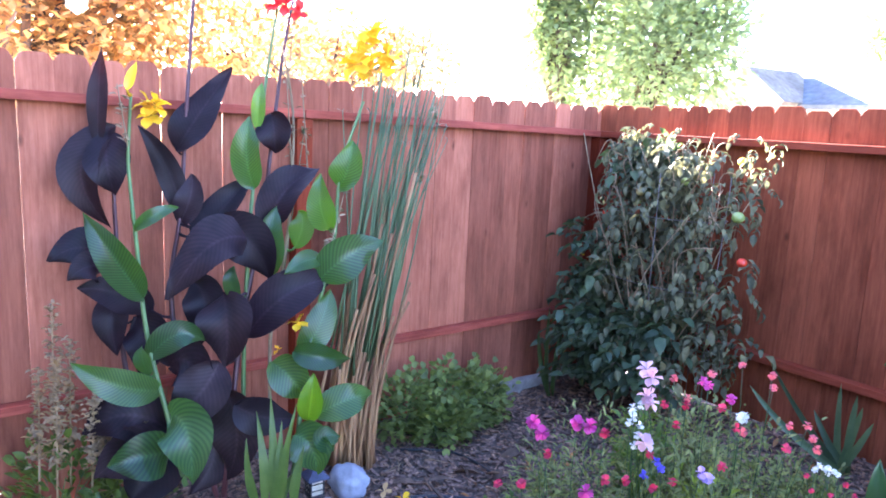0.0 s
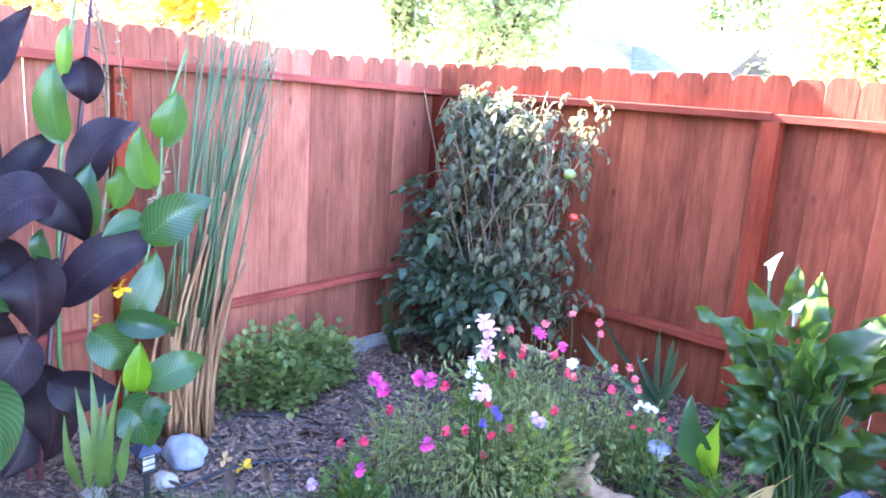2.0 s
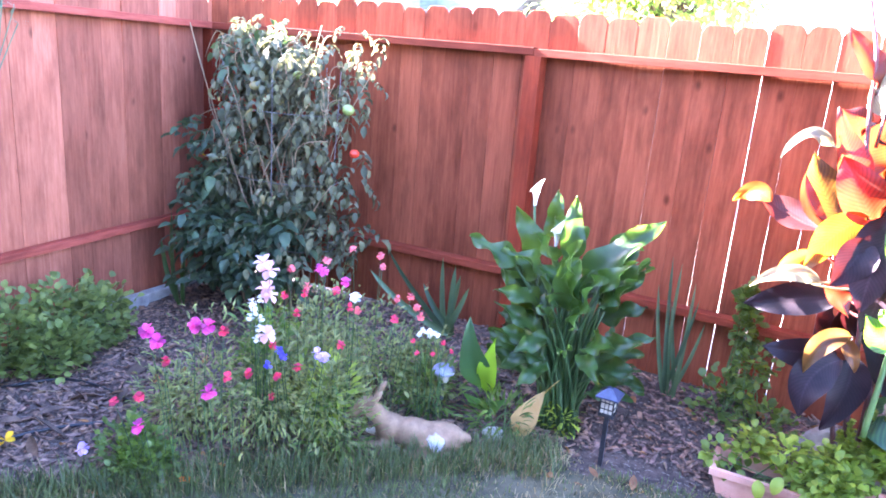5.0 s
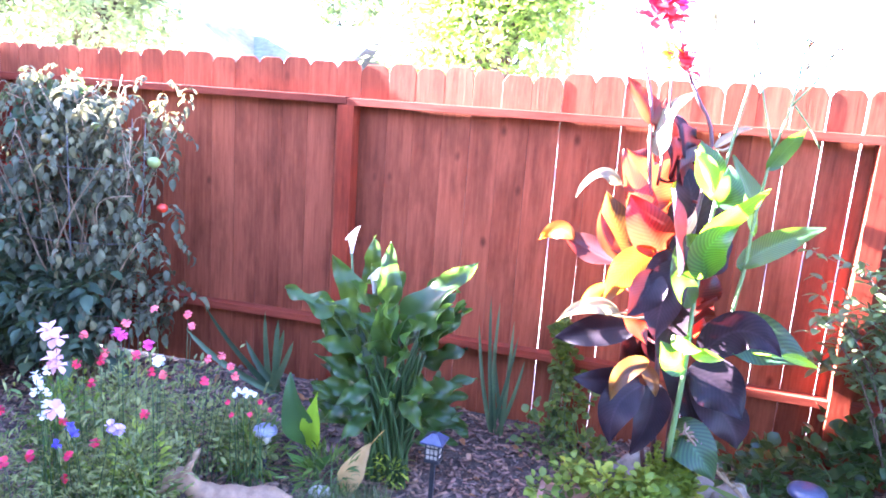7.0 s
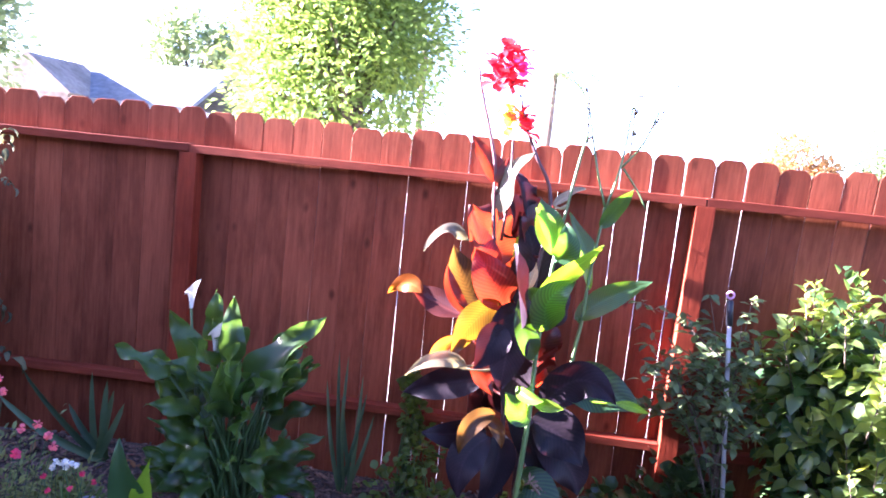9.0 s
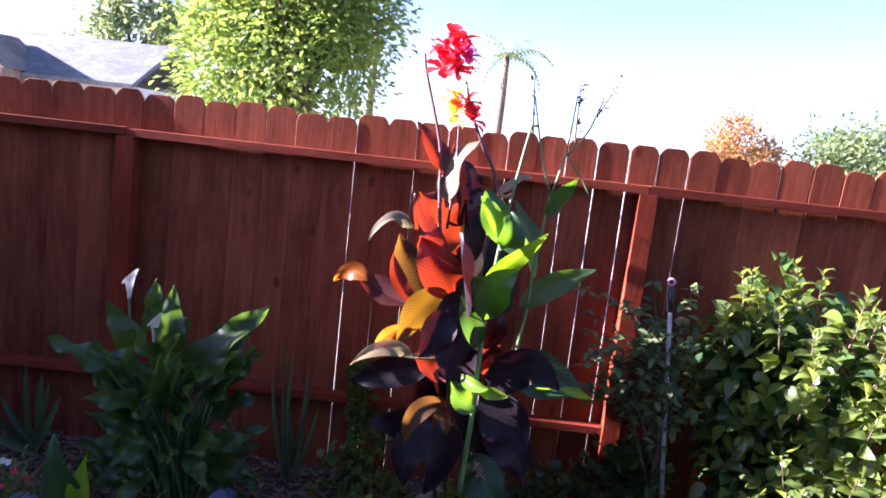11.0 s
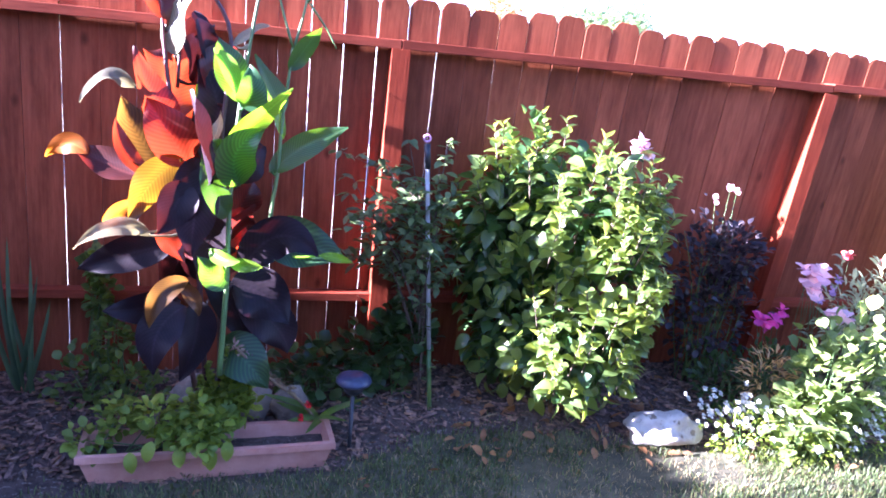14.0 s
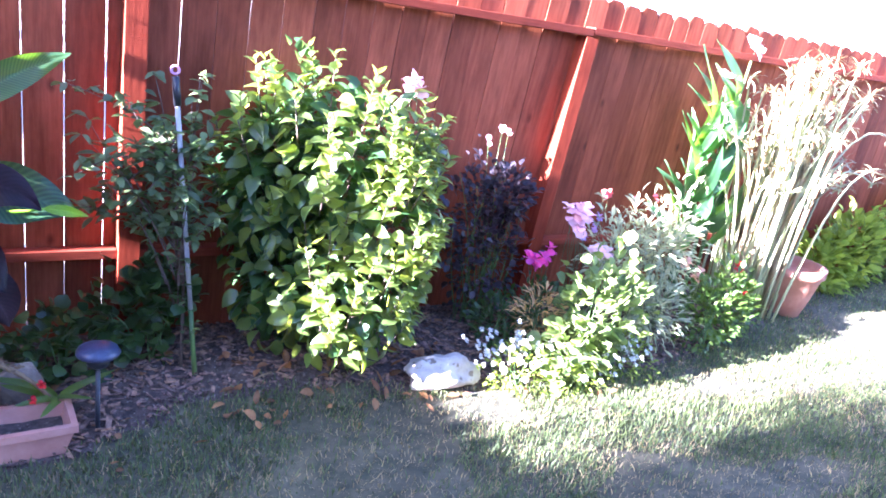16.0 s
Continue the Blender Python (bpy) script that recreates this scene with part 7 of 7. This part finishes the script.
# ---- hibiscus ----
def build_hibiscus():
    random.seed(81)
    t = ground_plant("hibiscus_bush", "dense glossy green hibiscus bush with a pink bloom", "hibiscus", (5.82, -0.30))
    lobes = [(Vector(c), Vector(r)) for c, r in (((5.47, -0.27, 0.82), (0.24, 0.18, 0.42)), ((5.76, -0.43, 0.94), (0.34, 0.27, 0.37)), ((5.87, -0.53, 0.62), (0.23, 0.25, 0.46)), ((5.74, -0.56, 0.33), (0.29, 0.23, 0.28)), ((5.54, -0.29, 0.38), (0.25, 0.20, 0.38)))]

    def depth(p, skip):
        return min([1.0] + [math.sqrt(((p.x - c.x) / r.x) ** 2 + ((p.y - c.y) / r.y) ** 2 + ((p.z - c.z) / r.z) ** 2) for c, r in lobes if c is not skip])
    tw, inner = Shape(), Shape()
    for c, r in lobes:
        branch_cloud(tw, (5.82, -0.30, -0.03), c, r, 10, 0.010)
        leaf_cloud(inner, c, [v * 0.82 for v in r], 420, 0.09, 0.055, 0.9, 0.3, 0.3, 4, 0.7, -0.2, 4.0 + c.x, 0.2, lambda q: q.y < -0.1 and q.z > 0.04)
    # hidden foliage behind the bush, added to shade the fence post
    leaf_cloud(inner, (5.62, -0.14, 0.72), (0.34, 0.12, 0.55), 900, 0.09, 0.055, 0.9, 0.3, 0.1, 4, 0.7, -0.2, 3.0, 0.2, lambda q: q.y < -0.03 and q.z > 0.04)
    kinds = []
    for k in range(6):
        sh = Shape()
        bent_leaf(sh, (0, 0, 0), (1, 0, 0.1), 0.088, 0.054, 0.25 + 0.22 * k, 0.28 + 0.05 * (k % 3), 0.62, 0.95, 9, 0, 0.025)
        kinds.append(sh.mesh("leaf", HIB))

    def place(p, way, face, size):
        x = Vector(way).normalized()
        z = (Vector(face) - x * Vector(face).dot(x)).normalized()
        y = z.cross(x)
        ob = new("leaf", random.choice(kinds))
        ob.parent = t
        ob.matrix_parent_inverse = Matrix.Translation(-t.location)
        m = Matrix((x, y, z)).transposed().to_4x4() @ Matrix.Scale(size, 4)
        m.translation = p
        ob.matrix_basis = m

    # overlapping leaves that hang from the outside of the bush
    made = 0
    while made < 400:
        c, r = lobes[made % 5]
        d = Vector((random.gauss(0, 1), random.gauss(-0.5, 0.9), random.gauss(-0.1, 0.9))).normalized()
        p = c + Vector((d.x * r.x, d.y * r.y, d.z * r.z)) * (0.95 + 0.22 * noise.noise(d * 3.1 + c * 5))
        if d.y > 0.45 or p.y > -0.09 or p.z < 0.05 or depth(p, c) < 0.82:
            made += 1 if random.random() < 0.25 else 0
            continue
        made += 1
        way = Vector((rnd(-0.9, 0.9), rnd(-0.6, 0.4), -0.35 + rnd(-0.5, 0.55))) + d * 0.55
        place(p, way, d + Vector((rnd(-0.7, 1.0), rnd(-0.5, 0.5), rnd(0.0, 0.9))), rnd(0.75, 1.25))
    # upright leafy shoots
    shoots = 0
    while shoots < 92:
        c, r = lobes[(1, 2, 3, 2, 1, 3, 2, 0)[shoots % 8]]
        d = Vector((random.gauss(0.25, 0.9), random.gauss(-0.8, 0.7), random.gauss(0.3, 0.8))).normalized()
        p = c + Vector((d.x * r.x, d.y * r.y, d.z * r.z)) * rnd(0.98, 1.12)
        if d.y > 0.3 or depth(p, c) < 0.9 or p.z < 0.12:
            continue
        shoots += 1
        way = (d * 0.45 + Vector((rnd(-0.1, 0.2), rnd(-0.2, 0.1), 0.9))).normalized()
        length = rnd(0.09, 0.17)
        tube(tw, curve_pts(p - way * 0.1, p + way * length, 0, 4), 0.004, 0.002, 5)
        side = way.orthogonal().normalized()
        for j in range(8):
            a = j * 2.4 + rnd(-0.4, 0.4)
            flat = side * math.cos(a) + way.cross(side) * math.sin(a)
            up = 0.1 + 0.19 * j
            place(p + way * (length * (j - 1.0) / 6.5), flat + way * up, way - flat * up * 0.6 + Vector((0, 0, 0.15)), rnd(0.8, 1.1) * (1.06 - 0.055 * j))
    part("branch_work", tw, TWIG, t)
    part("inner_foliage", inner, HIB_SHADED, t)
    return t


hibiscus = build_hibiscus()
random.seed(85)
dark_rose = leafy("rose_bush", "dark plum-leaved rose bush with pale pink buds", "rose bush", (6.68, -0.22), [((6.62, -0.22, 0.62), (0.26, 0.14, 0.34)), ((6.72, -0.22, 0.35), (0.26, 0.14, 0.36)), ((6.8, -0.2, 0.72), (0.16, 0.12, 0.18))], PLUM_LEAF, 0.045, 0.03, 420, 0.9, 0.5, 0.2, 10)
leafy("weed_tuft", "green undergrowth between the bush and the flowers", "plant", (6.75, -0.42), [((6.7, -0.45, 0.08), (0.2, 0.12, 0.16)), ((7.0, -0.4, 0.1), (0.2, 0.12, 0.2))], GREEN_DARK, 0.05, 0.022, 300)

leafy("dried_fern", "tuft of dry brown fern leaves under the rose bush", "dry plant", (6.84, -0.62), [((6.82, -0.62, 0.18), (0.13, 0.10, 0.16))], DRY_TAN, 0.07, 0.010, 260, 0.9, 0.9, 0.1, 10)

# ---- sunlit flowers at the far end ----
random.seed(91)
geranium = leafy("geranium_plant", "geranium with pale pink and magenta flower heads in full sun", "geranium", (7.0, -0.8), [((6.95, -0.82, 0.22), (0.2, 0.16, 0.28)), ((7.15, -0.76, 0.28), (0.22, 0.18, 0.3)), ((6.88, -0.86, 0.08), (0.2, 0.14, 0.18))], MINT, 0.075, 0.068, 190, 1.05)
alyssum = leafy("alyssum_plant", "low mound of white alyssum by the white rock", "flowers", (6.62, -0.82), [((6.58, -0.82, 0.0), (0.2, 0.14, 0.14)), ((6.9, -0.9, -0.02), (0.24, 0.14, 0.13)), ((7.25, -0.85, 0.0), (0.22, 0.14, 0.15))], GREEN_LIME, 0.03, 0.012, 420)
heads = Shape()
for _ in range(170):
    k = random.choice(((6.58, -0.84, 0.06), (6.9, -0.93, 0.03), (7.25, -0.88, 0.06), (6.5, -0.8, 0.1)))
    p = Vector(k) + Vector((random.gauss(0, 0.1), random.gauss(0, 0.06), random.gauss(0.03, 0.05)))
    bloom(heads, p, rnd(0.012, 0.022), 5, 0.4, 0.5, 0.9, (rnd(-0.3, 0.5), -0.6, 0.8))
tagged(part("blossom", heads, WHITE, alyssum, "clusters of tiny white blooms"), kind="stuff")
dianthus = feathery("dianthus_plant", "airy silver-leaved plant with small pink and lilac blooms", "flowers", (7.5, -0.55), [((7.4, -0.52, 0.4), (0.24, 0.16, 0.36)), ((7.65, -0.54, 0.45), (0.26, 0.16, 0.4)), ((7.6, -0.66, 0.15), (0.28, 0.18, 0.25)), ((7.85, -0.5, 0.45), (0.2, 0.15, 0.4))], SILVER, 560, 0.075, 0.016)
rose_bush = leafy("rose_bush", "low green rose bush with peach and red blooms", "rose bush", (8.15, -0.7), [((8.1, -0.72, 0.12), (0.26, 0.18, 0.26)), ((8.35, -0.65, 0.15), (0.22, 0.16, 0.25))], GREEN, 0.045, 0.028, 520, 0.9)
for at in ((7.02, -0.49, 0.73), (7.06, -0.51, 0.72), (7.12, -0.50, 0.73), (7.07, -0.51, 0.68), (7.04, -0.50, 0.69), (7.08, -0.56, 0.71), (7.06, -0.55, 0.64), (7.03, -0.56, 0.62),):
    stem_bloom(geranium, at, 0.052, PALEPINK, 6)
for at in ((7.08, -0.65, 0.53), (7.12, -0.66, 0.54), (7.19, -0.65, 0.53),):
    stem_bloom(geranium, at, 0.05, PALEPINK, 6)
for at in ((6.78, -0.51, 0.47), (6.82, -0.52, 0.46), (6.87, -0.52, 0.47), (6.83, -0.49, 0.44), (6.93, -0.50, 0.51),):
    stem_bloom(geranium, at, 0.048, HOTPINK, 6)
for at in ((8.17, -0.40, 0.34), (8.20, -0.49, 0.31), (8.40, -0.59, 0.20), (8.21, -0.46, 0.25),):
    stem_bloom(rose_bush, at, 0.05, PEACH, 6)
for at in ((8.45, -0.67, 0.22), (8.48, -0.56, 0.35),):
    stem_bloom(rose_bush, at, 0.05, RED, 6)
for at in ((7.45, -0.28, 0.76), (7.49, -0.28, 0.76), (7.64, -0.35, 0.74), (7.75, -0.40, 0.77),):
    stem_bloom(dianthus, at, 0.032, SALMON, 6)
for at in ((7.20, -0.41, 0.64), (7.26, -0.45, 0.61), (7.18, -0.46, 0.56), (7.28, -0.45, 0.67),):
    stem_bloom(dianthus, at, 0.032, LILAC, 6)
for at in ((5.98, -0.46, 1.28), (6.02, -0.46, 1.27), (6.00, -0.44, 1.30),):
    stem_bloom(hibiscus, at, 0.055, PALEPINK, 6)
for at in ((6.72, -0.18, 1.08), (6.74, -0.21, 1.07), (6.62, -0.21, 1.02),):
    stem_bloom(dark_rose, at, 0.03, PALEPINK, 6)

far_canna = ground_plant("canna_plant", "green canna with a pale bloom by the far fence", "canna", (8.25, -0.28))
random.seed(95)
for dx, h in ((0.0, 1.45), (0.12, 1.62), (-0.12, 1.2), (-0.05, 0.9), (0.2, 1.3)):
    stalk(far_canna, [(8.25 + dx, -0.28, -0.05), (8.26 + dx, -0.28, h * 0.5), (8.3 + dx * 1.5, -0.26, h)], 0.013, 0.008, STEM)
    for k in range(9):
        z = h * rnd(0.3, 0.95)
        a = rnd(0, 6.28)
        b = Vector((8.27 + dx, -0.28, z))
        span(far_canna, b, b + Vector((math.cos(a) * 0.26, math.sin(a) * 0.12, rnd(0.2, 0.46))), rnd(0.09, 0.14), CANNA_GREEN, BACK)
flower(far_canna, (8.45, -0.26, 1.70), 0.11, WHITE, 5)
flower(far_canna, (8.24, -0.3, 1.5), 0.09, WHITE, 5)


def build_clump():
    random.seed(97)
    t = ground_plant("papyrus_clump", "tall sunlit clump of pale arching papyrus stalks", "papyrus", (8.85, -0.38))
    for k in range(150):
        f = Vector((8.85 + random.gauss(0, 0.13), -0.38 + random.gauss(0, 0.09), -0.1))
        a = rnd(0, 6.28)
        reach = abs(random.gauss(0, 0.4))
        tip = f + Vector((math.cos(a) * reach + 0.12, math.sin(a) * reach * 0.35 - 0.05, rnd(1.1, 1.85) - reach * 0.35))
        if tip.y > -0.08:
            tip.y = -0.1
        sh = Shape()
        pts = curve_pts(f, tip, 0.1, 7, (0, 0, 0.12 + reach * 0.2))
        tube(sh, pts, 0.0105, 0.005, 6)
        for _ in range(14):
            bent_leaf(sh, pts[-1], (rnd(-1, 1), rnd(-1, 1), rnd(-0.3, 0.8)), rnd(0.06, 0.14), 0.012, 1.0, 0.1, 0.9, 0.8, 3)
        part("stalk", sh, PAPYRUS if k % 4 else STRAW, t)
    pot = thing("flower_pot", "round terracotta pot behind the papyrus", "pot", (9.25, -0.42, -0.11))
    sh = Shape()
    lathe(sh, (9.25, -0.42, -0.12), [(0.14, 0), (0.20, 0.2), (0.24, 0.36), (0.26, 0.37), (0.26, 0.43), (0.23, 0.43), (0.21, 0.38)], 20)
    part("body", sh, rough_mat("terracotta", (0.42, 0.17, 0.10), (0.56, 0.27, 0.17), 8, 0.85, 0.2, 0.004), pot)


PAPYRUS = rough_mat("pale_papyrus_green", (0.34, 0.38, 0.16), (0.58, 0.60, 0.32), 10, 0.5, 0.1, 0.002, None, (1, 1, 0.2))
build_clump()
random.seed(99)
for at, lobes in (((10.2, -0.25), [((10.0, -0.25, 0.15), (0.35, 0.15, 0.3)), ((10.4, -0.25, 0.25), (0.4, 0.15, 0.4))]), ((11.3, -0.25), [((11.1, -0.25, 0.35), (0.5, 0.15, 0.5)), ((11.6, -0.25, 0.5), (0.45, 0.15, 0.6))]), ((12.6, -0.25), [((12.3, -0.25, 0.5), (0.5, 0.15, 0.7)), ((12.9, -0.25, 0.7), (0.5, 0.15, 0.8))])):
    leafy("garden_bush", "loose sunlit green bush at the end of the yard", "bush", at, lobes, GREEN_LIME if at[0] < 11 else GREEN, 0.10, 0.05, 600, group="end of yard bushes")


# ---- lawn, mulch ----
HUSK = leaf_mat("dead_canna_leaf", (0.060, 0.040, 0.032), (0.220, 0.140, 0.095), (0.15, 0.08, 0.04), 0.15, 0.75, 16)

def build_grass():
    rng = np.random.default_rng(7)
    sets = {"green": ([], []), "straw": ([], [])}
    count = 0
    while count < 190000:
        x, y = rng.uniform(1.0, 14.5), rng.uniform(-3.4, -0.3)
        far = math.hypot(x - 4.2, y + 3.6)
        if y > edge_y(x) + 0.04 * rng.normal() or far < 1.2 or (far > 3 and rng.random() > 20 / far**2):
            continue
        bare = 0.12 * (x > 3.4) + noise.noise(Vector((x * 1.1, y * 1.9, 7.0))) + 0.5 * noise.noise(Vector((x * 4.3, y * 5.1, 3.0))) + 0.9 * math.exp(-((x - 3.35) ** 2 / 0.10 + (y + 1.25) ** 2 / 0.03)) + 0.8 * math.exp(-((x - 5.75) ** 2 / 0.35 + (y + 1.35) ** 2 / 0.08)) + 0.8 * math.exp(-((x - 6.0) ** 2 / 0.18 + (y + 0.95) ** 2 / 0.03))
        if bare > 0.45 and rng.random() < 0.75:
            continue
        key = "straw" if rng.random() < 0.22 + 0.7 * max(0.0, bare) else "green"
        v, f = sets[key]
        h = rng.uniform(0.016, 0.046) * (1.25 if key == "green" else 0.8) * (2.3 if y > edge_y(x) - 0.3 and x < 3.1 else 0.8)
        t, lean = rng.uniform(0, 6.283), rng.uniform(0.1, 0.9) * h * (1.6 if key == "straw" else 1)
        wx, wy = math.cos(t + 1.57) * 0.0024, math.sin(t + 1.57) * 0.0024
        z = ground_z(x, y) - 0.004
        dx, dy = math.cos(t) * lean, math.sin(t) * lean
        n = len(v)
        v += [(x - wx, y - wy, z), (x + wx, y + wy, z), (x + dx * 0.4 + wx * 0.8, y + dy * 0.4 + wy * 0.8, z + h * 0.62), (x + dx * 0.4 - wx * 0.8, y + dy * 0.4 - wy * 0.8, z + h * 0.62), (x + dx, y + dy, z + h)]
        f += [(n, n + 1, n + 2, n + 3), (n + 3, n + 2, n + 4)]
        count += 1
    for key, mat, label in (("green", GRASS, "short patchy green lawn grass"), ("straw", STRAW, "dry straw-coloured grass in the lawn")):
        sh = Shape()
        sh.v, sh.f = sets[key]
        tagged(new("grass", sh.mesh("grass", mat)), label, "grass", kind="stuff")


def build_mulch():
    chips, leaves = Shape(), Shape()
    n = 0
    while n < 13000:
        x, y = rnd(0.2, 8.5), rnd(-3.4, -0.02)
        if y < edge_y(x) + 0.02 or x < fence_a_x(y) + 0.05 or (x - 3.4) ** 2 / 0.16 + (y + 0.95) ** 2 / 0.05 < rnd(0.6, 1.2):
            continue
        n += 1
        z = ground_z(x, y) + rnd(0, 0.012)
        t, l, w, h = rnd(0, 6.28), rnd(0.006, 0.05) * rnd(0.5, 1), rnd(0.003, 0.013), rnd(0.002, 0.009)
        c, s = math.cos(t), math.sin(t)
        tilt = rnd(-0.35, 0.35)
        vs = []
        for dz in (0, h):
            for a, b in ((-l, -w), (l, -w * rnd(0.3, 1)), (l * 0.9, w), (-l * 0.8, w * rnd(0.3, 1))):
                vs.append((x + a * c - b * s, y + a * s + b * c, z + dz + a * tilt))
        chips.add(vs, [(3, 2, 1, 0), (4, 5, 6, 7), (0, 1, 5, 4), (1, 2, 6, 5), (2, 3, 7, 6), (3, 0, 4, 7)])
    for _ in range(420):
        x, y = rnd(1.0, 7.2), rnd(-2.6, -0.1)
        if y < edge_y(x) - 0.25:
            continue
        bent_leaf(leaves, (x, y, ground_z(x, y) + 0.012), (rnd(-1, 1), rnd(-1, 1), rnd(0, 0.4)), rnd(0.025, 0.08), rnd(0.014, 0.036), rnd(-0.6, 0.9), 0.4, 0.9, 0.8, 4, rnd(-0.6, 0.6))
    for _ in range(60):
        x, y = rnd(5.2, 6.3), rnd(-0.84, -0.35)
        bent_leaf(leaves, (x, y, ground_z(x, y) + 0.016), (rnd(-1, 1), rnd(-1, 1), rnd(0, 0.5)), rnd(0.04, 0.085), rnd(0.025, 0.045), rnd(-0.6, 0.9), 0.4, 0.9, 0.8, 4, rnd(-0.7, 0.7))
    sticks = Shape()
    for _ in range(150):
        x, y = rnd(0.5, 6.6), rnd(-2.9, -0.1)
        if y < edge_y(x) + 0.03 or x < fence_a_x(y) + 0.1:
            continue
        t, l = rnd(0, 6.28), rnd(0.04, 0.2)
        a = Vector((x, y, ground_z(x, y) + 0.012))
        b = a + Vector((l * math.cos(t), l * math.sin(t), rnd(0, 0.02)))
        tube(sticks, curve_pts(a, b, 0.004, 4, (rnd(-0.02, 0.02), rnd(-0.02, 0.02), 0)), rnd(0.002, 0.006), 0.0015, 5)
    tagged(new("twig_litter", sticks.mesh("twig_litter", STEM_DRY)), "dry twigs and broken stems lying on the mulch", "twigs", kind="stuff")
    husks = Shape()
    for _ in range(46):
        x, y = rnd(0.9, 2.3), rnd(-2.7, -1.3)
        if y < edge_y(x) + 0.03:
            continue
        bent_leaf(husks, (x, y, ground_z(x, y) + 0.018), (rnd(-1, 1), rnd(-1, 1), rnd(0.0, 0.25)), rnd(0.10, 0.2), rnd(0.03, 0.055), rnd(-0.4, 0.8), 0.7, 0.8, 0.8, 6, rnd(-0.8, 0.8))
    tagged(new("dead_foliage", husks.mesh("dead_foliage", HUSK)), "curled brown dead canna leaves on the mulch", "dead leaves", kind="stuff")
    tagged(new("mulch", chips.mesh("mulch", CHIP, False)), "dark bark mulch chips covering the bed", "mulch", kind="stuff")
    tagged(new("leaf_litter", leaves.mesh("leaf_litter", DEAD_LEAF)), "brown fallen leaves scattered on the bed", "leaf litter", kind="stuff")


def drip_hose(label, pts):
    sh = Shape()
    path = glide([Vector((x, y, ground_z(x, y) + 0.014)) for x, y in pts])
    tube(sh, path, 0.008, 0.008, 8)
    ob = new("drip_hose", sh.mesh("drip_hose", METAL_BLACK))
    tagged(ob, label, "hose", "drip hoses")


build_grass()
build_mulch()
drip_hose("black plastic drip hose lying on the mulch by the rock", ((1.09, -2.66), (1.05, -2.47), (1.08, -2.20), (1.23, -1.97), (1.37, -1.89), (1.62, -1.80)))
drip_hose("black plastic drip hose lying on the mulch near the mint", ((0.60, -2.02), (0.76, -1.79), (1.06, -1.74), (1.35, -1.78)))
